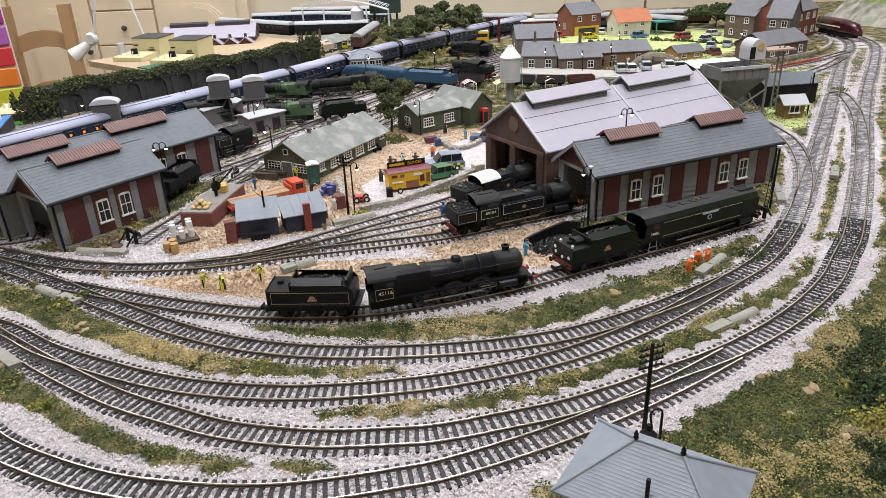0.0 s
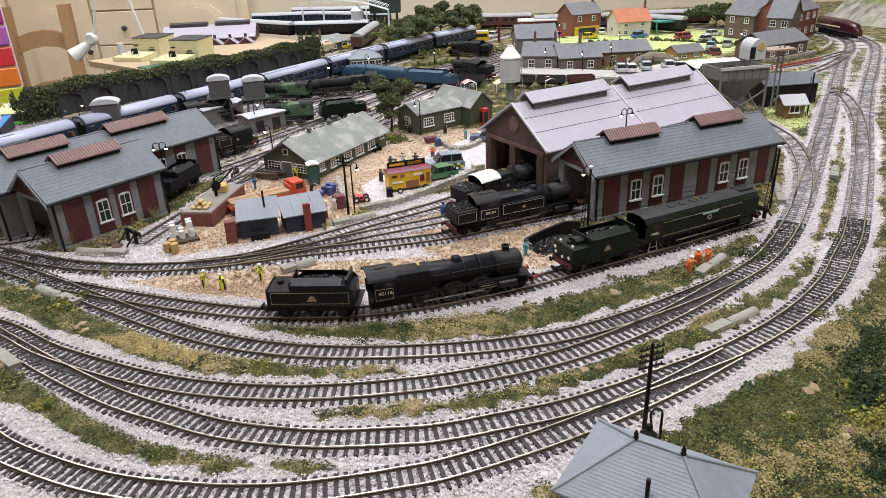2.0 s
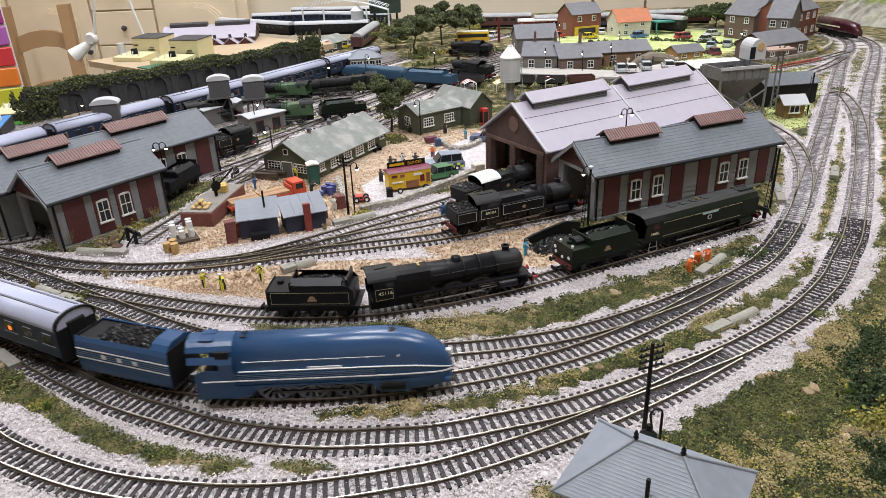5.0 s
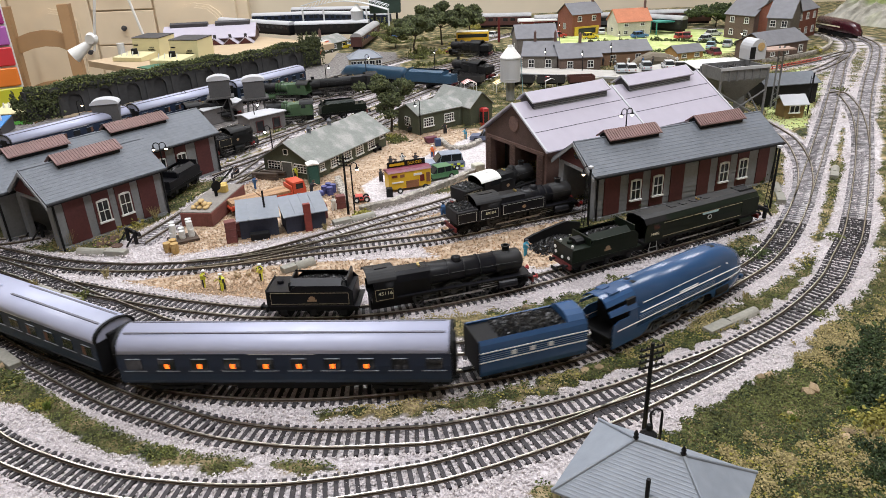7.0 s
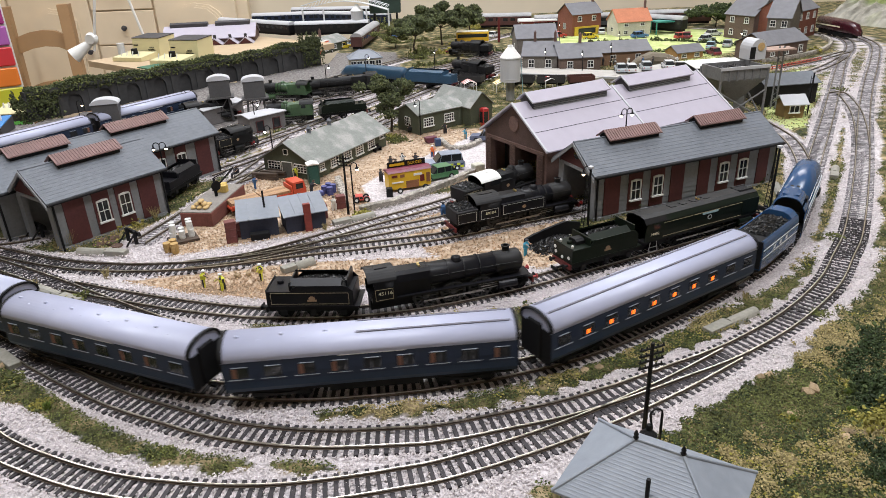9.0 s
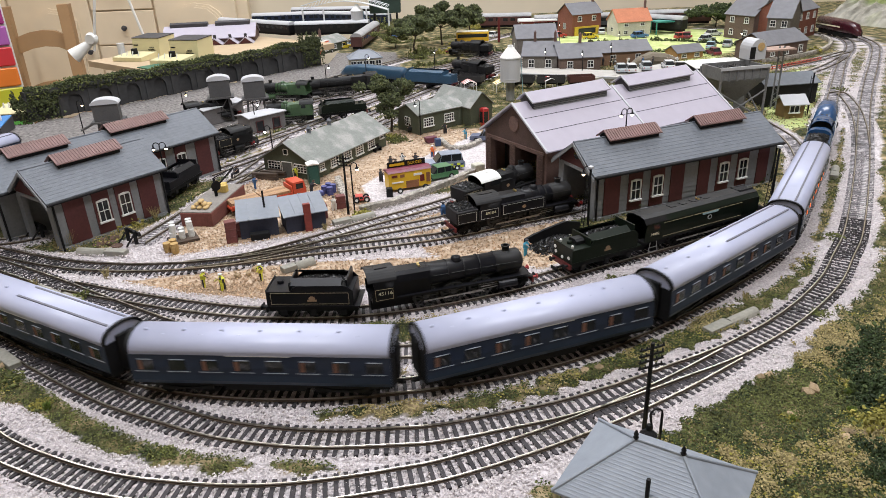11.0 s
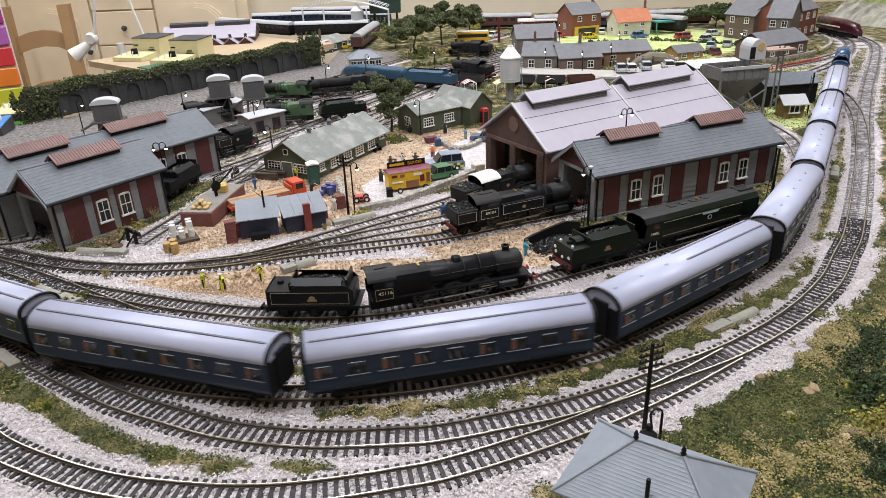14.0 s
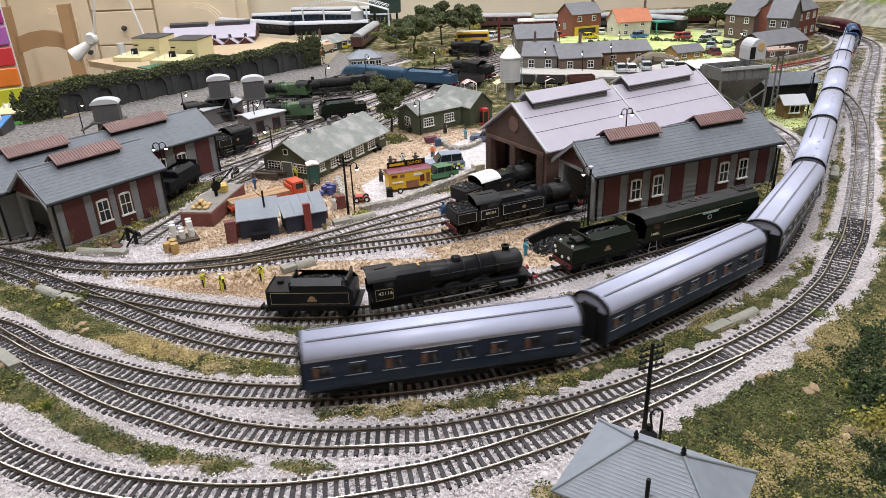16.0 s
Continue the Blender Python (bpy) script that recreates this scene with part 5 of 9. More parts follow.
def simple(name, p, turn, bm, material, label, category, group="", z=0.0):
    return tagged(part(name, bm, material, None, m=pose(p[0], p[1], z, 0, 0, turn)), label, category, group)


def trough(p, q):
    """Concrete cable trough of two blocks: one flat, one half-round."""
    L = length(p, q)
    t = thing("concrete_trough", between(p, q), "grey concrete trough with a rounded cover beside track", "trough", "concrete troughs")
    part("box", bx(0, L * 0.42, -0.005, 0.005, 0, 0.006, 0.0004), CONCRETE, t)
    part("cover", pr([(0.0055 * math.cos(a), 0.0002 + 0.0065 * math.sin(a)) for a in [math.pi * k / 8 for k in range(9)]], L * 0.43, L, "x"), CONCRETE, t)


trough((0.2161, 0.4886), (0.2701, 0.5211))
trough((0.2473, 0.5949), (0.2850, 0.6327))
trough((0.4121, 0.7755), (0.4338, 0.8395))
trough((-0.3521, 0.7019), (-0.4112, 0.7137))
trough((-0.3527, 0.5879), (-0.4084, 0.6219))
trough((-0.1668, 0.6411), (-0.1380, 0.6629))
trough((-0.1301, 0.7644), (-0.0832, 0.7905))
trough((-0.3526, 0.4785), (-0.4168, 0.5312))
trough((0.5184, 0.8563), (0.5424, 0.8969))


def buffer_stop(p, turn):
    t = thing("buffer_stop", pose(p[0], p[1], 0.002, 0, 0, turn), "black timber buffer stop at track end", "buffer stop", "buffer stops")
    for y in (-0.009, 0.009):
        part("post", bx(-0.0016, 0.0016, y - 0.0016, y + 0.0016, 0, 0.016), MATT, t)
        part("strut", tb((0, y, 0.013), (-0.012, y, 0.001), 0.0012, n=6), MATT, t)
    part("beam", bx(0.0016, 0.0042, -0.015, 0.015, 0.010, 0.0145), MATT, t)


buffer_stop((-0.3577, 0.7336), 50)
buffer_stop((0.3664, 0.7379), 205)
buffer_stop((-0.4817, 0.7659), 50)

# loading bank with sacks
RUST = mat("red_brown_bank", (0.16, 0.055, 0.045), 0.85, vary=0.3)
bank_p, bank_q = (-0.2771, 0.7763), (-0.2618, 0.8894)
bank = thing("loading_bank", between(bank_p, bank_q), "red brown brick loading bank with grey top", "loading bank")
part("wall", bx(0, 0.105, 0, 0.040, 0, 0.0175, 0.0006), RUST, bank)
part("top", bx(0.001, 0.104, 0.001, 0.039, 0.0175, 0.0186), mat("grey_planks", (0.22, 0.20, 0.18), 0.8, vary=0.3), bank)
SACK = mat("yellow_sacks", (0.52, 0.36, 0.16), 0.9, vary=0.2)
bm_b = between(bank_p, bank_q)


def sack(bm):
    return loft([(-0.005, oval(0.002, 0.0004, 0.0022, 10, 2.5)), (-0.0035, oval(0.0032, 0, 0.0032, 10, 2.5)), (0.0035, oval(0.0032, 0, 0.0032, 10, 2.5)), (0.005, oval(0.002, 0.0004, 0.0022, 10, 2.5))])


for i, (sx, sy, sz) in enumerate(((0.014, 0.012, 0), (0.014, 0.020, 0), (0.014, 0.028, 0), (0.025, 0.014, 0), (0.025, 0.022, 0), (0.018, 0.016, 0.0032), (0.018, 0.024, 0.0032), (0.019, 0.020, 0.0064))):
    tagged(part("sack", sack(None), SACK, None, m=bm_b @ pose(sx, sy, 0.0187 + sz, 0, 0, 8 * (i % 3))), "full yellow jute sack stacked on the bank", "sack", "sacks")
for i, (sx, sy) in enumerate(((0.074, 0.014), (0.074, 0.023), (0.083, 0.018))):
    tagged(part("crate", bx(-0.004, 0.004, -0.004, 0.004, 0, 0.009, 0.0003), mat("yellow_crate", (0.60, 0.42, 0.12), 0.7), None, m=bm_b @ pose(sx, sy, 0.0187, 0, 0, 10 * i)), "stacked yellow crate on the loading bank", "crate", "crates")
# yard crane on the bank
cr = thing("yard_crane", bm_b @ pose(0.058, 0.018, 0.0187, 0, 0, -35), "black iron hand crane on the loading bank", "crane")
part("post", tb((0, 0, 0), (0, 0, 0.024), 0.0022, 0.0016, 8), MATT, cr)
part("jib", tb((-0.004, 0, 0.008), (0.030, 0, 0.030), 0.0013, n=6), MATT, cr)
part("tie", tb((0, 0, 0.024), (0.030, 0, 0.030), 0.0007, n=6), MATT, cr)
part("gear_wheel", lathe(bmesh.new(), [(0.0065, -0.0006), (0.0065, 0.0006), (0.0045, 0.0006)], 16, Matrix.Translation((0.0, -0.003, 0.014)) @ Matrix.Rotation(math.pi / 2, 4, "X")), MATT, cr)
part("chain", tb((0.030, 0, 0.030), (0.030, 0, 0.012), 0.0004, n=5), MATT, cr)


def drum(p, material, label, h=0.009, r=0.0035, lying=False, z=0.0):
    bm = lathe(bmesh.new(), [(r, 0), (r, h * 0.3), (r * 1.06, h * 0.33), (r, h * 0.36), (r, h * 0.64), (r * 1.06, h * 0.67), (r, h * 0.7), (r, h)], 14)
    m = pose(p[0], p[1], z) if not lying else pose(p[0], p[1], r, 0, 90, 30)
    tagged(part("drum", bm, material, None, m=m), label, "drum", "drums")


WDRUM = mat("white_drum", (0.62, 0.62, 0.60), 0.6, vary=0.2)
pal = (-0.3013, 0.7393)
simple("pallet", pal, 30, bx(-0.016, 0.016, -0.012, 0.012, 0, 0.003), TIMBER, "dark wooden pallet loaded with white drums", "pallet")
for i in range(3):
    for j in range(2):
        drum((pal[0] - 0.009 + 0.009 * i - 0.004 * j, pal[1] - 0.006 + 0.010 * j + 0.005 * i), WDRUM, "white metal drum stacked on a pallet", z=0.003)
        if i != 1:
            drum((pal[0] - 0.008 + 0.008 * i - 0.004 * j, pal[1] - 0.005 + 0.009 * j + 0.005 * i), WDRUM, "white metal drum stacked on a pallet", z=0.012)
OCHRE = mat("ochre_basket", (0.42, 0.27, 0.10), 0.8, vary=0.3)
for p in ((-0.3078, 0.7067), (-0.3045, 0.7157), (-0.2987, 0.7043)):
    drum(p, OCHRE, "ochre wooden barrel beside the siding", 0.011, 0.0042)
BLUED = mat("violet_blue_drum", (0.06, 0.07, 0.22), 0.5)
for p in ((-0.1566, 0.8814), (-0.1482, 0.8759), (-0.1527, 0.8924), (-0.1458, 0.8870)):
    drum(p, BLUED, "blue plastic drum standing in the yard", 0.011, 0.0042)
drum((-0.1674, 0.8671), BLUED, "blue plastic drum lying on its side", 0.011, 0.0042, True)
CRATE = mat("red_brown_crate", (0.15, 0.045, 0.04), 0.7, vary=0.3)
for p, n in (((-0.2412, 0.7284), 3), ((-0.2415, 0.7449), 2), ((-0.1464, 0.7936), 2), ((-0.1277, 0.8247), 2)):
    for k in range(n):
        simple("crate", (p[0], p[1]), 12 + 5 * k, bx(-0.006, 0.006, -0.005, 0.005, 0, 0.0085, 0.0004), CRATE, "red brown stacked crate in the yard", "crate", "crates", 0.0086 * k)
# sleepers stacked, drums of cable
for k in range(12):
    simple("timber_baulk", ((-0.2526, 0.9532)[0] + 0.010 * (k % 4), (-0.2526, 0.9532)[1] + 0.008 * (k % 4)), -18 + 2 * (k % 3), bx(-0.020, 0.020, -0.003, 0.003, 0, 0.0032, 0.0003), TIMBER, "dark brown timber baulk in a stack", "timber", "stacked timbers", 0.0034 * (k // 4))
for k, p in enumerate(((-0.3850, 0.7363), (-0.3726, 0.7255), (-0.3955, 0.7439), (-0.3964, 0.7310), (-0.3866, 0.7496))):
    simple("cable_coil", p, 0, lathe(bmesh.new(), [(0.003, 0), (0.006, 0), (0.0065, 0.0014), (0.006, 0.003), (0.003, 0.003)], 14), mat("rusty_coil", (0.10, 0.055, 0.04), 0.8), "rusty coil lying beside the shed", "coil", "coils")
# portable toilet, water tank, bins, benches
toilet_p = (-0.1780, 0.9264)
wc = thing("portable_toilet", pose(toilet_p[0], toilet_p[1], 0, 0, 0, 20), "dark green portable toilet with white roof", "toilet")
part("cabin", bx(-0.0075, 0.0075, -0.0075, 0.0075, 0, 0.0285, 0.0006), mat("dark_teal", (0.02, 0.075, 0.06), 0.5), wc)
part("door", bx(-0.0055, 0.0055, -0.0080, -0.0074, 0.001, 0.026), mat("teal_door", (0.03, 0.10, 0.08), 0.5), wc)
part("roof", loft([(-0.0085, oval(0.0085, 0.0282, 0.0300, 12, 5)), (0.0, oval(0.0085, 0.0282, 0.0325, 12, 5)), (0.0085, oval(0.0085, 0.0282, 0.0300, 12, 5))]), WHITE, wc)
simple("water_cube", (0.0549, 0.9476), 25, bx(-0.008, 0.008, -0.007, 0.007, 0, 0.013, 0.001), mat("cream_plastic_tank", (0.60, 0.57, 0.48), 0.6), "cream plastic water cube by the wall", "water tank")
simple("wheelie_bin", (-0.0675, 0.8598), 10, bx(-0.004, 0.004, -0.004, 0.004, 0, 0.012, 0.0005), MATT, "black wheeled bin beside the snack bus", "bin", "bins")
simple("wheelie_bin", (-0.0015, 1.0948), 15, bx(-0.0045, 0.0045, -0.0045, 0.0045, 0, 0.012, 0.0005), mat("blue_bin", (0.03, 0.06, 0.14), 0.5), "dark blue wheeled bin by the stone wall", "bin", "bins")
simple("skip", (-0.0135, 1.1171), 25, pr([(-0.010, 0.009), (0.010, 0.009), (0.007, 0), (-0.007, 0)], -0.006, 0.006), mat("maroon_skip", (0.12, 0.03, 0.05), 0.6), "dark maroon rubbish skip in the yard", "skip")
for bp, bt in (((-0.0991, 1.0760), 62), ((-0.1444, 1.0095), 62)):
    b = thing("bench", pose(bp[0], bp[1], 0, 0, 0, bt), "black iron bench against a green hut", "bench", "benches")
    part("seat", bx(-0.009, 0.009, -0.003, 0.003, 0.005, 0.0058), MATT, b)
    part("backrest", bx(-0.009, 0.009, 0.0026, 0.0034, 0.0058, 0.011), MATT, b)
    for lx in (-0.008, 0.008):
        part("leg", bx(lx - 0.0005, lx + 0.0005, -0.003, 0.003, 0, 0.005), MATT, b)
pb = (0.0829, 1.2152)
kiosk = thing("phone_box", pose(pb[0], pb[1], 0, 0, 0, 30), "red telephone box beside a green hut", "phone box")
part("cabin", bx(-0.006, 0.006, -0.006, 0.006, 0, 0.029, 0.0005), mat("post_red", (0.45, 0.03, 0.03), 0.45), kiosk)
part("roof", lathe(bmesh.new(), [(0.0084, 0.029), (0.0080, 0.0305), (0.005, 0.032), (0.001, 0.0325)], 4, Matrix.Rotation(math.pi / 4, 4, "Z")), MATS["post_red"], kiosk)
for sd in range(4):
    part("glazing", bx(-0.0042, 0.0042, -0.0064, -0.0060, 0.006, 0.0255), GLASS, kiosk, m=Matrix.Rotation(sd * math.pi / 2, 4, "Z"))


# ---- road vehicles ----
TYRE = mat("tyre_rubber", (0.012, 0.012, 0.012), 0.8)


def wheels4(parent, L, W, r=0.0040, xs=(0.2, 0.8)):
    for fx in xs:
        for y in (-W / 2, W / 2):
            w = part("wheel", lathe(bmesh.new(), [(r * 0.9, -0.0011), (r, -0.0007), (r, 0.0007), (r * 0.9, 0.0011)], 14, Matrix.Translation((L * fx, y, r)) @ Matrix.Rotation(math.pi / 2, 4, "X")), TYRE, parent)
            part("hub", lathe(bmesh.new(), [(r * 0.5, -0.0013), (r * 0.5, 0.0013)], 10, Matrix.Translation((L * fx, y, r)) @ Matrix.Rotation(math.pi / 2, 4, "X")), SILVER, w)


def motor_car(p, turn, paint, label, L=0.056, W=0.021, high=0.0185, estate=False, z=0.0, checks=None):
    c = thing("parked_car", pose(p[0], p[1], z, 0, 0, turn), label, "car", "parked cars")
    belt = high * 0.6
    low = [(0, 0.0035), (L, 0.0035), (L, belt * 0.8), (L * 0.97, belt * 0.92), (L * 0.70, belt), (0.002, belt), (0, belt * 0.8)]
    part("body", pr(low, -W / 2, W / 2), paint, c)
    x0, x1 = (L * 0.02, L * 0.12)
    cab = loft([(0, [])]) if False else None
    bm = bmesh.new()
    bot = [(L * 0.04, belt), (L * 0.70, belt)]
    topx = (L * (0.08 if estate else 0.18), L * 0.56)
    vs = []
    for y, k in ((-W / 2 + 0.0006, 1), (W / 2 - 0.0006, 1)):
        vs.append([bm.verts.new((bot[0][0], y, belt)), bm.verts.new((bot[1][0], y, belt)), bm.verts.new((topx[1], y * 0.86, high)), bm.verts.new((topx[0], y * 0.86, high))])
    a, b = vs
    for f in ((a[0], a[1], a[2], a[3]), (b[3], b[2], b[1], b[0]), (a[0], a[3], b[3], b[0]), (a[1], b[1], b[2], a[2]), (a[3], a[2], b[2], b[3]), (a[0], b[0], b[1], a[1])):
        bm.faces.new(f)
    part("glasshouse", bm, GLASS, c)
    part("roof", bx(topx[0] - 0.0006, topx[1] + 0.0006, -W / 2 * 0.87, W / 2 * 0.87, high - 0.0003, high + 0.0008, 0.0004), paint, c)
    for x in (topx[0], (topx[0] + topx[1]) / 2, topx[1]):
        for sg in (-1, 1):
            part("pillar", tb((x + (0.002 if x == topx[1] else 0), sg * (W / 2 - 0.0004), belt), (x, sg * W / 2 * 0.87, high), 0.0005, n=4), paint, c)
    for y in (-W * 0.34, W * 0.34):
        part("headlight", bx(L - 0.0003, L + 0.0004, y - 0.0016, y + 0.0016, belt * 0.62, belt * 0.82), SILVER, c)
        part("tail_light", bx(-0.0004, 0.0003, y - 0.0014, y + 0.0014, belt * 0.62, belt * 0.82), BUFF, c)
    part("bumper", bx(L - 0.0002, L + 0.001, -W / 2, W / 2, 0.004, 0.0055), SILVER, c)
    wheels4(c, L, W - 0.001)
    if checks:
        for k in range(8):
            for j in range(2):
                part("check", bx(L * 0.04 + k * L * 0.082, L * 0.04 + (k + 0.95) * L * 0.082, W / 2, W / 2 + 0.0003, 0.0045 + j * 0.0033, 0.0076 + j * 0.0033), checks[(k + j) % 2], c)
    return c


YELG = mat("fluorescent_yellow", (0.60, 0.66, 0.04), 0.5)
DKBLUE = mat("police_blue", (0.03, 0.05, 0.14), 0.4)
motor_car((0.0349, 0.9744), 192, mat("silver_blue_car", (0.22, 0.26, 0.34), 0.3), "silver estate car with yellow and blue checks", 0.062, 0.024, 0.024, True, checks=(YELG, DKBLUE))
motor_car((0.0220, 0.9389), 205, mat("sage_green_car", (0.06, 0.17, 0.075), 0.35), "green saloon car parked by the stone wall", 0.056, 0.021, 0.018)
motor_car((0.1041, 1.1065), 168, mat("grey_blue_car", (0.11, 0.13, 0.20), 0.3), "grey blue saloon car parked by a shed", 0.052, 0.020, 0.018)
motor_car((-0.1145, 0.8438), 10, mat("red_small_car", (0.50, 0.05, 0.04), 0.35), "small red car partly behind the wall", 0.022, 0.013, 0.008)

# snack bus
YBUS = mat("yellow_bus", (0.68, 0.42, 0.02), 0.45, vary=0.06)
bus = thing("snack_bus", between((-0.0682, 0.8732), (-0.0136, 0.8941)), "yellow and maroon snack van with menu boards", "food van")
part("body", bx(0, 0.060, 0, 0.020, 0.003, 0.026, 0.0006), YBUS, bus)
part("roof", loft([(-0.001, [(-0.0006, 0.026), (0.002, 0.0285), (0.010, 0.0295), (0.018, 0.0285), (0.0206, 0.026)]), (0.061, [(-0.0006, 0.026), (0.002, 0.0285), (0.010, 0.0295), (0.018, 0.0285), (0.0206, 0.026)])]), mat("maroon_bus_roof", (0.17, 0.025, 0.05), 0.4), bus)
part("hatch", bx(0.024, 0.042, -0.0006, 0.0004, 0.003, 0.013), mat("brown_hatch", (0.22, 0.09, 0.04), 0.7), bus)
sign = part("roof_sign", bx(0.004, 0.058, 0.0165, 0.0175, 0.0285, 0.0365), MATT, bus)
lettering(sign, "BURGER", 0.0056, pose(0.043, 0.0162, 0.0305, 90), YBUS)
part("word_bar", bx(0.007, 0.028, 0.0160, 0.0164, 0.0308, 0.0342), YBUS, sign)
for k, (x, z, w, h) in enumerate(((0.004, 0.020, 0.008, 0.003), (0.016, 0.019, 0.006, 0.004), (0.004, 0.012, 0.016, 0.0018), (0.044, 0.010, 0.006, 0.009), (0.053, 0.008, 0.005, 0.013), (0.035, 0.019, 0.012, 0.003))):
    part("menu_board", bx(x, x + w, -0.0007, 0.0004, z, z + h), (RED, MATS["brown_hatch"], WHITE)[k % 3], bus)
wheels4(bus, 0.060, 0.018)

# flat lorry with planks
LORRYRED = mat("lorry_red", (0.55, 0.07, 0.03), 0.4)
lo_a, lo_b = (-0.2583, 0.8020), (-0.1752, 0.8594)
lorry = thing("flat_lorry", between(lo_a, lo_b) @ pose(0, 0.004, 0), "orange red flat lorry loaded with planks", "lorry")
part("bed", bx(0, 0.082, 0, 0.026, 0.008, 0.0105), LORRYRED, lorry)
part("side_board", bx(0, 0.082, -0.0006, 0.0006, 0.0105, 0.0140), LORRYRED, lorry)
part("side_board", bx(0, 0.082, 0.0254, 0.0266, 0.0105, 0.0140), LORRYRED, lorry)
part("headboard", bx(0.081, 0.0825, 0, 0.026, 0.0105, 0.022), LORRYRED, lorry)
part("cab", pr([(0.084, 0.006), (0.102, 0.006), (0.102, 0.016), (0.0995, 0.026), (0.084, 0.026)], 0.001, 0.025), LORRYRED, lorry)
part("windscreen", pr([(0.1022, 0.0165), (0.1000, 0.0245), (0.0995, 0.0245), (0.1016, 0.0165)], 0.003, 0.023), GLASS, lorry)
part("side_window", bx(0.088, 0.098, 0.0006, 0.0012, 0.0165, 0.0235), GLASS, lorry)
part("chassis", bx(0.002, 0.100, 0.006, 0.020, 0.005, 0.008), MATT, lorry)
wheels4(lorry, 0.1, 0.024, 0.0055, (0.2, 0.9))
for ob in list(lorry.children):
    if ob.name.startswith("wheel"):
        ob.matrix_basis = pose(0, 0.013, 0)
PLANK = mat("fresh_planks", (0.36, 0.22, 0.12), 0.8, vary=0.3, spread=0.25)
for st in (0, 1):
    for k in range(12):
        x0 = 0.002 + st * 0.040
        tagged(part("plank", bx(0, 0.038, 0, 0.0055, 0, 0.0020), PLANK, None, m=between(lo_a, lo_b) @ pose(x0, 0.006 + 0.0058 * (k % 4), 0.0106 + 0.0021 * (k // 4))), "brown sawn plank stacked on the lorry", "plank", "planks")


# ---- model figures: plain small shapes ----
def figure(p, turn, coat, legs, hat=None, z=0.0, bend=0.0, seated=False):
    bm = bmesh.new()
    idx = []

    def mark(k):
        n = len(bm.faces)
        bm.faces.ensure_lookup_table()
        while len(idx) < n:
            idx.append(k)
    for y in (-0.0016, 0.0016):
        if seated:
            tube(bm, (0.001, y, 0.006), (0.006, y, 0.006), 0.0014, n=6)
            tube(bm, (0.006, y, 0.006), (0.007, y, 0.0), 0.0012, n=6)
        else:
            tube(bm, (0, y, 0), (0, y * 0.8, 0.0105), 0.0012, 0.0016, 6)
    mark(1)
    b = 0.006 if seated else 0.0100
    lean = bend
    tube(bm, (0, 0, b), (lean * 0.5, 0, b + 0.005), 0.0022, 0.0027, 8)
    tube(bm, (lean * 0.5, 0, b + 0.005), (lean, 0, b + 0.0078), 0.0028, 0.0014, 8)
    for y in (-0.0030, 0.0030):
        tube(bm, (lean, y * 0.9, b + 0.0068), (lean + 0.003, y * 1.15, b + 0.0034), 0.0009, 0.0008, 6)
    mark(0)
    bmesh.ops.create_icosphere(bm, subdivisions=1, radius=0.0016, matrix=Matrix.Translation((lean * 1.1, 0, b + 0.0096)))
    mark(2)
    lathe(bm, [(0.0018, b + 0.0100), (0.0016, b + 0.0112), (0.0008, b + 0.0118)], 8, Matrix.Translation((lean * 1.1, 0, 0)))
    mark(3)
    me = bpy.data.meshes.new("model_figure")
    bm.to_mesh(me)
    bm.free()
    for mm in (coat, legs, SKIN, hat or HAIR):
        me.materials.append(mm)
    me.polygons.foreach_set("material_index", idx)
    ob = new("model_figure", me)
    ob.matrix_basis = pose(p[0], p[1], z, 0, 0, turn) @ Matrix.Diagonal((1.2, 1.2, 0.86, 1))
    return ob


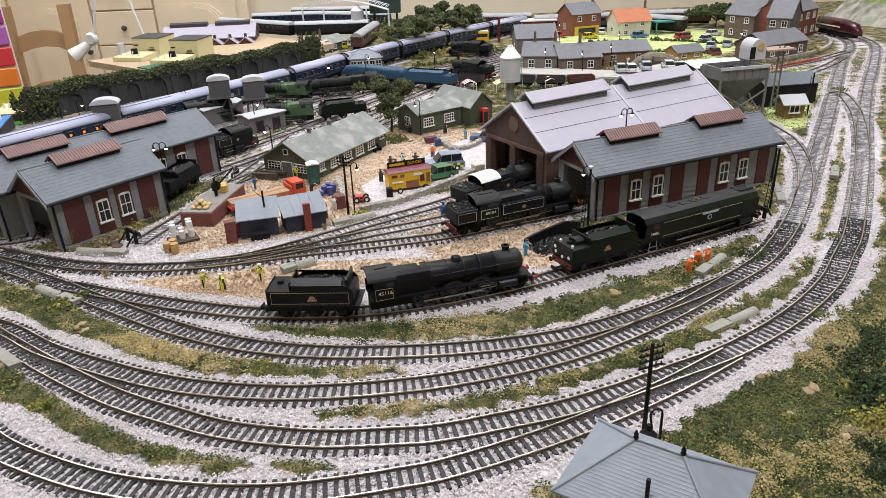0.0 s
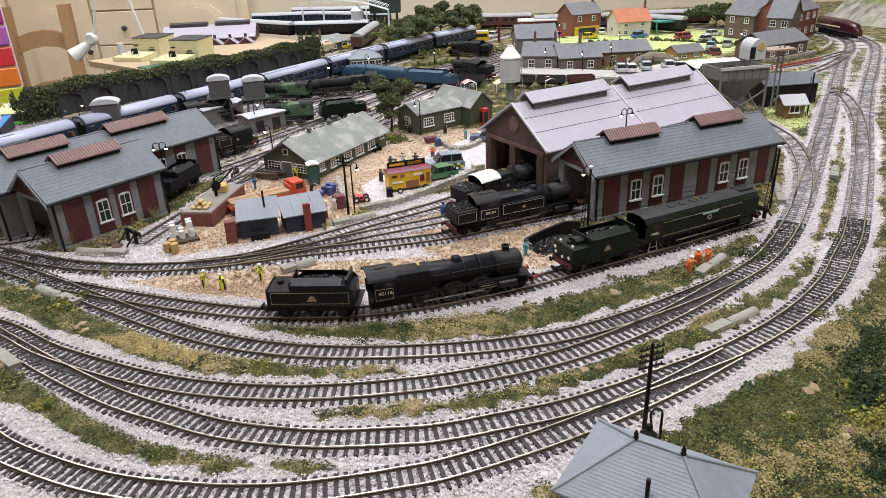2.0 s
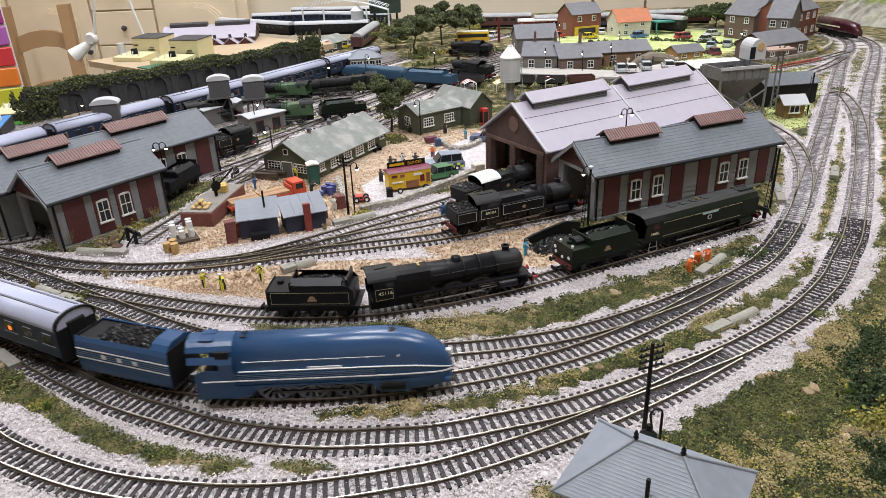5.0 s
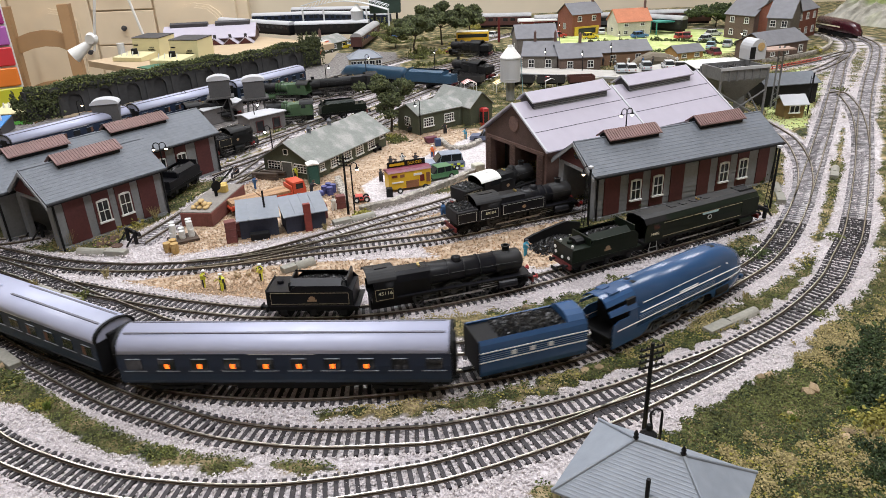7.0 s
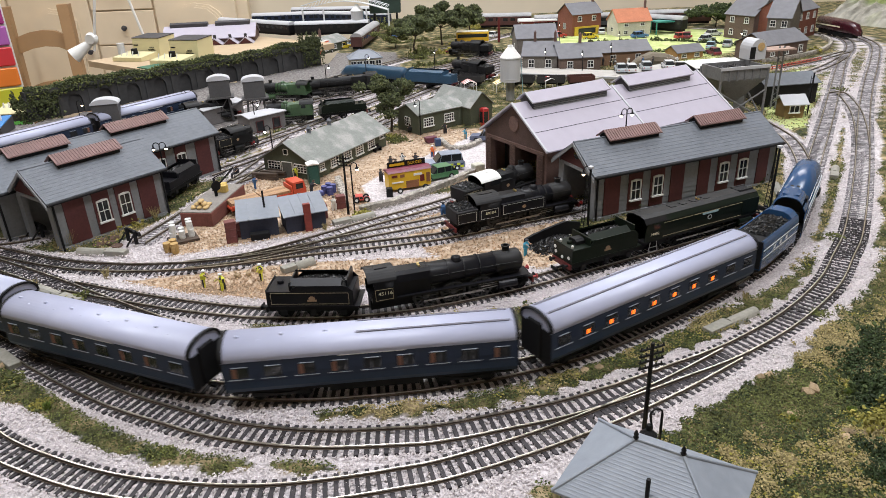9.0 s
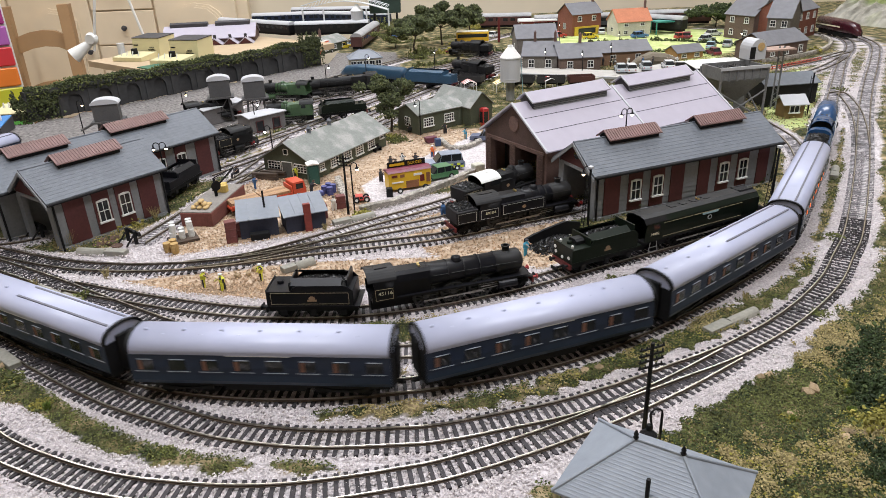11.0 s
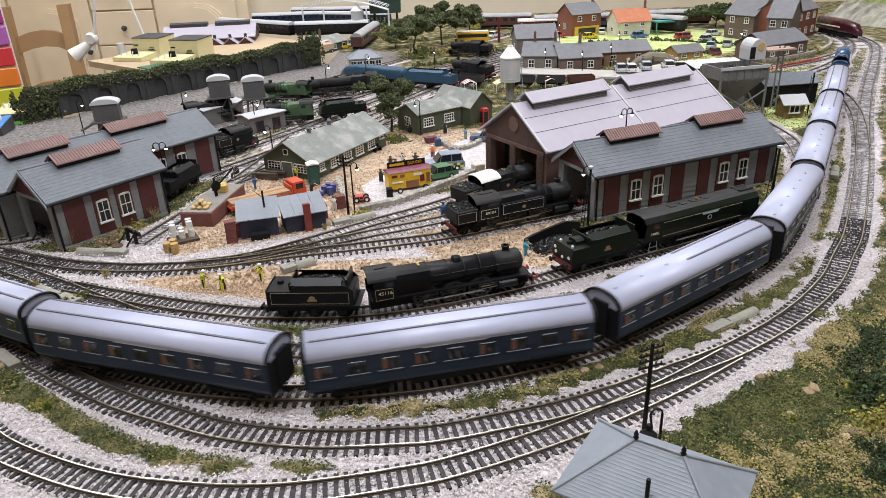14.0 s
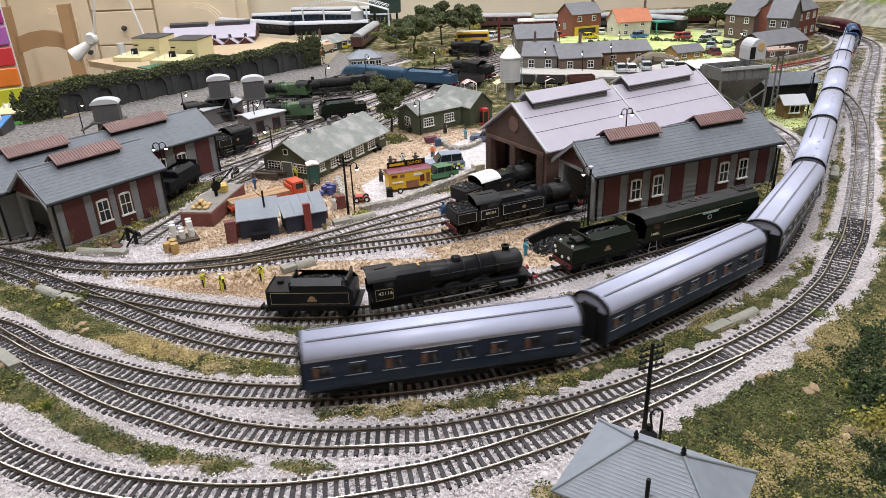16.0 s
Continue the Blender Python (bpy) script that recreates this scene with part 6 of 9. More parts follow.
SKIN = mat("figure_skin", (0.42, 0.27, 0.19), 0.7)
HAIR = mat("figure_hair", (0.05, 0.035, 0.025), 0.8)
HIVIS = mat("hi_vis_yellow", (0.62, 0.62, 0.05), 0.7)
ORANGE = mat("hi_vis_orange", (0.72, 0.16, 0.03), 0.7)
DENIM = mat("figure_blue", (0.05, 0.13, 0.30), 0.8)
DARKCL = mat("figure_dark", (0.03, 0.03, 0.035), 0.8)
CYAN = mat("figure_cyan", (0.05, 0.30, 0.45), 0.8)
TAN = mat("figure_tan", (0.35, 0.30, 0.22), 0.8)
FIGS = [((-0.2400, 0.6159), 20, HIVIS, DARKCL, WHITE, 0.001, "white helmet and yellow vest"), ((-0.2183, 0.6067), 160, HIVIS, DARKCL, WHITE, 0.001, "white helmet and yellow vest"), ((-0.1851, 0.6260), 200, HIVIS, DARKCL, WHITE, 0, "white helmet and yellow vest"),
        ((0.0870, 0.6599), -20, CYAN, CYAN, DARKCL, 0.001, "blue overalls shovelling coal"), ((0.2401, 0.6029), 30, ORANGE, ORANGE, WHITE, 0.002, "orange overalls and white helmet"), ((0.2543, 0.6196), -100, ORANGE, ORANGE, WHITE, 0, "orange overalls and white helmet"), ((0.2661, 0.6237), 190, ORANGE, ORANGE, WHITE, 0, "orange overalls and white helmet"),
        ((-0.2066, 0.9525), 250, HIVIS, DARKCL, WHITE, 0, "yellow vest beside a hut"), ((-0.1942, 0.9665), 100, HIVIS, TAN, HIVIS, 0, "yellow vest beside a hut"), ((-0.2583, 0.9145), 20, DENIM, DENIM, None, 0.001, "blue overalls beside timber stack"), ((-0.1745, 0.8836), 30, DARKCL, DARKCL, None, 0.003, "dark clothes bent over a drum"),
        ((-0.0827, 0.9219), 60, DARKCL, DARKCL, None, 0, "dark coat in the yard"), ((-0.0744, 0.9160), 200, TAN, DARKCL, WHITE, 0, "tan coat in the yard"), ((-0.0724, 0.9831), 90, DARKCL, DARKCL, None, 0, "dark coat in the yard"), ((-0.0642, 0.9684), 90, DARKCL, DARKCL, None, 0, "dark coat in the yard"), ((-0.0553, 0.9975), 90, WHITE, DARKCL, None, 0, "white shirt in the yard"), ((-0.0356, 0.9949), 90, DARKCL, DARKCL, None, 0, "dark coat in the yard"),
        ((-0.0100, 1.0323), 270, ORANGE, DENIM, WHITE, 0, "orange vest in the yard"), ((0.0120, 1.1713), 250, DARKCL, DARKCL, None, 0, "dark coat by a green hut"), ((0.0454, 1.1294), 200, CYAN, TAN, None, 0, "blue shirt by a low wall"), ((0.0023, 0.7812), 90, DENIM, DENIM, DARKCL, 0, "blue overalls beside the locomotive"), ((-0.1355, 0.8176), 100, WHITE, WHITE, None, 0, "white clothes beside the wall"), ((-0.3422, 1.2107), 40, WHITE, WHITE, None, 0, "white clothes by the rear tracks"), ((-0.1715, 1.5901), 0, WHITE, WHITE, None, 0.0, "white clothes by the rear locomotives"), ((-0.2921, 1.1841), 200, TAN, TAN, None, 0, "brown coat near the rear tracks")]
for p, tn, co, lg, ht, bd, lb in FIGS:
    tagged(figure(p, tn, co, lg, ht, 0.0, bd), "painted model figure in " + lb, "model figure", "model figures")
tagged(figure((-0.0968, 1.0953), 150, TAN, BLUED, None, 0, 0, True), "painted model figure seated on a bench", "model figure", "model figures")
tagged(figure((-0.2797, 0.9147), 200, DARKCL, DARKCL, None, 0.0187, 0, True), "painted model figure seated on loading bank edge", "model figure", "model figures")
tagged(figure((-0.0491, 1.1808), 100, DARKCL, DARKCL, None, 0, 0, True), "painted model figure seated by a tree", "model figure", "model figures")
for i in range(11):
    q = (0.2822, 1.7136)
    tagged(figure((q[0] + 0.030 * i + random.uniform(-0.006, 0.006), q[1] - 0.004 * i), 200 + 40 * i, (DARKCL, TAN, WHITE, DENIM)[i % 4], DARKCL, None, 0.014), "painted model figure waiting on the platform", "model figure", "model figures")

# coal stage wall behind the coal heap
cs = (0.0969, 0.6661)
coalstage = thing("coal_stage", pose(cs[0], cs[1], 0, 0, 0, 28), "black timber coal stage with coal heap", "coal stage")
part("back_wall", pr([(0, 0), (0.075, 0), (0.075, 0.012), (0.055, 0.018), (0.030, 0.015), (0.012, 0.012), (0, 0.009)], 0.016, 0.019), MATT, coalstage)
lumps("coal_heap", 700, 0.002, 0.058, -0.012, 0.016, -0.001, 0.0019, COAL, coalstage, 0.009, 21)

# ---- rear of the layout: arched wall, hedge, locomotives, trees, town ----
DKSTONE = mat("dark_arch_stone", (0.040, 0.040, 0.042), 0.85, vary=0.3, scale=120, bump=0.3)
W_A, W_B = (-0.822, 1.385), (-0.318, 1.955)


def arched_wall(p, q, h, bays):
    L = length(p, q)
    w = tagged(new("arched_wall"), "dark stone retaining wall with blind arches", "wall", kind="structure")
    w.matrix_basis = between(p, q)
    part("backing", bx(0, L, 0.003, 0.012, 0, h), DKSTONE, w)
    b = L / bays
    for i in range(bays):
        x0, x1 = i * b, (i + 1) * b
        a0, a1 = x0 + b * 0.26, x1 - b * 0.26
        c, r = (a0 + a1) / 2, (a1 - a0) / 2
        pts = [(x0, 0), (a0, 0), (a0, h * 0.42)] + [(c - r * math.cos(t), h * 0.42 + r * 1.1 * math.sin(t)) for t in [math.pi * k / 10 for k in range(1, 10)]] + [(a1, h * 0.42), (a1, 0), (x1, 0), (x1, h * 0.86), (x0, h * 0.86)]
        part("arch_bay", pr(pts, -0.003, 0.003), DKSTONE, w)
        part("pier", bx(x0 - 0.003, x0 + 0.003, -0.005, -0.003, 0, h * 0.84), DKSTONE, w)
    part("coping", bx(0, L, -0.006, 0.013, h * 0.86, h), DKSTONE, w)
    part("string_course", bx(0, L, -0.0045, -0.003, h * 0.80, h * 0.82), DKSTONE, w)
    return w


arched_wall(W_A, W_B, 0.060, 12)

LEAF = mat("olive_foliage", (0.105, 0.115, 0.034), 0.9, vary=0.4, scale=200, spread=0.6)
HEDGEM = mat("dry_ivy_green", (0.065, 0.078, 0.030), 0.9, vary=0.4, scale=200, spread=0.6)
LEAFY = mat("yellow_green_foliage", (0.25, 0.225, 0.05), 0.9, vary=0.4, scale=200, spread=0.4)
LEAFD = mat("dark_green_foliage", (0.046, 0.064, 0.019), 0.9, vary=0.4, scale=200, spread=0.5)
DEEPLEAF = mat("deep_green_foliage", (0.034, 0.054, 0.018), 0.9, vary=0.4, scale=200, spread=0.6)
BARK = mat("bark", (0.045, 0.033, 0.024), 0.9, vary=0.3)


def clumps(name, centers, size, material, parent=None, seed=0, flat=1.0):
    """Many small leaf clumps, each a ragged eight-sided crumb, in one mesh."""
    rng = np.random.default_rng(seed)
    C = np.asarray(centers, float)
    n = len(C)
    base = np.array([(1, 0, 0), (-1, 0, 0), (0, 1, 0), (0, -1, 0), (0, 0, 1), (0, 0, -1)], float)
    f = np.array([(0, 2, 4), (2, 1, 4), (1, 3, 4), (3, 0, 4), (2, 0, 5), (1, 2, 5), (3, 1, 5), (0, 3, 5)])
    V = base[None] * rng.uniform(0.4, 1.3, (n, 6, 1)) + rng.uniform(-0.45, 0.45, (n, 6, 3))
    V *= size * rng.uniform(0.5, 1.35, (n, 1, 1))
    V[:, :, 2] *= flat
    V += C[:, None, :]
    F = f[None] + 6 * np.arange(n)[:, None, None]
    return raw(name, V.reshape(-1, 3), F.reshape(-1, 3), material, parent)


def hedge(p, q, z, n, width, high, material, seed, label):
    rng = np.random.default_rng(seed)
    u = rng.random(n)
    bulge = 0.55 + 0.45 * np.sin(u * 31 + seed) * np.sin(u * 13)
    off = rng.normal(0, 1, n) * width * 0.4
    zz = z + rng.random(n) ** 1.2 * high * bulge - (np.abs(off) > width * 0.4) * rng.random(n) * high * 1.1
    nx, ny = -(q[1] - p[1]) / length(p, q), (q[0] - p[0]) / length(p, q)
    C = np.c_[p[0] + (q[0] - p[0]) * u + nx * off, p[1] + (q[1] - p[1]) * u + ny * off, zz]
    ob = clumps("hedge", C, 0.0023, material, None, seed)
    tagged(ob, label, "hedge", "hedges", "stuff")


hedge((-0.82, 1.39), (-0.33, 1.945), 0.060, 8500, 0.014, 0.015, HEDGEM, 3, "olive green creeping plants along the wall top")
hedge((-0.82, 1.39), (-0.33, 1.945), 0.060, 2000, 0.015, 0.015, LEAF, 4, "yellow green creeping plants along the wall top")
hedge((-0.36, 1.90), (-0.315, 1.96), 0.050, 2600, 0.018, 0.045, HEDGEM, 5, "bushy ivy at the end of the wall")
hedge((-0.84, 1.37), (-0.78, 1.43), 0.030, 2600, 0.020, 0.040, HEDGEM, 6, "bushy ivy at the end of the wall")


def tree(p, h, spread, seed, material=LEAF, label="olive green model tree with twisted dark trunk", n=2600, trunk=0.45, size=0.0026):
    rng = random.Random(seed)
    t = thing("tree", pose(p[0], p[1], 0), label, "tree", "trees")
    bm = bmesh.new()
    top = Vector((rng.uniform(-0.004, 0.004), rng.uniform(-0.004, 0.004), h * trunk))
    mid = Vector((rng.uniform(-0.004, 0.004), 0, h * trunk * 0.5))
    tube(bm, (0, 0, 0), mid, h * 0.026, h * 0.020, 7)
    tube(bm, mid, top, h * 0.020, h * 0.016, 7)
    ends = []
    for k in range(7):
        a = 2 * math.pi * k / 7 + rng.uniform(-0.3, 0.3)
        e = top + Vector((math.cos(a) * spread * rng.uniform(0.35, 0.75), math.sin(a) * spread * rng.uniform(0.35, 0.75), h * rng.uniform(0.08, 0.38)))
        tube(bm, top, e, h * 0.012, h * 0.006, 5)
        ends.append(e)
    ends.append(top + Vector((0, 0, h * 0.42)))
    part("trunk", bm, BARK, t)
    nr = np.random.default_rng(seed)
    C = []
    for e in ends:
        for _ in range(3):
            c = np.array(e) + nr.normal(0, 1, 3) * np.array((spread * 0.22, spread * 0.22, h * 0.07))
            k = n // (3 * len(ends))
            d = nr.normal(0, 1, (k, 3))
            d /= np.linalg.norm(d, axis=1)[:, None]
            C.append(c + d * np.array((spread * 0.26, spread * 0.26, h * 0.085)) * nr.uniform(0.55, 1.05, (k, 1)))
    clumps("crown", np.vstack(C), size, material, t, seed)
    return t


tree((-0.0826, 1.1976), 0.098, 0.050, 1, HEDGEM, n=4600, trunk=0.42, size=0.0021)
tree((-0.0575, 2.0391), 0.120, 0.062, 2, HEDGEM, "dark green model tree by the rear curve", 5200, 0.45, 0.0036)
tree((0.0223, 2.2461), 0.130, 0.070, 3, HEDGEM, "dark green model tree by the rear curve", 5200, 0.40, 0.0036)
tree((0.1247, 2.4946), 0.120, 0.070, 4, HEDGEM, "dark green model tree by the rear curve", 5200, 0.25, 0.004)
tree((-0.1232, 2.2250), 0.080, 0.060, 5, LEAF, "small olive model tree by the rear track", 1500, 0.3, 0.0035)
tree((0.9396, 2.3854), 0.110, 0.085, 6, LEAFD, "dark green model tree beside the houses", 2600, 0.2, 0.004)
tree((0.9852, 1.8186), 0.022, 0.018, 7, LEAFY, "small yellow green garden bush", 300, 0.2, 0.002)


def bush(p, r, h, material, seed, label, n=260, size=0.0018):
    rng = np.random.default_rng(seed)
    seats = rng.normal(0, 0.5, (7, 2))
    pick = rng.integers(0, 7, n)
    xy = seats[pick] + rng.normal(0, 0.28, (n, 2))
    tall = 0.35 + 0.65 * (pick % 4) / 3
    C = np.c_[p[0] + xy[:, 0] * r, p[1] + xy[:, 1] * r, np.abs(rng.normal(0, 0.45, n)) * h * tall * np.exp(-0.3 * (xy ** 2).sum(1))]
    tagged(clumps("bush", C, size, material, None, seed), label, "bush", "bushes")


for i, (p, r, h, mt) in enumerate((((-0.3916, 0.7829), 0.014, 0.012, LEAFY), ((-0.3773, 0.7905), 0.014, 0.011, LEAFY), ((-0.4041, 0.7719), 0.010, 0.009, LEAFY), ((-0.0678, 1.1322), 0.020, 0.012, LEAF), ((-0.0832, 1.1525), 0.014, 0.010, LEAFY), ((-0.3640, 0.5889), 0.020, 0.009, LEAF), ((-0.3606, 0.5931), 0.016, 0.008, LEAFY), ((-0.3485, 0.4586), 0.016, 0.008, LEAF), ((0.4162, 0.8529), 0.012, 0.018, LEAFD), ((0.2355, 0.7762), 0.006, 0.022, LEAFD), ((-0.0993, 0.7980), 0.010, 0.006, LEAFY), ((-0.0329, 2.0328), 0.05, 0.035, LEAF), ((0.0493, 2.0642), 0.04, 0.03, LEAFY), ((0.1599, 2.6476), 0.05, 0.04, LEAFY), ((-0.1917, 2.7659), 0.07, 0.05, LEAF), ((0.3014, 0.4007), 0.020, 0.018, LEAFD), ((0.3298, 0.4419), 0.018, 0.016, LEAFD), ((0.2877, 0.3642), 0.018, 0.018, LEAFY), ((0.3524, 0.4818), 0.018, 0.014, LEAFD), ((0.3184, 0.6406), 0.016, 0.007, LEAFD))):
    bush(p, r, h, mt, 40 + i, "clump of %s scrub on the layout" % ("yellow green" if mt is LEAFY else "dark green"), 320, 0.0016 if i < 11 or i > 14 else 0.004)
for i, (p, r, h) in enumerate((((0.3048, 0.4360), 0.013, 0.020), ((0.3214, 0.4425), 0.013, 0.024), ((0.3111, 0.4137), 0.013, 0.022), ((0.2990, 0.3980), 0.010, 0.018), ((0.3000, 0.3848), 0.010, 0.020), ((0.2700, 0.3331), 0.012, 0.018), ((0.2590, 0.3150), 0.012, 0.018), ((0.3400, 0.4640), 0.012, 0.018))):
    bush(p, r, h, DEEPLEAF, 80 + i, "dense dark green bush on the bank beside the board edge", 1500, 0.0010)
for i, p in enumerate(((0.2890, 0.3644), (0.2960, 0.3730))):
    bush(p, 0.008, 0.016, LEAFY, 95 + i, "yellow green bush on the bank beside the board edge", 700, 0.0011)
STRAW = mat("straw_grass", (0.33, 0.27, 0.125), 0.9, spread=0.4)


def tuft(p, h, n, seed, material=STRAW, label="tuft of dry straw coloured grass"):
    rng = random.Random(seed)
    bm = bmesh.new()
    for _ in range(n):
        a = rng.uniform(0, 6.28)
        k = rng.uniform(0.1, 0.5) * h
        tube(bm, (rng.uniform(-0.002, 0.002), rng.uniform(-0.002, 0.002), 0), (math.cos(a) * k, math.sin(a) * k, h * rng.uniform(0.6, 1)), 0.00025, 0.0001, 3)
    tagged(part("grass_tuft", bm, material, None, m=pose(p[0], p[1], 0)), label, "grass tuft", "grass tufts")


for i, (p, h) in enumerate((((-0.4275, 0.7277), 0.024), ((-0.3582, 0.8071), 0.020), ((-0.4152, 0.6261), 0.012), ((-0.3514, 0.6459), 0.013), ((0.2724, 0.5468), 0.008), ((-0.1384, 0.7513), 0.010), ((-0.4411, 0.7290), 0.012))):
    tuft(p, h, 45, i)

FRESH = mat("fresh_green_grass", (0.15, 0.21, 0.04), 0.9, spread=0.4)
for i, p in enumerate(((0.2323, 0.3747), (0.2757, 0.3799), (0.2858, 0.4017), (-0.2991, 0.4231))):
    tuft(p, 0.007, 150, 30 + i, FRESH, "tuft of fresh green grass")


def placed_engine(a, b, paint, label, tank=True):
    steam_engine("rear_locomotive", between(a, b, ZR), label, length(a, b), paint, "", side_tank=tank, lined=None, group="rear locomotives")


placed_engine((-0.1321, 1.5495), (-0.2873, 1.4956), SMOKEBLK, "black heavy steam locomotive on a rear road", False)
placed_engine((-0.2284, 1.2840), (-0.3241, 1.2737), BRGREEN, "light green steam locomotive on a rear road", False)
placed_engine((-0.2660, 1.4689), (-0.3752, 1.4893), BRGREEN, "green steam locomotive behind another on rear road", False)
placed_engine((-0.3582, 1.0611), (-0.3150, 1.1129), SMOKEBLK, "black tank locomotive beside the grey shed")
placed_engine((-0.4752, 1.2897), (-0.3939, 1.3482), SMOKEBLK, "black steam locomotive by the hoist cabins", False)
tender("locomotive_tender", between((-0.1377, 1.3184), (-0.2258, 1.2880), ZR), "dark green locomotive tender on a rear road", length((-0.1377, 1.3184), (-0.2258, 1.2880)), DKGREEN, 0.034, False, "", None, group="rear locomotives")
placed_engine((0.1284, 1.6145), (0.0392, 1.7068), SMOKEBLK, "black tank locomotive near the platform")
placed_engine((0.1563, 1.9582), (0.0401, 2.0188), SMOKEBLK, "black tank locomotive behind the platform")
tender("locomotive_tender", between((-0.3716, 0.8670), (-0.3528, 0.9488), ZR), "black locomotive tender standing beside the shed", 0.085, BLACK, 0.0335, False, "", None, group="rear locomotives")
# blue express tender and engine on the rear road
BLUEX = mat("express_blue", (0.020, 0.065, 0.120), 0.4, vary=0.15)
bt_a, bt_b = (-0.0676, 1.5878), (0.0416, 1.5272)
tender("locomotive_tender", between(bt_b, bt_a, ZR), "blue high-sided locomotive tender on a rear road", length(bt_a, bt_b), BLUEX, 0.040, False, "", None, group="rear locomotives")
be_a, be_b = (-0.1794, 1.6802), (-0.0732, 1.6022)
be = thing("streamlined_locomotive", between(be_b, be_a, ZR), "blue streamlined locomotive standing on a rear road", "locomotive", "rear locomotives")
bl = length(be_a, be_b) + 0.06
be.scale = (1, 0.88, 0.80)
part("casing", loft([(0.0, oval(0.0165, 0.012, 0.047, 24, 3)), (bl * 0.7, oval(0.0165, 0.012, 0.047, 24, 3)), (bl * 0.9, oval(0.014, 0.012, 0.040, 24, 3)), (bl, oval(0.006, 0.010, 0.020, 24, 3))]), BLUEX, be, smooth=True)
part("frame", bx(0.004, bl * 0.9, -0.008, 0.008, 0.003, 0.013), MATT, be)
for x in (0.03, 0.057, 0.084):
    for y in (-0.0088, 0.0088):
        wheel(be, "driving_wheel", 0.0118, x, y)

# maroon streamliner on the far curve
mr_a, mr_b = (1.1697, 2.1582), (1.1868, 1.9763)
MRED = mat("crimson_loco", (0.045, 0.008, 0.014), 0.25)
ms = thing("streamlined_locomotive", between(mr_a, mr_b, ZR), "crimson streamlined locomotive with cream band on far curve", "locomotive", "rear locomotives")
ml = length(mr_a, mr_b)
part("casing", loft([(0.0, oval(0.0165, 0.012, 0.049, 24, 3)), (ml * 0.6, oval(0.0165, 0.012, 0.049, 24, 3)), (ml * 0.88, oval(0.014, 0.012, 0.042, 24, 3)), (ml, oval(0.007, 0.010, 0.024, 24, 3))]), MRED, ms, smooth=True)
for y in (-0.0166, 0.0166):
    part("band", bx(0.0, ml * 0.62, y - 0.0004, y + 0.0004, 0.027, 0.0305), CREAMTXT, ms)
part("frame", bx(0.004, ml * 0.9, -0.008, 0.008, 0.003, 0.013), MATT, ms)
for x in (0.06, 0.087, 0.114):
    for y in (-0.0088, 0.0088):
        wheel(ms, "driving_wheel", 0.0118, x, y)

# brown coach beside the signal box, grey station coaches behind
def plain_coach(a, b, paint, roofm, label, high=0.0):
    L = length(a, b)
    c = thing("parked_coach", between(a, b, ZR + high), label, "railway coach", "parked coaches")
    body = part("body", bx(0, L, -0.0175, 0.0175, 0.010, 0.0385), paint, c)
    part("roof", pr([(0.0178 * math.cos(t), 0.0385 + 0.0115 * math.sin(t)) for t in [math.pi * k / 10 for k in range(11)]], 0, L, "x"), roofm, c)
    part("underframe", bx(0.004, L - 0.004, -0.013, 0.013, 0.002, 0.010), MATT, c)
    n = max(3, int(L / 0.026))
    for i in range(n):
        x = L * (i + 0.5) / n
        for y in (-0.0177, 0.0177):
            part("window", bx(x - 0.008, x + 0.008, y - 0.0003, y + 0.0003, 0.024, 0.034), GLASS, body)


BROWN = mat("coach_maroon_brown", (0.085, 0.032, 0.028), 0.5)
GREYR = mat("grey_coach_roof", (0.33, 0.33, 0.34), 0.6)
plain_coach((-0.2386, 2.1737), (-0.2055, 2.5057), BROWN, GREYR, "brown passenger coach parked near the signal box")
plain_coach((0.1679, 2.6105), (0.3497, 2.5838), BROWN, GREYR, "maroon passenger coach on the far line")
plain_coach((0.3465, 2.4863), (0.6503, 2.4827), mat("dark_grey_coach", (0.05, 0.055, 0.065), 0.5), GREYR, "dark grey passenger coach on the far line")
plain_coach((0.6606, 2.4468), (0.7988, 2.2813), SMOKEBLK, GREYR, "black passenger coach on the far line")
plain_coach((0.7168, 2.5101), (0.9534, 2.4791), BROWN, GREYR, "maroon passenger coach on the far line")
for a, b, pm in (((-0.8407, 2.8711), (-0.5095, 2.5987), SMOKEBLK), ((-0.4987, 2.5953), (-0.2309, 2.5752), SMOKEBLK), ((-0.7447, 2.9911), (-0.4854, 2.9819), COACHBLUE), ((-0.4854, 2.9819), (-0.1736, 2.8342), COACHBLUE), ((-0.6188, 3.2023), (-0.2619, 3.1154), SMOKEBLK)):
    plain_coach(a, b, pm, TRIM, "dark passenger coach in the far station")


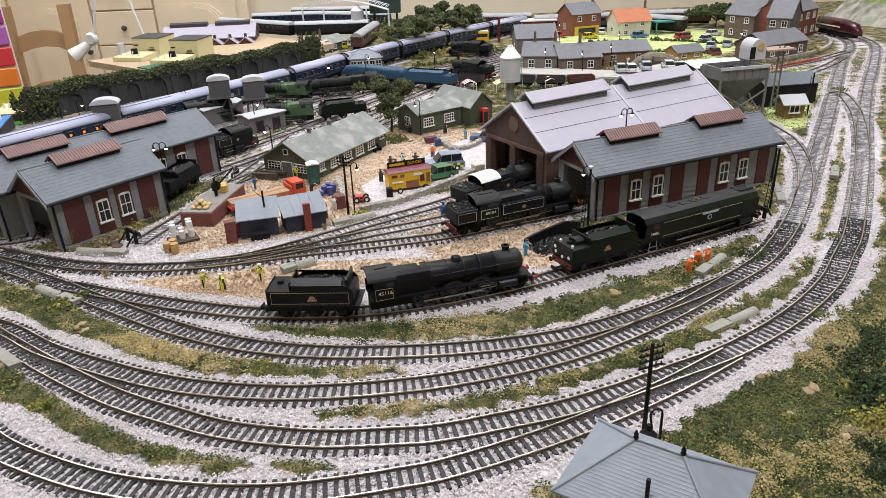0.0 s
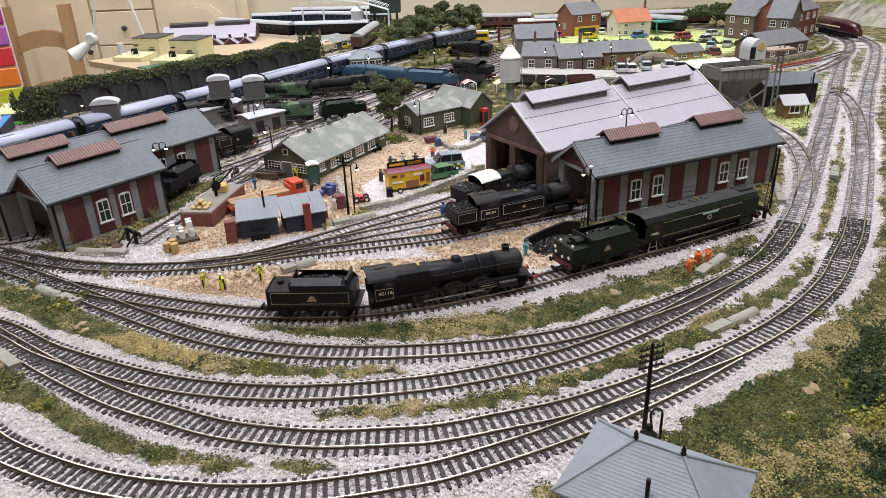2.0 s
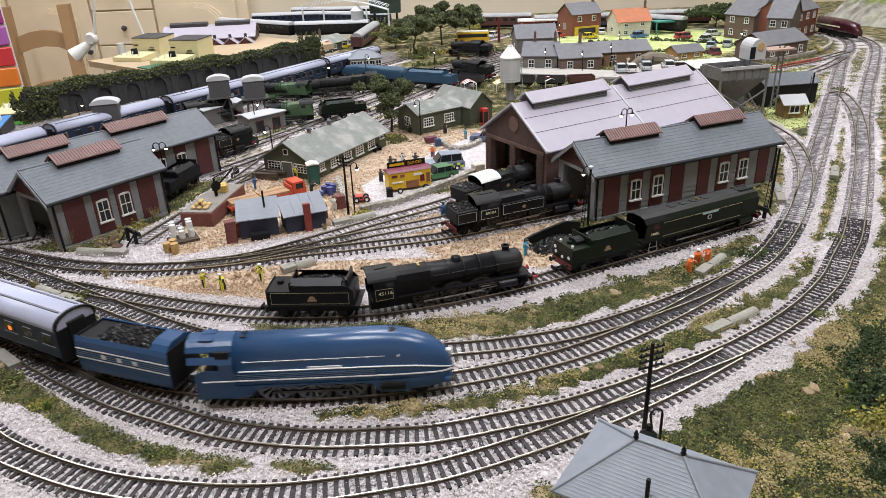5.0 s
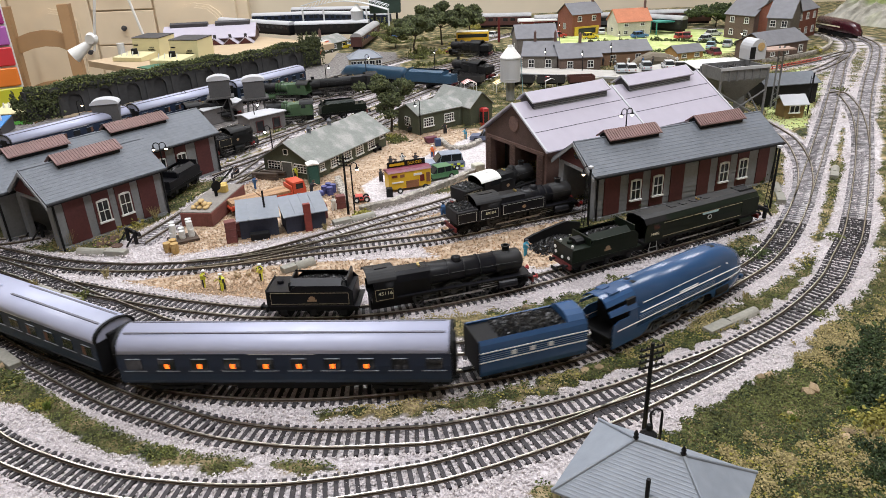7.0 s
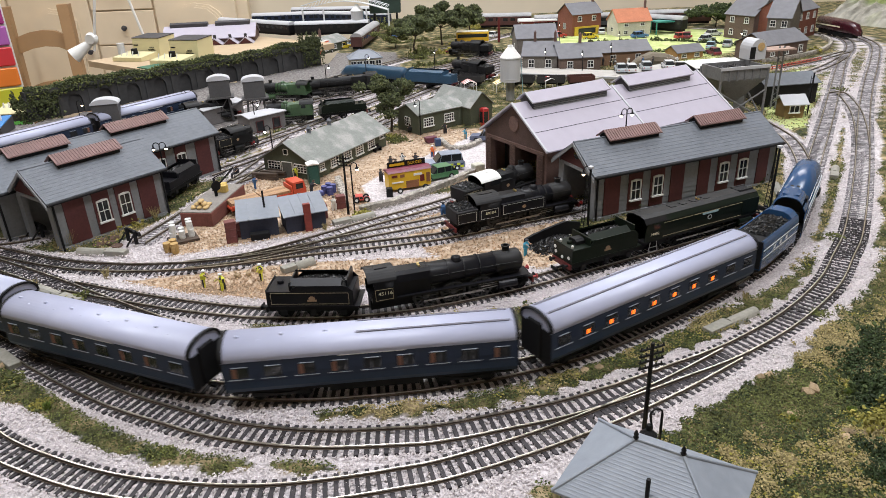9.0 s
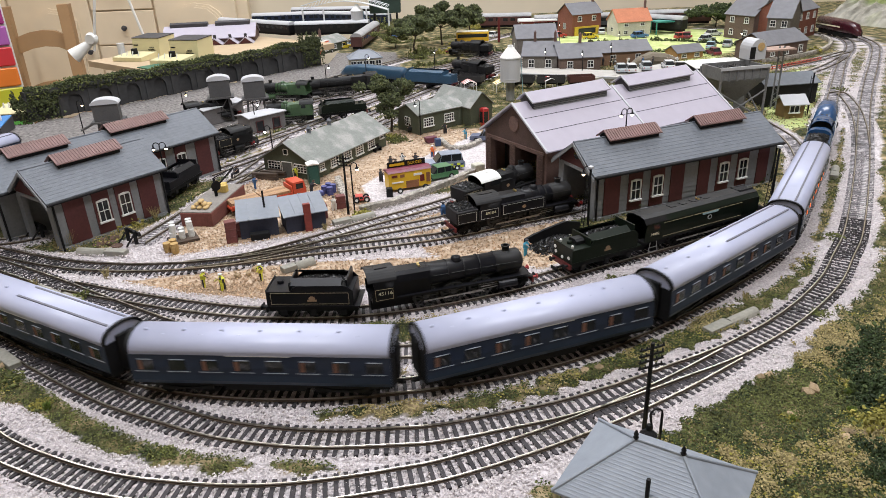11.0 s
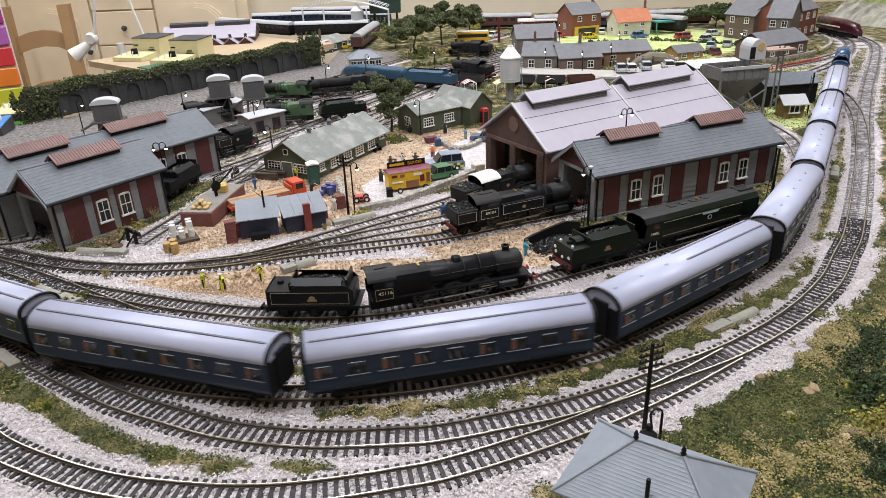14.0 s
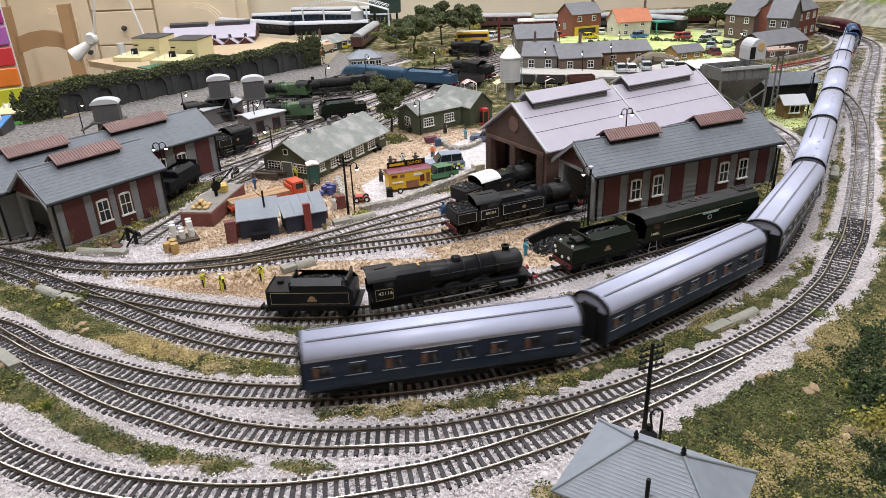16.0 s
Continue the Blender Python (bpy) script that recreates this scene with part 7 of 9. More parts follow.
# water tower, grey cabins on stilts, coaling tower
def water_tower(p, h, r, label):
    t = thing("water_tower", pose(p[0], p[1], 0), label, "water tower", "water towers")
    part("column", lathe(bmesh.new(), [(r * 0.42, 0), (r * 0.42, h * 0.40)], 14), mat("grey_column", (0.20, 0.205, 0.20), 0.7), t)
    part("tank", lathe(bmesh.new(), [(r, h * 0.36), (r, h * 0.40), (r * 1.02, h * 0.41), (r, h * 0.42), (r, h * 0.76), (r * 1.05, h * 0.77), (r * 1.05, h * 0.79)], 24), TRIM, t)
    part("roof", lathe(bmesh.new(), [(r * 1.05, h * 0.79), (r * 0.28, h * 0.97), (r * 0.26, h), (0.0005, h)], 24), WHITE, t)
    lad = bmesh.new()
    for y in (-0.003, 0.003):
        tube(lad, (r * 1.3, y, 0), (r * 1.02, y, h * 0.8), 0.0005, n=4)
    for k in range(12):
        z = h * 0.8 * k / 12
        tube(lad, (r * 1.3 - 0.28 * r * k / 12, -0.003, z), (r * 1.3 - 0.28 * r * k / 12, 0.003, z), 0.0004, n=4)
    part("ladder", lad, mat("pale_blue_ladder", (0.25, 0.42, 0.46), 0.6), t)
    return t


water_tower((0.1501, 1.4098), 0.110, 0.0205, "white cylindrical water tower with conical roof")
water_tower((-0.2728, 2.5883), 0.105, 0.022, "white cylindrical water tower by the station")


def stilt_cabin(p, turn, label, w=0.040, base=0.045, h=0.032):
    t = thing("stilt_cabin", pose(p[0], p[1], 0, 0, 0, turn), label, "hoist cabin", "stilt cabins")
    gm = mat("dark_grey_cabin", (0.075, 0.073, 0.075), 0.7, vary=0.2)
    for x in (-w * 0.36, w * 0.36):
        for y in (-w * 0.25, w * 0.25):
            part("leg", tb((x * 1.2, y * 1.2, 0), (x, y, base), 0.0022, n=6), gm, t)
    part("platform", bx(-w * 0.62, w * 0.62, -w * 0.42, w * 0.42, base, base + 0.003), gm, t)
    part("cabin", bx(-w * 0.48, w * 0.48, -w * 0.30, w * 0.30, base + 0.003, base + 0.003 + h), gm, t)
    arc = [(w * 0.54 * math.cos(a), base + 0.002 + h + 0.009 * math.sin(a)) for a in [math.pi * k / 10 for k in range(11)]]
    part("roof", pr(arc, -w * 0.34, w * 0.34), TRIM, t, "pale curved roof")
    for sg in (-1, 1):
        part("brace", tb((sg * w * 0.4, -w * 0.26, 0.004), (-sg * w * 0.3, -w * 0.26, base), 0.001, n=5), gm, t)
    part("chute", tb((-w * 0.5, 0, base), (-w * 1.1, 0, base - 0.012), 0.002, n=6), gm, t)
    return t


stilt_cabin((-0.4145, 1.3312), 15, "grey hoist cabin on stilts with curved pale roof")
stilt_cabin((-0.3437, 1.3105), 15, "grey hoist cabin on stilts with curved pale roof")
stilt_cabin((-0.5790, 1.2086), 15, "grey hoist cabin with curved pale roof behind shed", 0.044, 0.036, 0.030)
gabled("grey_store_shed", between((-0.3338, 1.2095), (-0.2833, 1.2618)), 0.075, 0.040, 0.030, 0.004, mat("grey_store_wall", (0.16, 0.15, 0.15), 0.8), TRIM, "grey flat-roofed store with maroon doors", "shed",
       [(0.02, 0.004, 0.014, 0.018, (0, 0)), (0.055, 0.004, 0.014, 0.018, (0, 0))], [], None, [], 0.003, "", MAROON)
gabled("grey_store_shed", between((-0.4376, 1.2866), (-0.3827, 1.3678)), 0.095, 0.040, 0.030, 0.004, MATS["grey_store_wall"], TRIM, "long grey flat-roofed store beside the rear road", "shed", [], [], None, [], 0.003)

IRON = mat("grey_iron", (0.15, 0.15, 0.152), 0.6, vary=0.35)
ct = (0.5149, 1.2018)
tower = thing("coaling_tower", pose(ct[0], ct[1], 0, 0, 0, 12), "grey steel coal hopper on braced legs", "coal hopper")
wq = 0.044
for sx, sy in ((-1, -1), (1, -1), (1, 1), (-1, 1)):
    part("leg", tb((sx * wq, sy * wq * 0.7, 0), (sx * wq, sy * wq * 0.7, 0.088), 0.0022, n=6), IRON, tower)
for sx, sy, tx, ty in ((-1, -1, 1, -1), (1, -1, -1, -1), (1, -1, 1, 1), (-1, -1, -1, 1)):
    part("brace", tb((sx * wq, sy * wq * 0.7, 0.002), (tx * wq, ty * wq * 0.7, 0.052), 0.0016, n=6), IRON, tower)
hop = bmesh.new()
b0 = [hop.verts.new((sx * 0.008, sy * 0.006, 0.030)) for sx, sy in ((-1, -1), (1, -1), (1, 1), (-1, 1))]
b1 = [hop.verts.new((sx * wq, sy * wq * 0.7, 0.072)) for sx, sy in ((-1, -1), (1, -1), (1, 1), (-1, 1))]
b2 = [hop.verts.new((sx * wq, sy * wq * 0.7, 0.092)) for sx, sy in ((-1, -1), (1, -1), (1, 1), (-1, 1))]
b3 = [hop.verts.new((sx * wq * 0.94, sy * wq * 0.65, 0.092)) for sx, sy in ((-1, -1), (1, -1), (1, 1), (-1, 1))]
b4 = [hop.verts.new((sx * wq * 0.94, sy * wq * 0.65, 0.080)) for sx, sy in ((-1, -1), (1, -1), (1, 1), (-1, 1))]
hop.faces.new(b0[::-1])
hop.faces.new(b4)
for u, v in ((b0, b1), (b1, b2), (b2, b3), (b3, b4)):
    for k in range(4):
        hop.faces.new((u[k], u[(k + 1) % 4], v[(k + 1) % 4], v[k]))
part("hopper", hop, IRON, tower)
part("rim", bx(-wq - 0.002, wq + 0.002, -wq * 0.7 - 0.002, -wq * 0.7, 0.089, 0.094), TRIM, tower)
for k in range(7):
    part("stiffener", bx(-wq + wq * 2 * k / 6 - 0.001, -wq + wq * 2 * k / 6 + 0.001, -wq * 0.7 - 0.0018, -wq * 0.7, 0.070, 0.092), IRON, tower)
lumps("coal", 300, -wq * 0.9, wq * 0.9, -wq * 0.6, wq * 0.6, 0.081, 0.003, COAL, tower, 0.006, 9)
# hoist house with a round top on posts beside the hopper
hp = (0.5913, 1.2455)
hoist = thing("hoist_house", pose(hp[0], hp[1], 0, 0, 0, 12), "white round-topped hoist house on a lattice post", "hoist")
for lx in (0.021, 0.031):
    part("lattice_post", bx(lx - 0.001, lx + 0.001, -0.001, 0.001, 0, 0.112), IRON, hoist)
for k in range(14):
    part("lattice_bar", tb((0.021 if k % 2 else 0.031, 0, 0.008 * k), (0.031 if k % 2 else 0.021, 0, 0.008 * k + 0.008), 0.0005, n=4), IRON, hoist)
part("house", pr([(-0.045, 0.094), (-0.015, 0.094)] + [(-0.030 + 0.015 * math.cos(a), 0.112 + 0.017 * math.sin(a)) for a in [math.pi * k / 10 for k in range(11)]], -0.012, 0.020), TRIM, hoist)
part("opening", bx(-0.046, -0.036, -0.0126, -0.0118, 0.096, 0.116), MATT, hoist)
part("clock_disc", lathe(bmesh.new(), [(0.007, -0.0006), (0.007, 0.0006)], 16, Matrix.Translation((-0.026, -0.0124, 0.116)) @ Matrix.Rotation(math.pi / 2, 4, "X")), mat("ochre_disc", (0.50, 0.33, 0.14), 0.6), hoist)
part("deck", bx(-0.012, 0.045, -0.014, 0.020, 0.106, 0.109), mat("brick_red_deck", (0.36, 0.25, 0.20), 0.8), hoist)
part("support", bx(-0.044, -0.040, -0.010, 0.018, 0.0, 0.094), IRON, hoist)
# small yellow hut and dark wagon beside the line, cream bank store
yh = (0.6008, 1.1748)
gabled("small_timber_hut", pose(yh[0], yh[1], 0, 0, 0, 2), 0.034, 0.030, 0.028, 0.010, mat("ochre_boards", (0.21, 0.13, 0.05), 0.7, vary=0.25), TRIM, "ochre timber platelayers hut with pale roof", "hut", [(0.017, 0.011, 0.016, 0.012, (1, 0))], [], None, [], 0.006)
dw = (0.6055, 1.2661)
gabled("dark_timber_store", pose(dw[0], dw[1], 0, 0, 0, 8), 0.105, 0.060, 0.040, 0.014, SMOKEBLK, SLATE, "black boarded store with slate roof", "shed", [], [], None, [], 0.004)
ws = (0.5271, 1.4093)
gabled("white_roofed_store", pose(ws[0], ws[1], 0, 0, 0, 12), 0.11, 0.08, 0.050, 0.006, SMOKEBLK, WHITE, "dark store with flat white roof", "shed", [], [], None, [], 0.004)
# signal ladders
for p, h in (((0.3919, 0.7625), 0.075), ((0.1675, 0.7296), 0.070), ((0.6504, 1.1914), 0.075)):
    s = thing("signal_post", pose(p[0], p[1], 0, 0, 0, 30), "dark signal post with a ladder and pale cap", "signal", "signals")
    part("post", tb((0, 0, 0), (0, 0, h), 0.0013, n=8), MATT, s)
    lad = bmesh.new()
    for y in (-0.0022, 0.0022):
        tube(lad, (-0.009, y, 0), (-0.003, y, h * 0.93), 0.0005, n=4)
    for k in range(16):
        f = k / 16
        tube(lad, (-0.009 + 0.006 * f, -0.0022, h * 0.93 * f), (-0.009 + 0.006 * f, 0.0022, h * 0.93 * f), 0.0004, n=4)
    part("ladder", lad, MATT, s)
    part("cap", bx(-0.0025, 0.0025, -0.0025, 0.0025, h, h + 0.003, 0.0005), TRIM, s)

# town: houses, station, shops
REDB = mat("red_brick_house", (0.21, 0.075, 0.05), 0.85, vary=0.25, scale=200)
BRNB = mat("brown_brick_house", (0.125, 0.085, 0.068), 0.85, vary=0.3, scale=200)
GREYST = mat("grey_stone_house", (0.15, 0.135, 0.12), 0.85, vary=0.3, scale=200)
TERRA = mat("terracotta_roof", (0.46, 0.17, 0.09), 0.8, vary=0.2)
CREAMR = mat("cream_render", (0.58, 0.55, 0.48), 0.8)
GREYSL = mat("grey_slate", (0.15, 0.15, 0.165), 0.7, vary=0.2, scale=80)


def house(a, b, W, h, r, wm, rm, label, storeys=1, ch=(0.15, 0.85), shop=None):
    L = length(a, b)
    wins = []
    n = max(2, int(L / 0.045))
    for st in range(storeys):
        for i in range(n):
            wins.append((L * (i + 0.5) / n, h * (st + 0.35) / storeys, 0.013, h / storeys * 0.42, (1, 1)))
    s = gabled("house", between(a, b), L, W, h, r, wm, rm, label, "house", wins, [(W * 0.5, h * 0.3, 0.014, h * 0.25, (1, 1))], None, [(L * c, 0.022) for c in ch], 0.004, "houses")
    if shop:
        part("shop_front", bx(L * 0.08, L * 0.92, -0.004, 0.0, 0.001, h * 0.42), shop, s)
        part("shop_window", bx(L * 0.2, L * 0.8, -0.0045, -0.004, 0.006, h * 0.34), GLASS, s)
    return s


YSHOP = mat("yellow_shop_front", (0.62, 0.42, 0.04), 0.6)
house((0.4471, 2.3202), (0.5483, 2.3606), 0.09, 0.068, 0.030, REDB, GREYSL, "red brick shop with yellow front and slate roof", 2, (0.95,), YSHOP)
house((0.5809, 2.2653), (0.6916, 2.2866), 0.08, 0.046, 0.034, CREAMR, TERRA, "cream rendered inn with terracotta tiled roof", 2, (0.96,))
house((0.8836, 2.1727), (0.9316, 2.0822), 0.10, 0.070, 0.040, BRNB, GREYSL, "brown brick villa with slate roof and chimneys", 2, (0.3, 0.8))
house((0.9717, 2.2265), (0.9904, 2.1401), 0.09, 0.055, 0.035, BRNB, GREYSL, "brown brick cottage with slate roof", 2, (0.5,))
house((0.9274, 1.9897), (0.9745, 1.9543), 0.13, 0.075, 0.045, GREYST, GREYSL, "grey stone house with steep slate roof", 2, (0.9,))
house((1.0074, 2.0241), (1.1462, 2.1444), 0.10, 0.080, 0.035, REDB, GREYSL, "red brick gabled house at the far curve", 2, (0.5,))
house((0.8048, 1.7122), (0.9412, 1.7832), 0.09, 0.042, 0.024, BRNB, GREYSL, "long brown cottage with slate roof by fence", 1, ())
house((0.4124, 1.7560), (0.5407, 1.7676), 0.09, 0.034, 0.020, mat("tan_store_brick", (0.20, 0.12, 0.075), 0.85), GREYSL, "tan brick goods store with grey roof", 1, ())
house((0.2119, 1.7061), (0.2918, 1.6882), 0.10, 0.042, 0.026, GREYST, GREYSL, "grey stone station building with slate roof", 1, (0.3, 0.9))
house((0.2959, 1.6722), (0.3954, 1.6802), 0.09, 0.038, 0.026, BRNB, GREYSL, "brown brick station building with slate roof", 1, (0.6,))
house((0.2301, 1.9857), (0.3418, 1.9875), 0.11, 0.045, 0.030, GREYST, GREYSL, "grey stone goods shed with slate roof", 1, ())
house((0.6174, 1.7925), (0.6921, 1.8190), 0.05, 0.020, 0.014, mat("orange_timber", (0.34, 0.19, 0.08), 0.8), GREYSL, "small orange timber pavilion with grey roof", 1, ())
house((-0.3598, 2.0952), (-0.2784, 2.2678), 0.07, 0.026, 0.018, GREENW, GREENROOF, "green timber halt building with green roof", 1, (0.5,))
# petrol station canopy and red totem, green shelter
fs = thing("filling_station", between((0.2883, 2.4428), (0.3979, 2.4385)), "filling station with white and red canopy", "filling station")
part("canopy", bx(0, 0.13, 0, 0.07, 0.034, 0.042), WHITE, fs)
part("fascia", bx(-0.001, 0.131, -0.001, 0.0, 0.034, 0.038), RED, fs)
part("shop", bx(0.02, 0.11, 0.035, 0.065, 0, 0.034), REDB, fs)
part("shop_window", bx(0.03, 0.10, 0.034, 0.0352, 0.006, 0.026), mat("lit_window", (1.0, 0.8, 0.5), 0.4, glow=1.2), fs)
for x in (0.01, 0.12):
    part("column", bx(x - 0.002, x + 0.002, 0.004, 0.008, 0, 0.034), WHITE, fs)
simple("totem_sign", (0.2038, 2.2578), 0, bx(-0.004, 0.004, -0.002, 0.002, 0, 0.075, 0.0006), RED, "tall red totem sign on the green", "sign")
sh = thing("green_shelter", between((0.7082, 2.2814), (0.7741, 2.2891)), "teal open shelter beside the inn", "shelter")
part("roof", bx(0, 0.09, 0, 0.05, 0.036, 0.040), mat("teal_roof", (0.05, 0.28, 0.25), 0.5), sh)
for x in (0.003, 0.087):
    for y in (0.003, 0.047):
        part("post", bx(x - 0.0015, x + 0.0015, y - 0.0015, y + 0.0015, 0, 0.036), MATS["teal_roof"], sh)
# platforms and roads
PLAT = mat("platform_grey", (0.42, 0.40, 0.37), 0.9, vary=0.15)
pf = tagged(new("station_platform"), "pale grey station platform", "platform", kind="structure")
pf.matrix_basis = between((0.1771, 1.6397), (0.4546, 1.5138))
part("slab", bx(-0.02, 0.36, 0.0, 0.085, 0, 0.013), PLAT, pf)
part("edge", bx(-0.02, 0.36, -0.003, 0.0, 0.010, 0.0145), TRIM, pf)
pf2 = tagged(new("goods_platform"), "pale loading platform beside the shed", "platform", kind="structure")
pf2.matrix_basis = between((0.3479, 1.5359), (0.5536, 1.6295))
part("slab", bx(0.0, 0.24, 0.0, 0.05, 0, 0.014), PLAT, pf2)
BOULD = mat("brown_boulder", (0.16, 0.135, 0.10), 0.9, vary=0.3, bump=0.3)
bd = (0.5424, 1.7254)
simple("hay_mound", bd, 0, loft([(-0.065, oval(0.004, 0, 0.008, 12, 2.2)), (-0.045, oval(0.018, 0, 0.024, 12, 2.2)), (-0.015, oval(0.026, 0, 0.036, 12, 2.2)), (0.02, oval(0.026, 0, 0.032, 12, 2.2)), (0.05, oval(0.020, 0, 0.020, 12, 2.2)), (0.065, oval(0.004, 0, 0.007, 12, 2.2))]), BOULD, "brown sheeted mound beside the platform", "mound")
# town traffic
cols = [("white", (0.62, 0.63, 0.64)), ("red", (0.42, 0.04, 0.04)), ("blue", (0.06, 0.16, 0.36)), ("silver", (0.40, 0.44, 0.47)), ("maroon", (0.16, 0.03, 0.05)), ("yellow", (0.60, 0.45, 0.03)), ("pale blue", (0.30, 0.42, 0.52)), ("dark green", (0.04, 0.10, 0.05))]
for i, (p, k, tn) in enumerate((((0.5474, 2.3317), 0, 80), ((0.4654, 2.2463), 5, 10), ((0.6175, 2.2271), 2, 10), ((0.7655, 2.1566), 4, 70), ((0.8412, 2.1990), 0, 20), ((0.7579, 1.9497), 6, 60), ((0.7342, 2.1659), 1, 15), ((0.2490, 2.3110), 7, 20), ((0.1849, 2.3579), 0, 60), ((0.3758, 2.3002), 1, 15), ((0.7379, 1.8353), 4, 95), ((0.8116, 1.9670), 3, 60), ((-0.3110, 2.2402), 5, 30), ((-0.2826, 2.3067), 6, 20), ((0.4202, 1.5737), 3, 85), ((0.4421, 1.5690), 0, 85), ((0.4820, 1.5879), 3, 85), ((0.5346, 1.5905), 0, 85), ((-0.1535, 2.4602), 2, 40), ((0.7843, 2.0890), 3, 30))):
    nm, rgb = cols[k]
    motor_car(p, tn, mat("car_" + nm.replace(" ", "_"), rgb, 0.3, vary=0.05), nm + " model car parked in the town", 0.052, 0.021, 0.019, i % 3 == 0, z=0.014 if 13 < i < 18 else 0.0)
for p, q, mt, lb in (((0.0692, 2.2580), (0.1713, 2.2543), YBUS, "cream and yellow model bus in the town"), ((-0.3511, 2.0930), (-0.3230, 2.1962), LORRYRED, "red model bus by the halt")):
    L = length(p, q)
    b = thing("town_bus", between(p, q), lb, "bus", "town buses")
    part("body", bx(0, L, 0, 0.030, 0.004, 0.034, 0.002), mt, b)
    part("windows", bx(0.004, L - 0.004, -0.0004, 0.0, 0.018, 0.028), GLASS, b)
    part("roof", bx(0.001, L - 0.001, 0.001, 0.029, 0.034, 0.0365, 0.001), CREAMR, b)
    wheels4(b, L, 0.028, 0.006)
# stalls
for i, (p, mt) in enumerate((((0.0602, 1.5007), BUFF), ((0.1274, 1.4816), YSHOP), ((0.2352, 1.4962), BUFF))):
    st = thing("striped_stall", pose(p[0], p[1], 0, 0, 0, 10), "striped market stall with coloured awning", "stall", "stalls")
    for k in range(6):
        part("awning_strip", pr([(0, 0.018), (0.014, 0.024), (0.028, 0.018), (0.028, 0.019), (0.014, 0.025), (0, 0.019)], 0.005 * k, 0.005 * k + 0.005), mt if k % 2 else WHITE, st)
    for x in (0.001, 0.027):
        for y in (0.001, 0.029):
            part("post", bx(x - 0.0005, x + 0.0005, y - 0.0005, y + 0.0005, 0, 0.019), WHITE, st)
# red lattice fence, garden wall
rf = thing("orange_fence", between((0.7547, 1.5989), (0.9434, 1.7120)), "low orange red barrier fence", "fence")
fl = length((0.7547, 1.5989), (0.9434, 1.7120))
for k in range(16):
    part("post", bx(fl * k / 15 - 0.001, fl * k / 15 + 0.001, -0.001, 0.001, 0, 0.010), BUFF, rf)
for z in (0.003, 0.008):
    part("rail", bx(0, fl, -0.0008, 0.0008, z, z + 0.0016), mat("orange_rail", (0.60, 0.14, 0.08), 0.7), rf)
stone_wall([(0.8023, 1.7128), (0.8862, 1.7434), (1.0139, 1.8401), (1.1012, 1.9627), (1.1338, 2.0711)], 0.012, "pale garden wall along the far curve")
# footbridge in the far station
fbm = mat("white_lattice", (0.66, 0.68, 0.70), 0.5)
fb = thing("footbridge", between((-0.4774, 2.6524), (-0.1585, 2.5526)), "white arched lattice footbridge over the station", "footbridge")
L = length((-0.4774, 2.6524), (-0.1585, 2.5526))
for k in range(24):
    a, c = k / 24, (k + 1) / 24
    za, zc = 0.085 + 0.030 * math.sin(math.pi * a), 0.085 + 0.030 * math.sin(math.pi * c)
    part("deck_panel", pr([(L * a, za), (L * c, zc), (L * c, zc + 0.002), (L * a, za + 0.002)], -0.012, 0.012), fbm, fb)
    for y in (-0.012, 0.012):
        part("lattice_bar", tb((L * a, y, za), (L * c, y, zc + 0.016), 0.0008, n=4), fbm, fb)
        part("handrail", tb((L * a, y, za + 0.016), (L * c, y, zc + 0.016), 0.0010, n=4), fbm, fb)
for x in (0.0, L * 0.25, L * 0.75, L):
    part("leg", tb((x, 0, 0), (x, 0, 0.090), 0.003, n=6), fbm, fb)
gt = thing("green_water_tank", pose((-0.1725, 2.6212)[0], (-0.1725, 2.6212)[1], 0), "dark green tank on a trestle", "water tank")
part("tank", bx(-0.055, 0.055, -0.03, 0.03, 0.070, 0.115, 0.002), mat("dark_green_tank", (0.025, 0.05, 0.04), 0.6), gt)
part("lid", bx(-0.058, 0.058, -0.032, 0.032, 0.115, 0.119), TRIM, gt)
for x in (-0.04, 0.04):
    part("leg", bx(x - 0.003, x + 0.003, -0.02, 0.02, 0, 0.070), MATT, gt)
# rocky hill at the far right
ROCK = mat("pale_rock", (0.33, 0.315, 0.27), 0.95, vary=0.5, scale=40, bump=0.5, second=(0.16, 0.19, 0.07))


def rocky(p, q, high, wide, label, seed):
    L = length(p, q)
    n, m_ = 60, 16
    V, F = [], []
    for i in range(n):
        u = i / (n - 1)
        for j in range(m_):
            v = j / (m_ - 1)
            k = noise.noise((u * 9 + seed, v * 4, seed)) + 0.5 * noise.noise((u * 25, v * 11 + seed, 2))
            V.append((u * L, v * wide, max(-0.002, high * math.sin(math.pi * min(1, v * 0.9)) ** 0.6 * (0.75 + 0.5 * k) * min(1, u * 6 + 0.3))))
    for i in range(n - 1):
        for j in range(m_ - 1):
            a = i * m_ + j
            F.append((a, a + m_, a + m_ + 1, a + 1))
    ob = raw("rocky_bank", np.array(V), np.array(F), ROCK)
    ob.matrix_basis = between(p, q)
    tagged(ob, label, "rock bank", kind="structure")


rocky((1.3051, 2.4574), (1.4315, 2.1908), 0.085, 0.35, "pale rocky bank with grass at the far corner", 3)

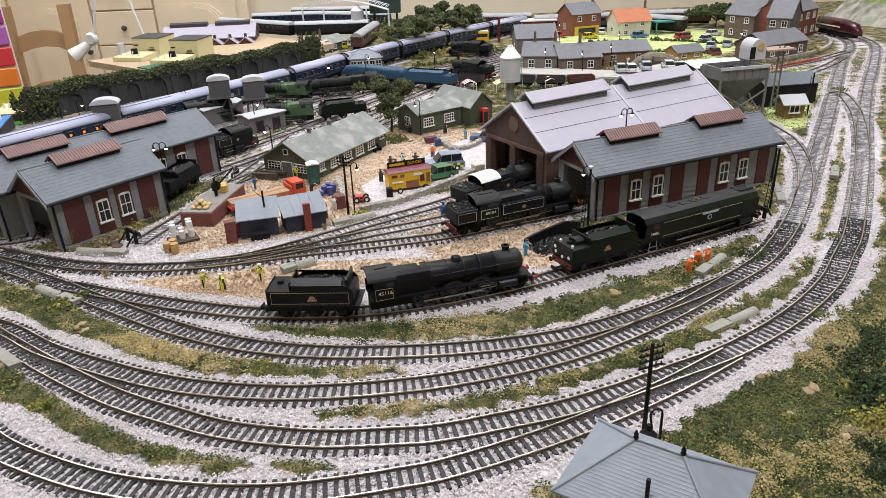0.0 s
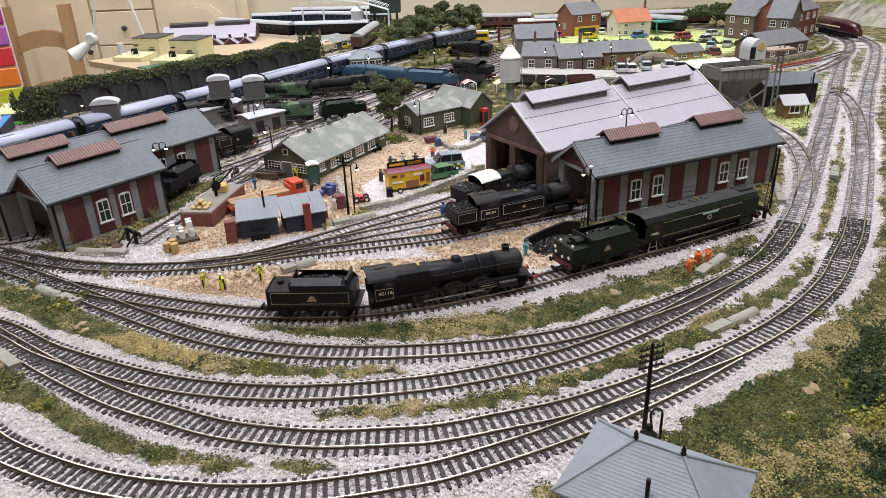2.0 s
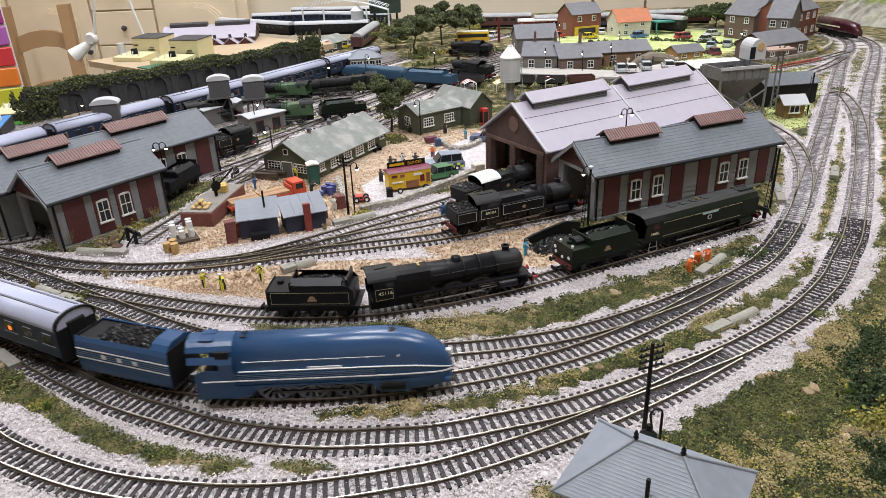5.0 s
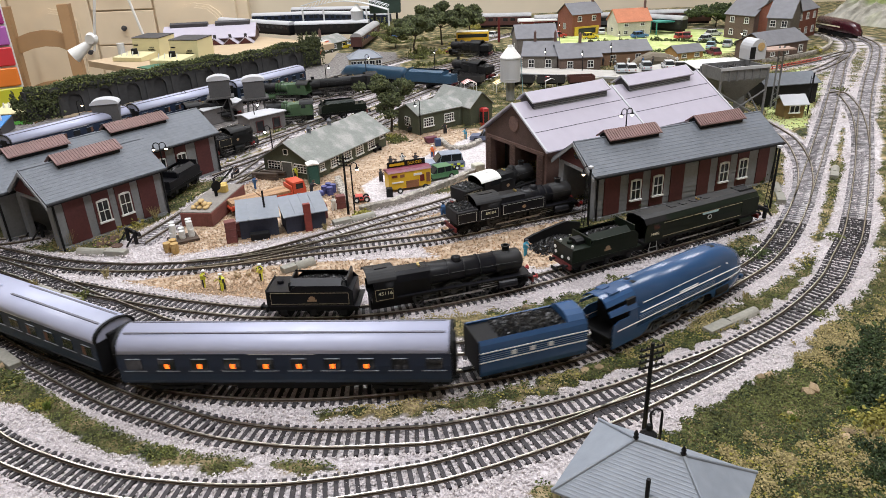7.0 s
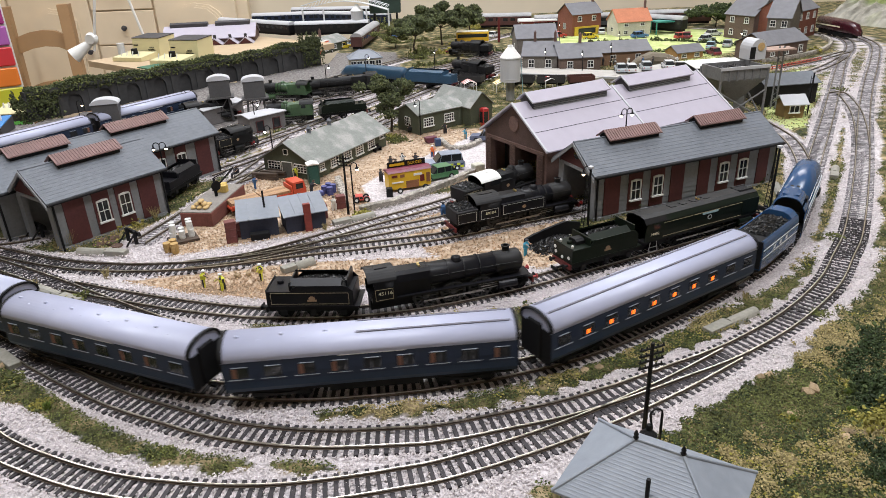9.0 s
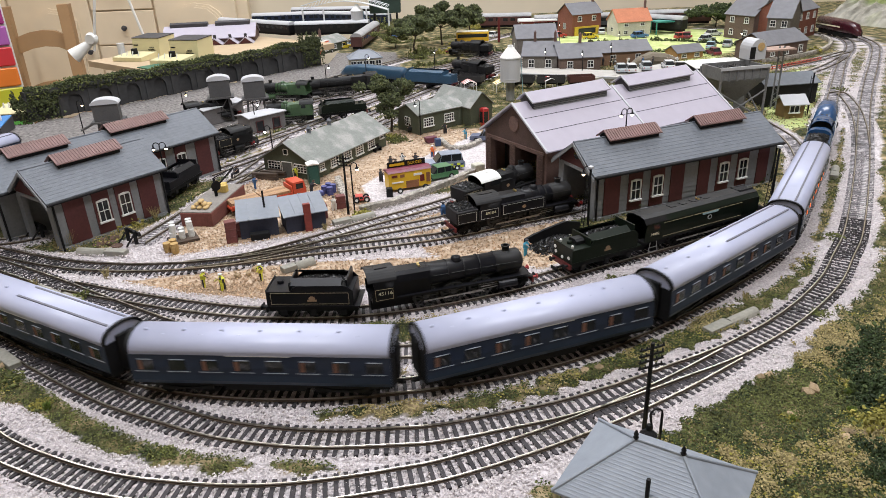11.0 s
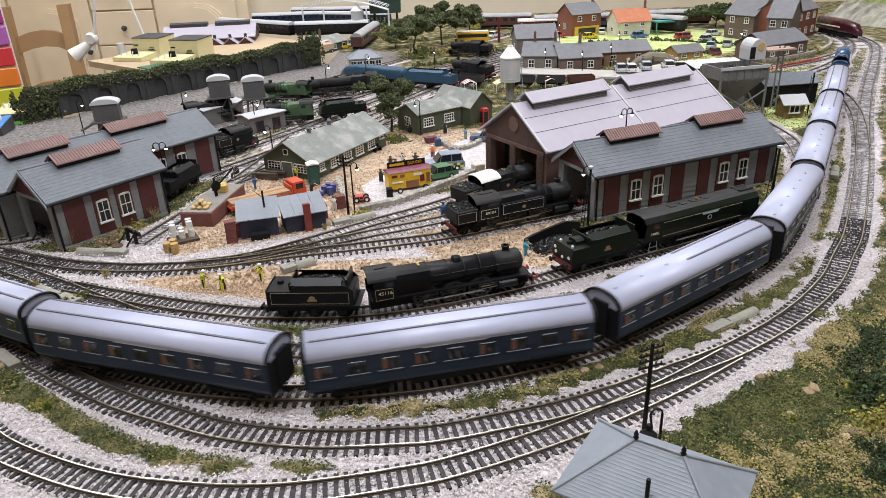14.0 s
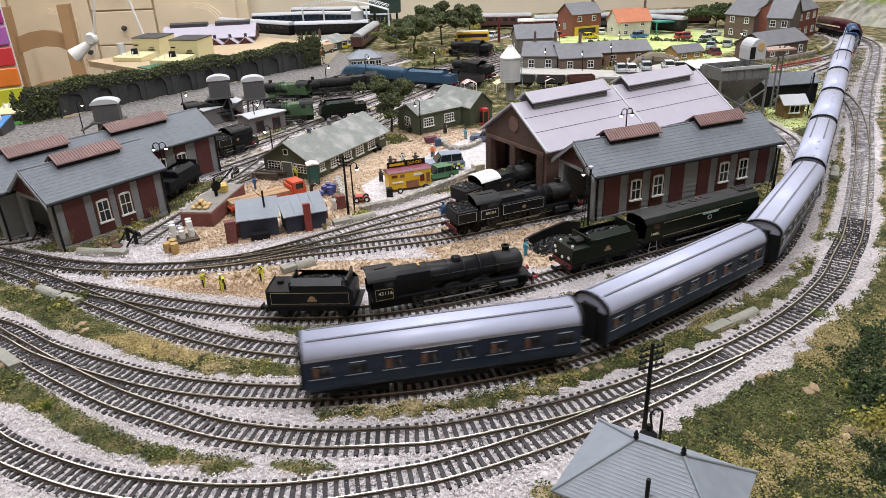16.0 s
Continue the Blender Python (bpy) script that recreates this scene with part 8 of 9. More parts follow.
# factory with lilac saw-tooth roof behind the wall
fa = thing("factory", between((-0.80, 2.08), (-0.50, 2.12)), "lilac roofed factory with brick saw-tooth gables", "factory")
FL = 0.36
fa.scale = (0.74, 0.74, 0.72)
part("main_hall", pr([(0.06, 0.02), (0.06, 0.085), (0.16, 0.125), (0.26, 0.085), (0.26, 0.02)], 0, FL, "x"), BRICKM, fa)
for sg in (0, 1):
    ye, zz = (0.05, 0.081) if sg == 0 else (0.27, 0.081)
    part("roof", pr([(ye, zz), (0.16, 0.126), (0.16, 0.129), (ye, zz + 0.003)], -0.005, FL + 0.005, "x"), LILAC, fa)
for x0, x1 in ((0.02, 0.17), (0.20, 0.34)):
    part("ridge_vent", pr([(0.145, 0.118), (0.145, 0.136), (0.16, 0.142), (0.175, 0.136), (0.175, 0.118)], x0, x1, "x"), LOUVRE, fa)
for k in range(3):
    x0 = 0.18 + 0.06 * k
    part("gable_bay", pr([(x0, 0.02), (x0, 0.060), (x0 + 0.03, 0.085), (x0 + 0.06, 0.060), (x0 + 0.06, 0.02)], 0.0, 0.06), MAROON, fa)
    part("bay_roof", pr([(x0 - 0.001, 0.060), (x0 + 0.03, 0.086), (x0 + 0.061, 0.060), (x0 + 0.061, 0.063), (x0 + 0.03, 0.089), (x0 - 0.001, 0.063)], -0.004, 0.066), LILAC, fa)
    part("stack", bx(x0 + 0.025, x0 + 0.035, 0.02, 0.03, 0.08, 0.10), LOUVRE, fa)
part("yard_wall", bx(0.10, 0.42, -0.06, -0.055, 0.0, 0.045), SMOKEBLK, fa)

# raised shelf behind the wall with controllers
SHELF = mat("shelf_board", (0.45, 0.34, 0.22), 0.7, vary=0.15, scale=20)
MATG = mat("green_cutting_mat", (0.045, 0.13, 0.075), 0.7)
shelf = thing("control_shelf", between((-0.822, 1.395), (-0.33, 1.97)), "wooden control shelf behind the arched wall", "shelf", kind="structure")
part("board", bx(0.31, 0.84, 0.016, 0.40, 0.030, 0.045), SHELF, shelf)
part("cutting_mat", bx(0.315, 0.46, 0.03, 0.15, 0.046, 0.048), MATG, shelf)
CTRL = mat("cream_controller", (0.62, 0.56, 0.33), 0.5, vary=0.04, scale=30)


def controller(px, label):
    c = thing("train_controller", pose(px[0], px[1], 0.0455, 0, 0, -18), label, "controller", "train controllers")
    part("case", pr([(0.0, 0.0), (0.004, 0.048), (0.070, 0.052), (0.070, 0.0)], 0.0, 0.085, "x"), CTRL, c)
    part("lid", pr([(0.003, 0.0482), (0.071, 0.0522), (0.071, 0.0540), (0.003, 0.0500)], -0.001, 0.086, "x"), LOUVRE, c)
    for x0, z0, w, h in ((0.006, 0.030, 0.014, 0.003), (0.050, 0.016, 0.022, 0.0016), (0.050, 0.020, 0.018, 0.0016), (0.055, 0.024, 0.014, 0.0016)):
        part("label_bar", bx(x0, x0 + w, -0.0005, 0.0, z0, z0 + h), MATT, c)
    d = part("desk", pr([(-0.070, 0.0), (-0.070, 0.010), (-0.004, 0.016), (-0.004, 0.0)], -0.01, 0.08, "x"), CTRL, c)
    part("knob", lathe(bmesh.new(), [(0.009, 0), (0.008, 0.013), (0.006, 0.014)], 14, Matrix.Translation((0.030, -0.030, 0.013))), MATT, d)
    for k in range(4):
        part("toggle", tb((0.004 + 0.018 * k, -0.052, 0.012), (0.006 + 0.018 * k, -0.050, 0.024), 0.0012, n=6), SILVER, d)


controller((-0.8123, 1.9222), "cream train controller with black knob and toggles")
controller((-0.6859, 1.8434), "cream train controller with black knob and toggles")

# ---- room furniture beyond the layout ----
FLOORM = mat("carpet_floor", (0.20, 0.16, 0.12), 0.95, vary=0.2, scale=30)
part("floor", bx(-3.2, 3.2, -1.6, 3.6, -0.92, -0.90), FLOORM)["kind"] = "structure"
chair = thing("wooden_chair", pose(-1.62, 2.98, -0.868, 0, 0, 10), "pine ladder-back chair beside the cupboards", "chair")
for x in (-0.125, 0.105):
    bm = bmesh.new()
    prof = [(-0.02, 0.0), (0.02, 0.0), (0.02, 0.45), (0.035, 0.80), (0.045, 0.985), (0.0, 0.985), (-0.01, 0.80), (-0.02, 0.45)]
    prism(bm, prof, x - 0.022, x + 0.022, "x")
    part("back_post", bm, PINE, chair)
for z0, z1 in ((0.80, 0.865), (0.60, 0.66)):
    bm = bmesh.new()
    prism(bm, [(-0.105, z0), (-0.05, z0 + 0.018), (0.0, z0 + 0.024), (0.05, z0 + 0.018), (0.085, z0), (0.085, z1), (0.05, z1 + 0.018), (0.0, z1 + 0.024), (-0.05, z1 + 0.018), (-0.105, z1)], 0.012, 0.034)
    part("back_rail", bm, PINE, chair)
part("seat", bx(-0.17, 0.17, -0.36, 0.02, 0.43, 0.46, 0.006), PINE, chair)
for x in (-0.14, 0.14):
    part("front_leg", bx(x - 0.02, x + 0.02, -0.35, -0.31, 0, 0.43), PINE, chair)
# pine cupboard with panelled doors
cup = thing("pine_cupboard", pose(-2.4, 3.52, -0.895), "limed pine cupboard with arched panel doors", "cupboard")
part("carcass", bx(0, 1.5, 0.02, 0.07, 0, 1.5), PALEPINE, cup)


def panel_door(x0, x1, z0, z1, drawer=False):
    d = part("drawer_front" if drawer else "door", bx(x0 + 0.003, x1 - 0.003, 0.0, 0.02, z0 + 0.003, z1 - 0.003, 0.003), PALEPINE, cup)
    if not drawer:
        w = x1 - x0
        c, zt = (x0 + x1) / 2, z1 - 0.10
        prof = [(x0 + 0.07, z0 + 0.08), (x1 - 0.07, z0 + 0.08), (x1 - 0.07, zt - 0.05), (x1 - 0.085, zt - 0.03), (c + w * 0.18, zt), (c, zt + 0.012), (c - w * 0.18, zt), (x0 + 0.085, zt - 0.03), (x0 + 0.07, zt - 0.05)]
        for k, (gr, yy) in enumerate(((0.0, -0.010), (0.014, -0.014), (0.028, -0.018))):
            cx, cz = c, (z0 + zt) / 2
            sc = [(cx + (a - cx) * (1 - gr * 6), cz + (b - cz) * (1 - gr * 2)) for a, b in prof]
            part("panel_moulding", pr(sc, yy, 0.001 + k * 0.0005), PALEPINE, d)
    part("knob", lathe(bmesh.new(), [(0.008, 0), (0.007, 0.012), (0.013, 0.020), (0.010, 0.028)], 14, Matrix.Translation((x1 - 0.035 if not drawer else (x0 + x1) / 2, 0, (z0 + z1) / 2 + 0.08 * (not drawer))) @ Matrix.Rotation(math.pi / 2, 4, "X")), LOUVRE, d)


panel_door(0.36, 0.745, 0.30, 1.05)
panel_door(0.0, 0.355, 0.30, 1.05)
for k in range(5):
    panel_door(0.75, 1.05, 0.30 + 0.16 * k, 0.46 + 0.16 * k, True)
panel_door(1.055, 1.45, 0.30, 1.05)
# drawer tower with coloured fronts
dt = thing("drawer_tower", pose(-1.650, 2.52, -0.895, 0, 0, 31), "white drawer tower with rainbow coloured drawers", "drawer unit")
part("frame", bx(-0.20, 0.145, 0.012, 0.30, 0, 1.06), WHITE, dt)
for k, rgb in enumerate(((0.12, 0.42, 0.08), (0.55, 0.55, 0.04), (0.75, 0.20, 0.03), (0.60, 0.04, 0.05), (0.40, 0.12, 0.42), (0.35, 0.03, 0.20))):
    z0 = 0.62 + 0.072 * k
    part("drawer", bx(-0.195, 0.14, 0.0, 0.012, z0, z0 + 0.066, 0.004), mat("drawer_colour_%d" % k, rgb, 0.35, vary=0.08, scale=10), dt)
# white desk lamp
dl = thing("desk_lamp", pose(-1.07, 2.12, 0.03), "white jointed floor lamp behind the shelf", "lamp")
part("arm", tb((0.06, 0, 0.01), (0.13, 0.0, 0.30), 0.004, n=8), WHITE, dl)
part("arm", tb((0.16, 0, 0.30), (0.22, 0.0, 0.02), 0.004, n=8), WHITE, dl)
part("joint", lathe(bmesh.new(), [(0.014, -0.014), (0.019, 0), (0.014, 0.014)], 14, Matrix.Translation((0.06, 0, 0.045)) @ Matrix.Rotation(math.pi / 2, 4, "X")), WHITE, dl)
part("shade", tb((0.055, 0, 0.035), (0.005, -0.02, 0.0), 0.010, 0.022, 20), WHITE, dl)
part("base", lathe(bmesh.new(), [(0.12, -0.925), (0.12, -0.915), (0.012, -0.905), (0.010, 0.03)], 16, Matrix.Translation((0.14, 0, 0))), WHITE, dl)
# switch panels at the left edge
for p, cm, lb in (((-0.8391, 1.4308), CTRL, "cream switch panel with toggles at layout edge"), ((-0.8277, 1.3060), mat("bright_blue_panel", (0.04, 0.20, 0.50), 0.5), "blue switch panel with white toggles")):
    sp = thing("switch_panel", pose(p[0] - 0.03, p[1], 0.0, 0, 0, 8), lb, "switch panel", "switch panels")
    part("case", pr([(-0.03, 0.0), (0.03, 0.0), (0.03, 0.024), (-0.03, 0.014)], -0.035, 0.035, "x"), LOUVRE, sp)
    part("plate", pr([(-0.03, 0.0142), (0.03, 0.0242), (0.03, 0.0258), (-0.03, 0.0158)], -0.034, 0.034, "x"), cm, sp)
    for k in range(6):
        part("toggle", tb((-0.026 + 0.010 * k, 0.005, 0.020), (-0.026 + 0.010 * k, 0.007, 0.032), 0.0016, n=6), WHITE, sp)

# hedges and low walls between the town fields, wagons before the platform
for i, (p, q, mt) in enumerate((((0.3691, 2.1006), (0.7237, 1.8774), LEAFD), ((0.1504, 2.0922), (0.3411, 1.9370), LEAFD), ((0.6558, 2.1637), (0.8466, 2.0355), LEAFD), ((0.4623, 2.1455), (0.6112, 2.1271), LEAF), ((0.8530, 2.0108), (0.8630, 1.8507), LEAFD), ((-0.1273, 2.3143), (0.1765, 2.4478), LEAF), ((-0.0611, 1.8503), (0.0445, 1.8965), LEAF))):
    hedge(p, q, 0.0, 900, 0.010, 0.016, mt, 60 + i, "dark green model hedge between the town fields")
WAGON = mat("wagon_grey_black", (0.030, 0.029, 0.030), 0.7, vary=0.3)
for i, (p, q, mt) in enumerate((((0.1664, 1.5398), (0.2144, 1.5235), WAGON), ((0.2204, 1.5223), (0.2804, 1.5100), WAGON), ((0.2864, 1.5088), (0.3421, 1.5100), BROWN), ((0.0547, 1.5758), (0.1044, 1.5525), WAGON))):
    L = length(p, q)
    w = thing("goods_wagon", between(p, q, ZR), "dark open goods wagon before the platform", "goods wagon", "goods wagons")
    part("floor", bx(0, L, -0.015, 0.015, 0.010, 0.0115), mt, w)
    for y in (-0.015, 0.0142):
        part("side", bx(0, L, y, y + 0.0008, 0.0115, 0.022), mt, w)
    for x in (0, L - 0.0008):
        part("end", bx(x, x + 0.0008, -0.015, 0.015, 0.0115, 0.022), mt, w)
    part("underframe", bx(0.002, L - 0.002, -0.011, 0.011, 0.006, 0.010), MATT, w)
    for x in (L * 0.22, L * 0.78):
        for y in (-0.0088, 0.0088):
            wheel(w, "wagon_wheel", 0.0062, x, y)
# weeds on the front embankment
for i, (p, r, h, mt) in enumerate((((0.2332, 0.3765), 0.005, 0.006, LEAFY), ((0.2894, 0.4082), 0.008, 0.007, LEAFY), ((0.2796, 0.3766), 0.008, 0.008, LEAFY), ((0.2215, 0.4128), 0.006, 0.004, LEAFD), ((0.3247, 0.5118), 0.010, 0.004, LEAF), ((-0.1902, 0.3703), 0.008, 0.003, LEAF), ((-0.3060, 0.4325), 0.008, 0.005, LEAFY), ((-0.1475, 0.4720), 0.010, 0.003, LEAFY), ((0.1135, 0.5441), 0.012, 0.007, LEAFD), ((0.1711, 0.5895), 0.012, 0.006, LEAF), ((-0.0635, 0.5137), 0.012, 0.004, LEAFD), ((0.4241, 0.6740), 0.008, 0.004, LEAF), ((0.4853, 0.8011), 0.007, 0.005, LEAF), ((0.8051, 1.3827), 0.02, 0.008, LEAF), ((-0.4254, 0.6113), 0.014, 0.007, LEAF), ((-0.3871, 0.6022), 0.012, 0.007, LEAFD))):
    bush(p, r, h, mt, 140 + i, "low %s weeds on the embankment" % ("yellow green" if mt is LEAFY else "dark green"), 240, 0.0013)

# ---- loose ballast, turf and stones over the ground ----
def chips(name, C, size, material, label, category, seed, flat=0.7):
    rng = np.random.default_rng(seed)
    n = len(C)
    base = np.array([(1, 0, 0), (-1, 0, 0), (0, 1, 0), (0, -1, 0), (0, 0, 1), (0, 0, -1)], float)
    f = np.array([(0, 2, 4), (2, 1, 4), (1, 3, 4), (3, 0, 4), (2, 0, 5), (1, 2, 5), (3, 1, 5), (0, 3, 5)])
    V = base[None] * rng.uniform(0.6, 1.25, (n, 6, 1)) + rng.uniform(-0.35, 0.35, (n, 6, 3))
    sz = size * rng.uniform(0.6, 1.3, (n, 1, 1))
    V = V * sz
    V[:, :, 2] *= flat
    V += C[:, None, :]
    F = f[None] + 6 * np.arange(n)[:, None, None]
    return tagged(raw(name, V.reshape(-1, 3), F.reshape(-1, 3), material), label, category, kind="stuff")


def strewn(n, x0, x1, y0, y1, seed):
    rng = np.random.default_rng(seed)
    x, y = rng.uniform(x0, x1, n), rng.uniform(y0, y1, n)
    d = to_track(x, y)
    nz = smooth_noise(x, y, 14.0, 3.1)
    nf = smooth_noise(x, y, 90.0, 7.7)
    bed = bedded(x, y, d, nz, nf)
    sand = (inside(x, y, YARD) | inside(x, y, WORKS) | inside(x, y, SHEDYARD)) & ~inside(x, y, CARPARK)
    return x, y, d, bed, sand, nz, nf, rng


def scatter(n, x0, x1, y0, y1, size, seed, cover=0.0006):
    x, y, d, bed, sand, nz, nf, rng = strewn(n, x0, x1, y0, y1, seed)
    sand &= d > 0.0165
    on = bed & ~sand & ~inside(x, y, CARPARK) & (np.abs(d - GAUGE) > 0.0011 + size * 0.3)
    z = np.where(d < 0.0155, 0.0007 + rng.random(n) ** 2 * cover, 0.0006 + rng.random(n) * cover * 1.8)
    chips("ballast_chips", np.c_[x, y, z][on], size * 0.98, BALLAST, "pale pinkish grey ballast chips round the tracks", "ballast", seed)
    off = ~bed & ~sand & ~inside(x, y, CARPARK) & ~inside(x, y, REARYARD)
    dry = inside(x, y, DRY)
    tone = 1.25 * nz + 0.7 * nf + rng.normal(0, 0.17, n)
    zz = 0.0008 + 0.0025 * (nz + 0.3) + 0.0016 * nf + np.where(d < 0.02, 0.0, 0.0022) * rng.random(n)
    for key, sel, mt, lb in (("turf", off & ~dry & (tone < -0.06), LEAF, "olive green scatter turf between the tracks"),
                             ("turf_dark", off & ~dry & (tone >= -0.06) & (tone < 0.26), LEAFD, "dark green scatter turf between the tracks"),
                             ("turf_yellow", off & ~dry & (tone >= 0.26) & (tone < 0.37), LEAFY, "yellow green scatter turf between the tracks"),
                             ("turf_dry", off & (dry | (tone >= 0.37)), STRAW, "straw coloured scatter turf between the tracks"),
                             ("sand_chips", sand & (rng.random(n) < 0.6), SANDST, "sandy gravel chips in the yard")):
        gravel = key == "sand_chips"
        keep = sel & (rng.random(n) < 0.9)
        if keep.sum() > 20:
            chips(key, np.c_[x, y, np.full(n, 0.0002) if gravel else np.maximum(zz, 0)][keep], size * (1.1 if gravel else 0.95), mt, lb, "gravel" if gravel else "turf", seed + 1, 0.8)


SANDST = mat("sandy_gravel", (0.43, 0.30, 0.195), 0.95, vary=0.25, spread=0.4)
scatter(185000, -0.46, 0.50, 0.28, 0.62, 0.00085, 11)
scatter(60000, 0.08, 0.42, 0.27, 0.50, 0.0008, 15)
scatter(85000, -0.62, 0.62, 0.60, 0.98, 0.00105, 12, 0.0008)
scatter(60000, -0.2, 1.2, 0.98, 1.85, 0.0013, 13, 0.0010)
scatter(14000, -0.9, -0.2, 0.95, 1.75, 0.0019, 14)
# larger stones lying about
ROCKB = mat("tan_rock", (0.34, 0.25, 0.15), 0.9, vary=0.3, bump=0.3, spread=0.3)
for i, p in enumerate(((-0.3325, 0.5392), (-0.3306, 0.5460), (-0.3223, 0.5336), (-0.2488, 0.5049), (0.1575, 0.5675), (0.1591, 0.5629), (0.0725, 0.5443), (0.0791, 0.5366), (-0.0245, 0.5201), (-0.0146, 0.5165), (0.1170, 0.4454), (0.1055, 0.4424), (0.2583, 0.4035), (0.2646, 0.4078), (0.2627, 0.3600), (0.2585, 0.3557), (0.2720, 0.3566), (0.2346, 0.3794), (-0.2014, 0.6390), (-0.2123, 0.6361), (-0.1953, 0.6503), (0.3478, 0.4803), (0.2656, 0.4098), (0.2593, 0.4055), (0.2330, 0.4247), (0.2404, 0.4271), (-0.3647, 0.4834), (-0.2269, 0.4902))):
    simple("rock", p, 37 * i, lumpy(0.0040 + 0.0012 * (i % 3), 0.0036, 0.0040, i), ROCKB, "tan weathered rock lying on the grass", "rock", "rocks", 0.0015)

# ---- the moving train ----
PATH, PANG, PS = curve_points(MAIN, 0.005)
D0 = np.hypot(PATH[:, 0] + 0.268, PATH[:, 1] - 0.467).argmin()
S0 = PS[D0]
CLOCK_T = [0, 2, 3.5, 4, 6.3, 7, 7.5, 8, 9, 12.5, 14.5, 15.5, 16]
CLOCK_S = [-0.790, -0.490, -0.264, -0.179, 0.175, 0.284, 0.354, 0.431, 0.592, 1.223, 1.638, 1.869, 1.980]


def glide(t):
    """Place of the tender's rear coupling along the main line, smoothly through the clock."""
    ts, ss = np.array(CLOCK_T), np.array(CLOCK_S)
    sl = np.gradient(ss, ts)
    i = min(max(np.searchsorted(ts, t) - 1, 0), len(ts) - 2)
    h = ts[i + 1] - ts[i]
    u = (t - ts[i]) / h
    return (2 * u ** 3 - 3 * u ** 2 + 1) * ss[i] + (u ** 3 - 2 * u ** 2 + u) * h * sl[i] + (3 * u ** 2 - 2 * u ** 3) * ss[i + 1] + (u ** 3 - u ** 2) * h * sl[i + 1]


def on_path(s):
    k = s + S0
    return np.array([np.interp(k, PS, PATH[:, 0]), np.interp(k, PS, PATH[:, 1])])


def vehicle_rows(offset, base):
    """Poses of a vehicle whose middle rides offset behind the tender coupling, on two pivots base apart."""
    rows = []
    for i in range(0, 161):
        t = i / 10
        s = glide(t) - offset
        a, b = on_path(s + base / 2), on_path(s - base / 2)
        rows.append((t, pose((a[0] + b[0]) / 2, (a[1] + b[1]) / 2, 0.0045, 0, 0, heading(b, a))))
    return rows


COACH = [0.2605, 0.2277, 0.208, 0.21, 0.23, 0.232, 0.23, 0.223]
ROOFS = ["rib", "half", "dots", "dots", "half", "rib", "rib", "rib"]
COACHLOW = mat("coach_lower_blue", (0.014, 0.028, 0.056), 0.42, vary=0.15, gloss=0.35)
GLOWLAMP = mat("orange_table_lamp", (1.0, 0.17, 0.015), 0.5, glow=1.9, vary=0.02)
COACHLINE = mat("dull_silver_line", (0.30, 0.33, 0.38), 0.5, vary=0.1)
CURTAIN = mat("brown_curtain", (0.16, 0.075, 0.05), 0.8, vary=0.2)
ROOFRIB = mat("roof_rib_grey", (0.12, 0.12, 0.15), 0.6, vary=0.1)


def bogie(parent, x):
    b = part("bogie", bx(x - 0.020, x + 0.020, -0.0125, 0.0125, 0.0060, 0.0085), MATT, parent)
    for y in (-0.0130, 0.0130):
        part("side_frame", pr([(x - 0.021, 0.0055), (x + 0.021, 0.0055), (x + 0.019, 0.0095), (x + 0.006, 0.0075), (x - 0.006, 0.0075), (x - 0.019, 0.0095)], y - 0.0008, y + 0.0008), MATT, b)
    for wx in (x - 0.0165, x + 0.0165):
        for y in (-0.0088, 0.0088):
            wheel(b, "coach_wheel", 0.0062, wx, y)


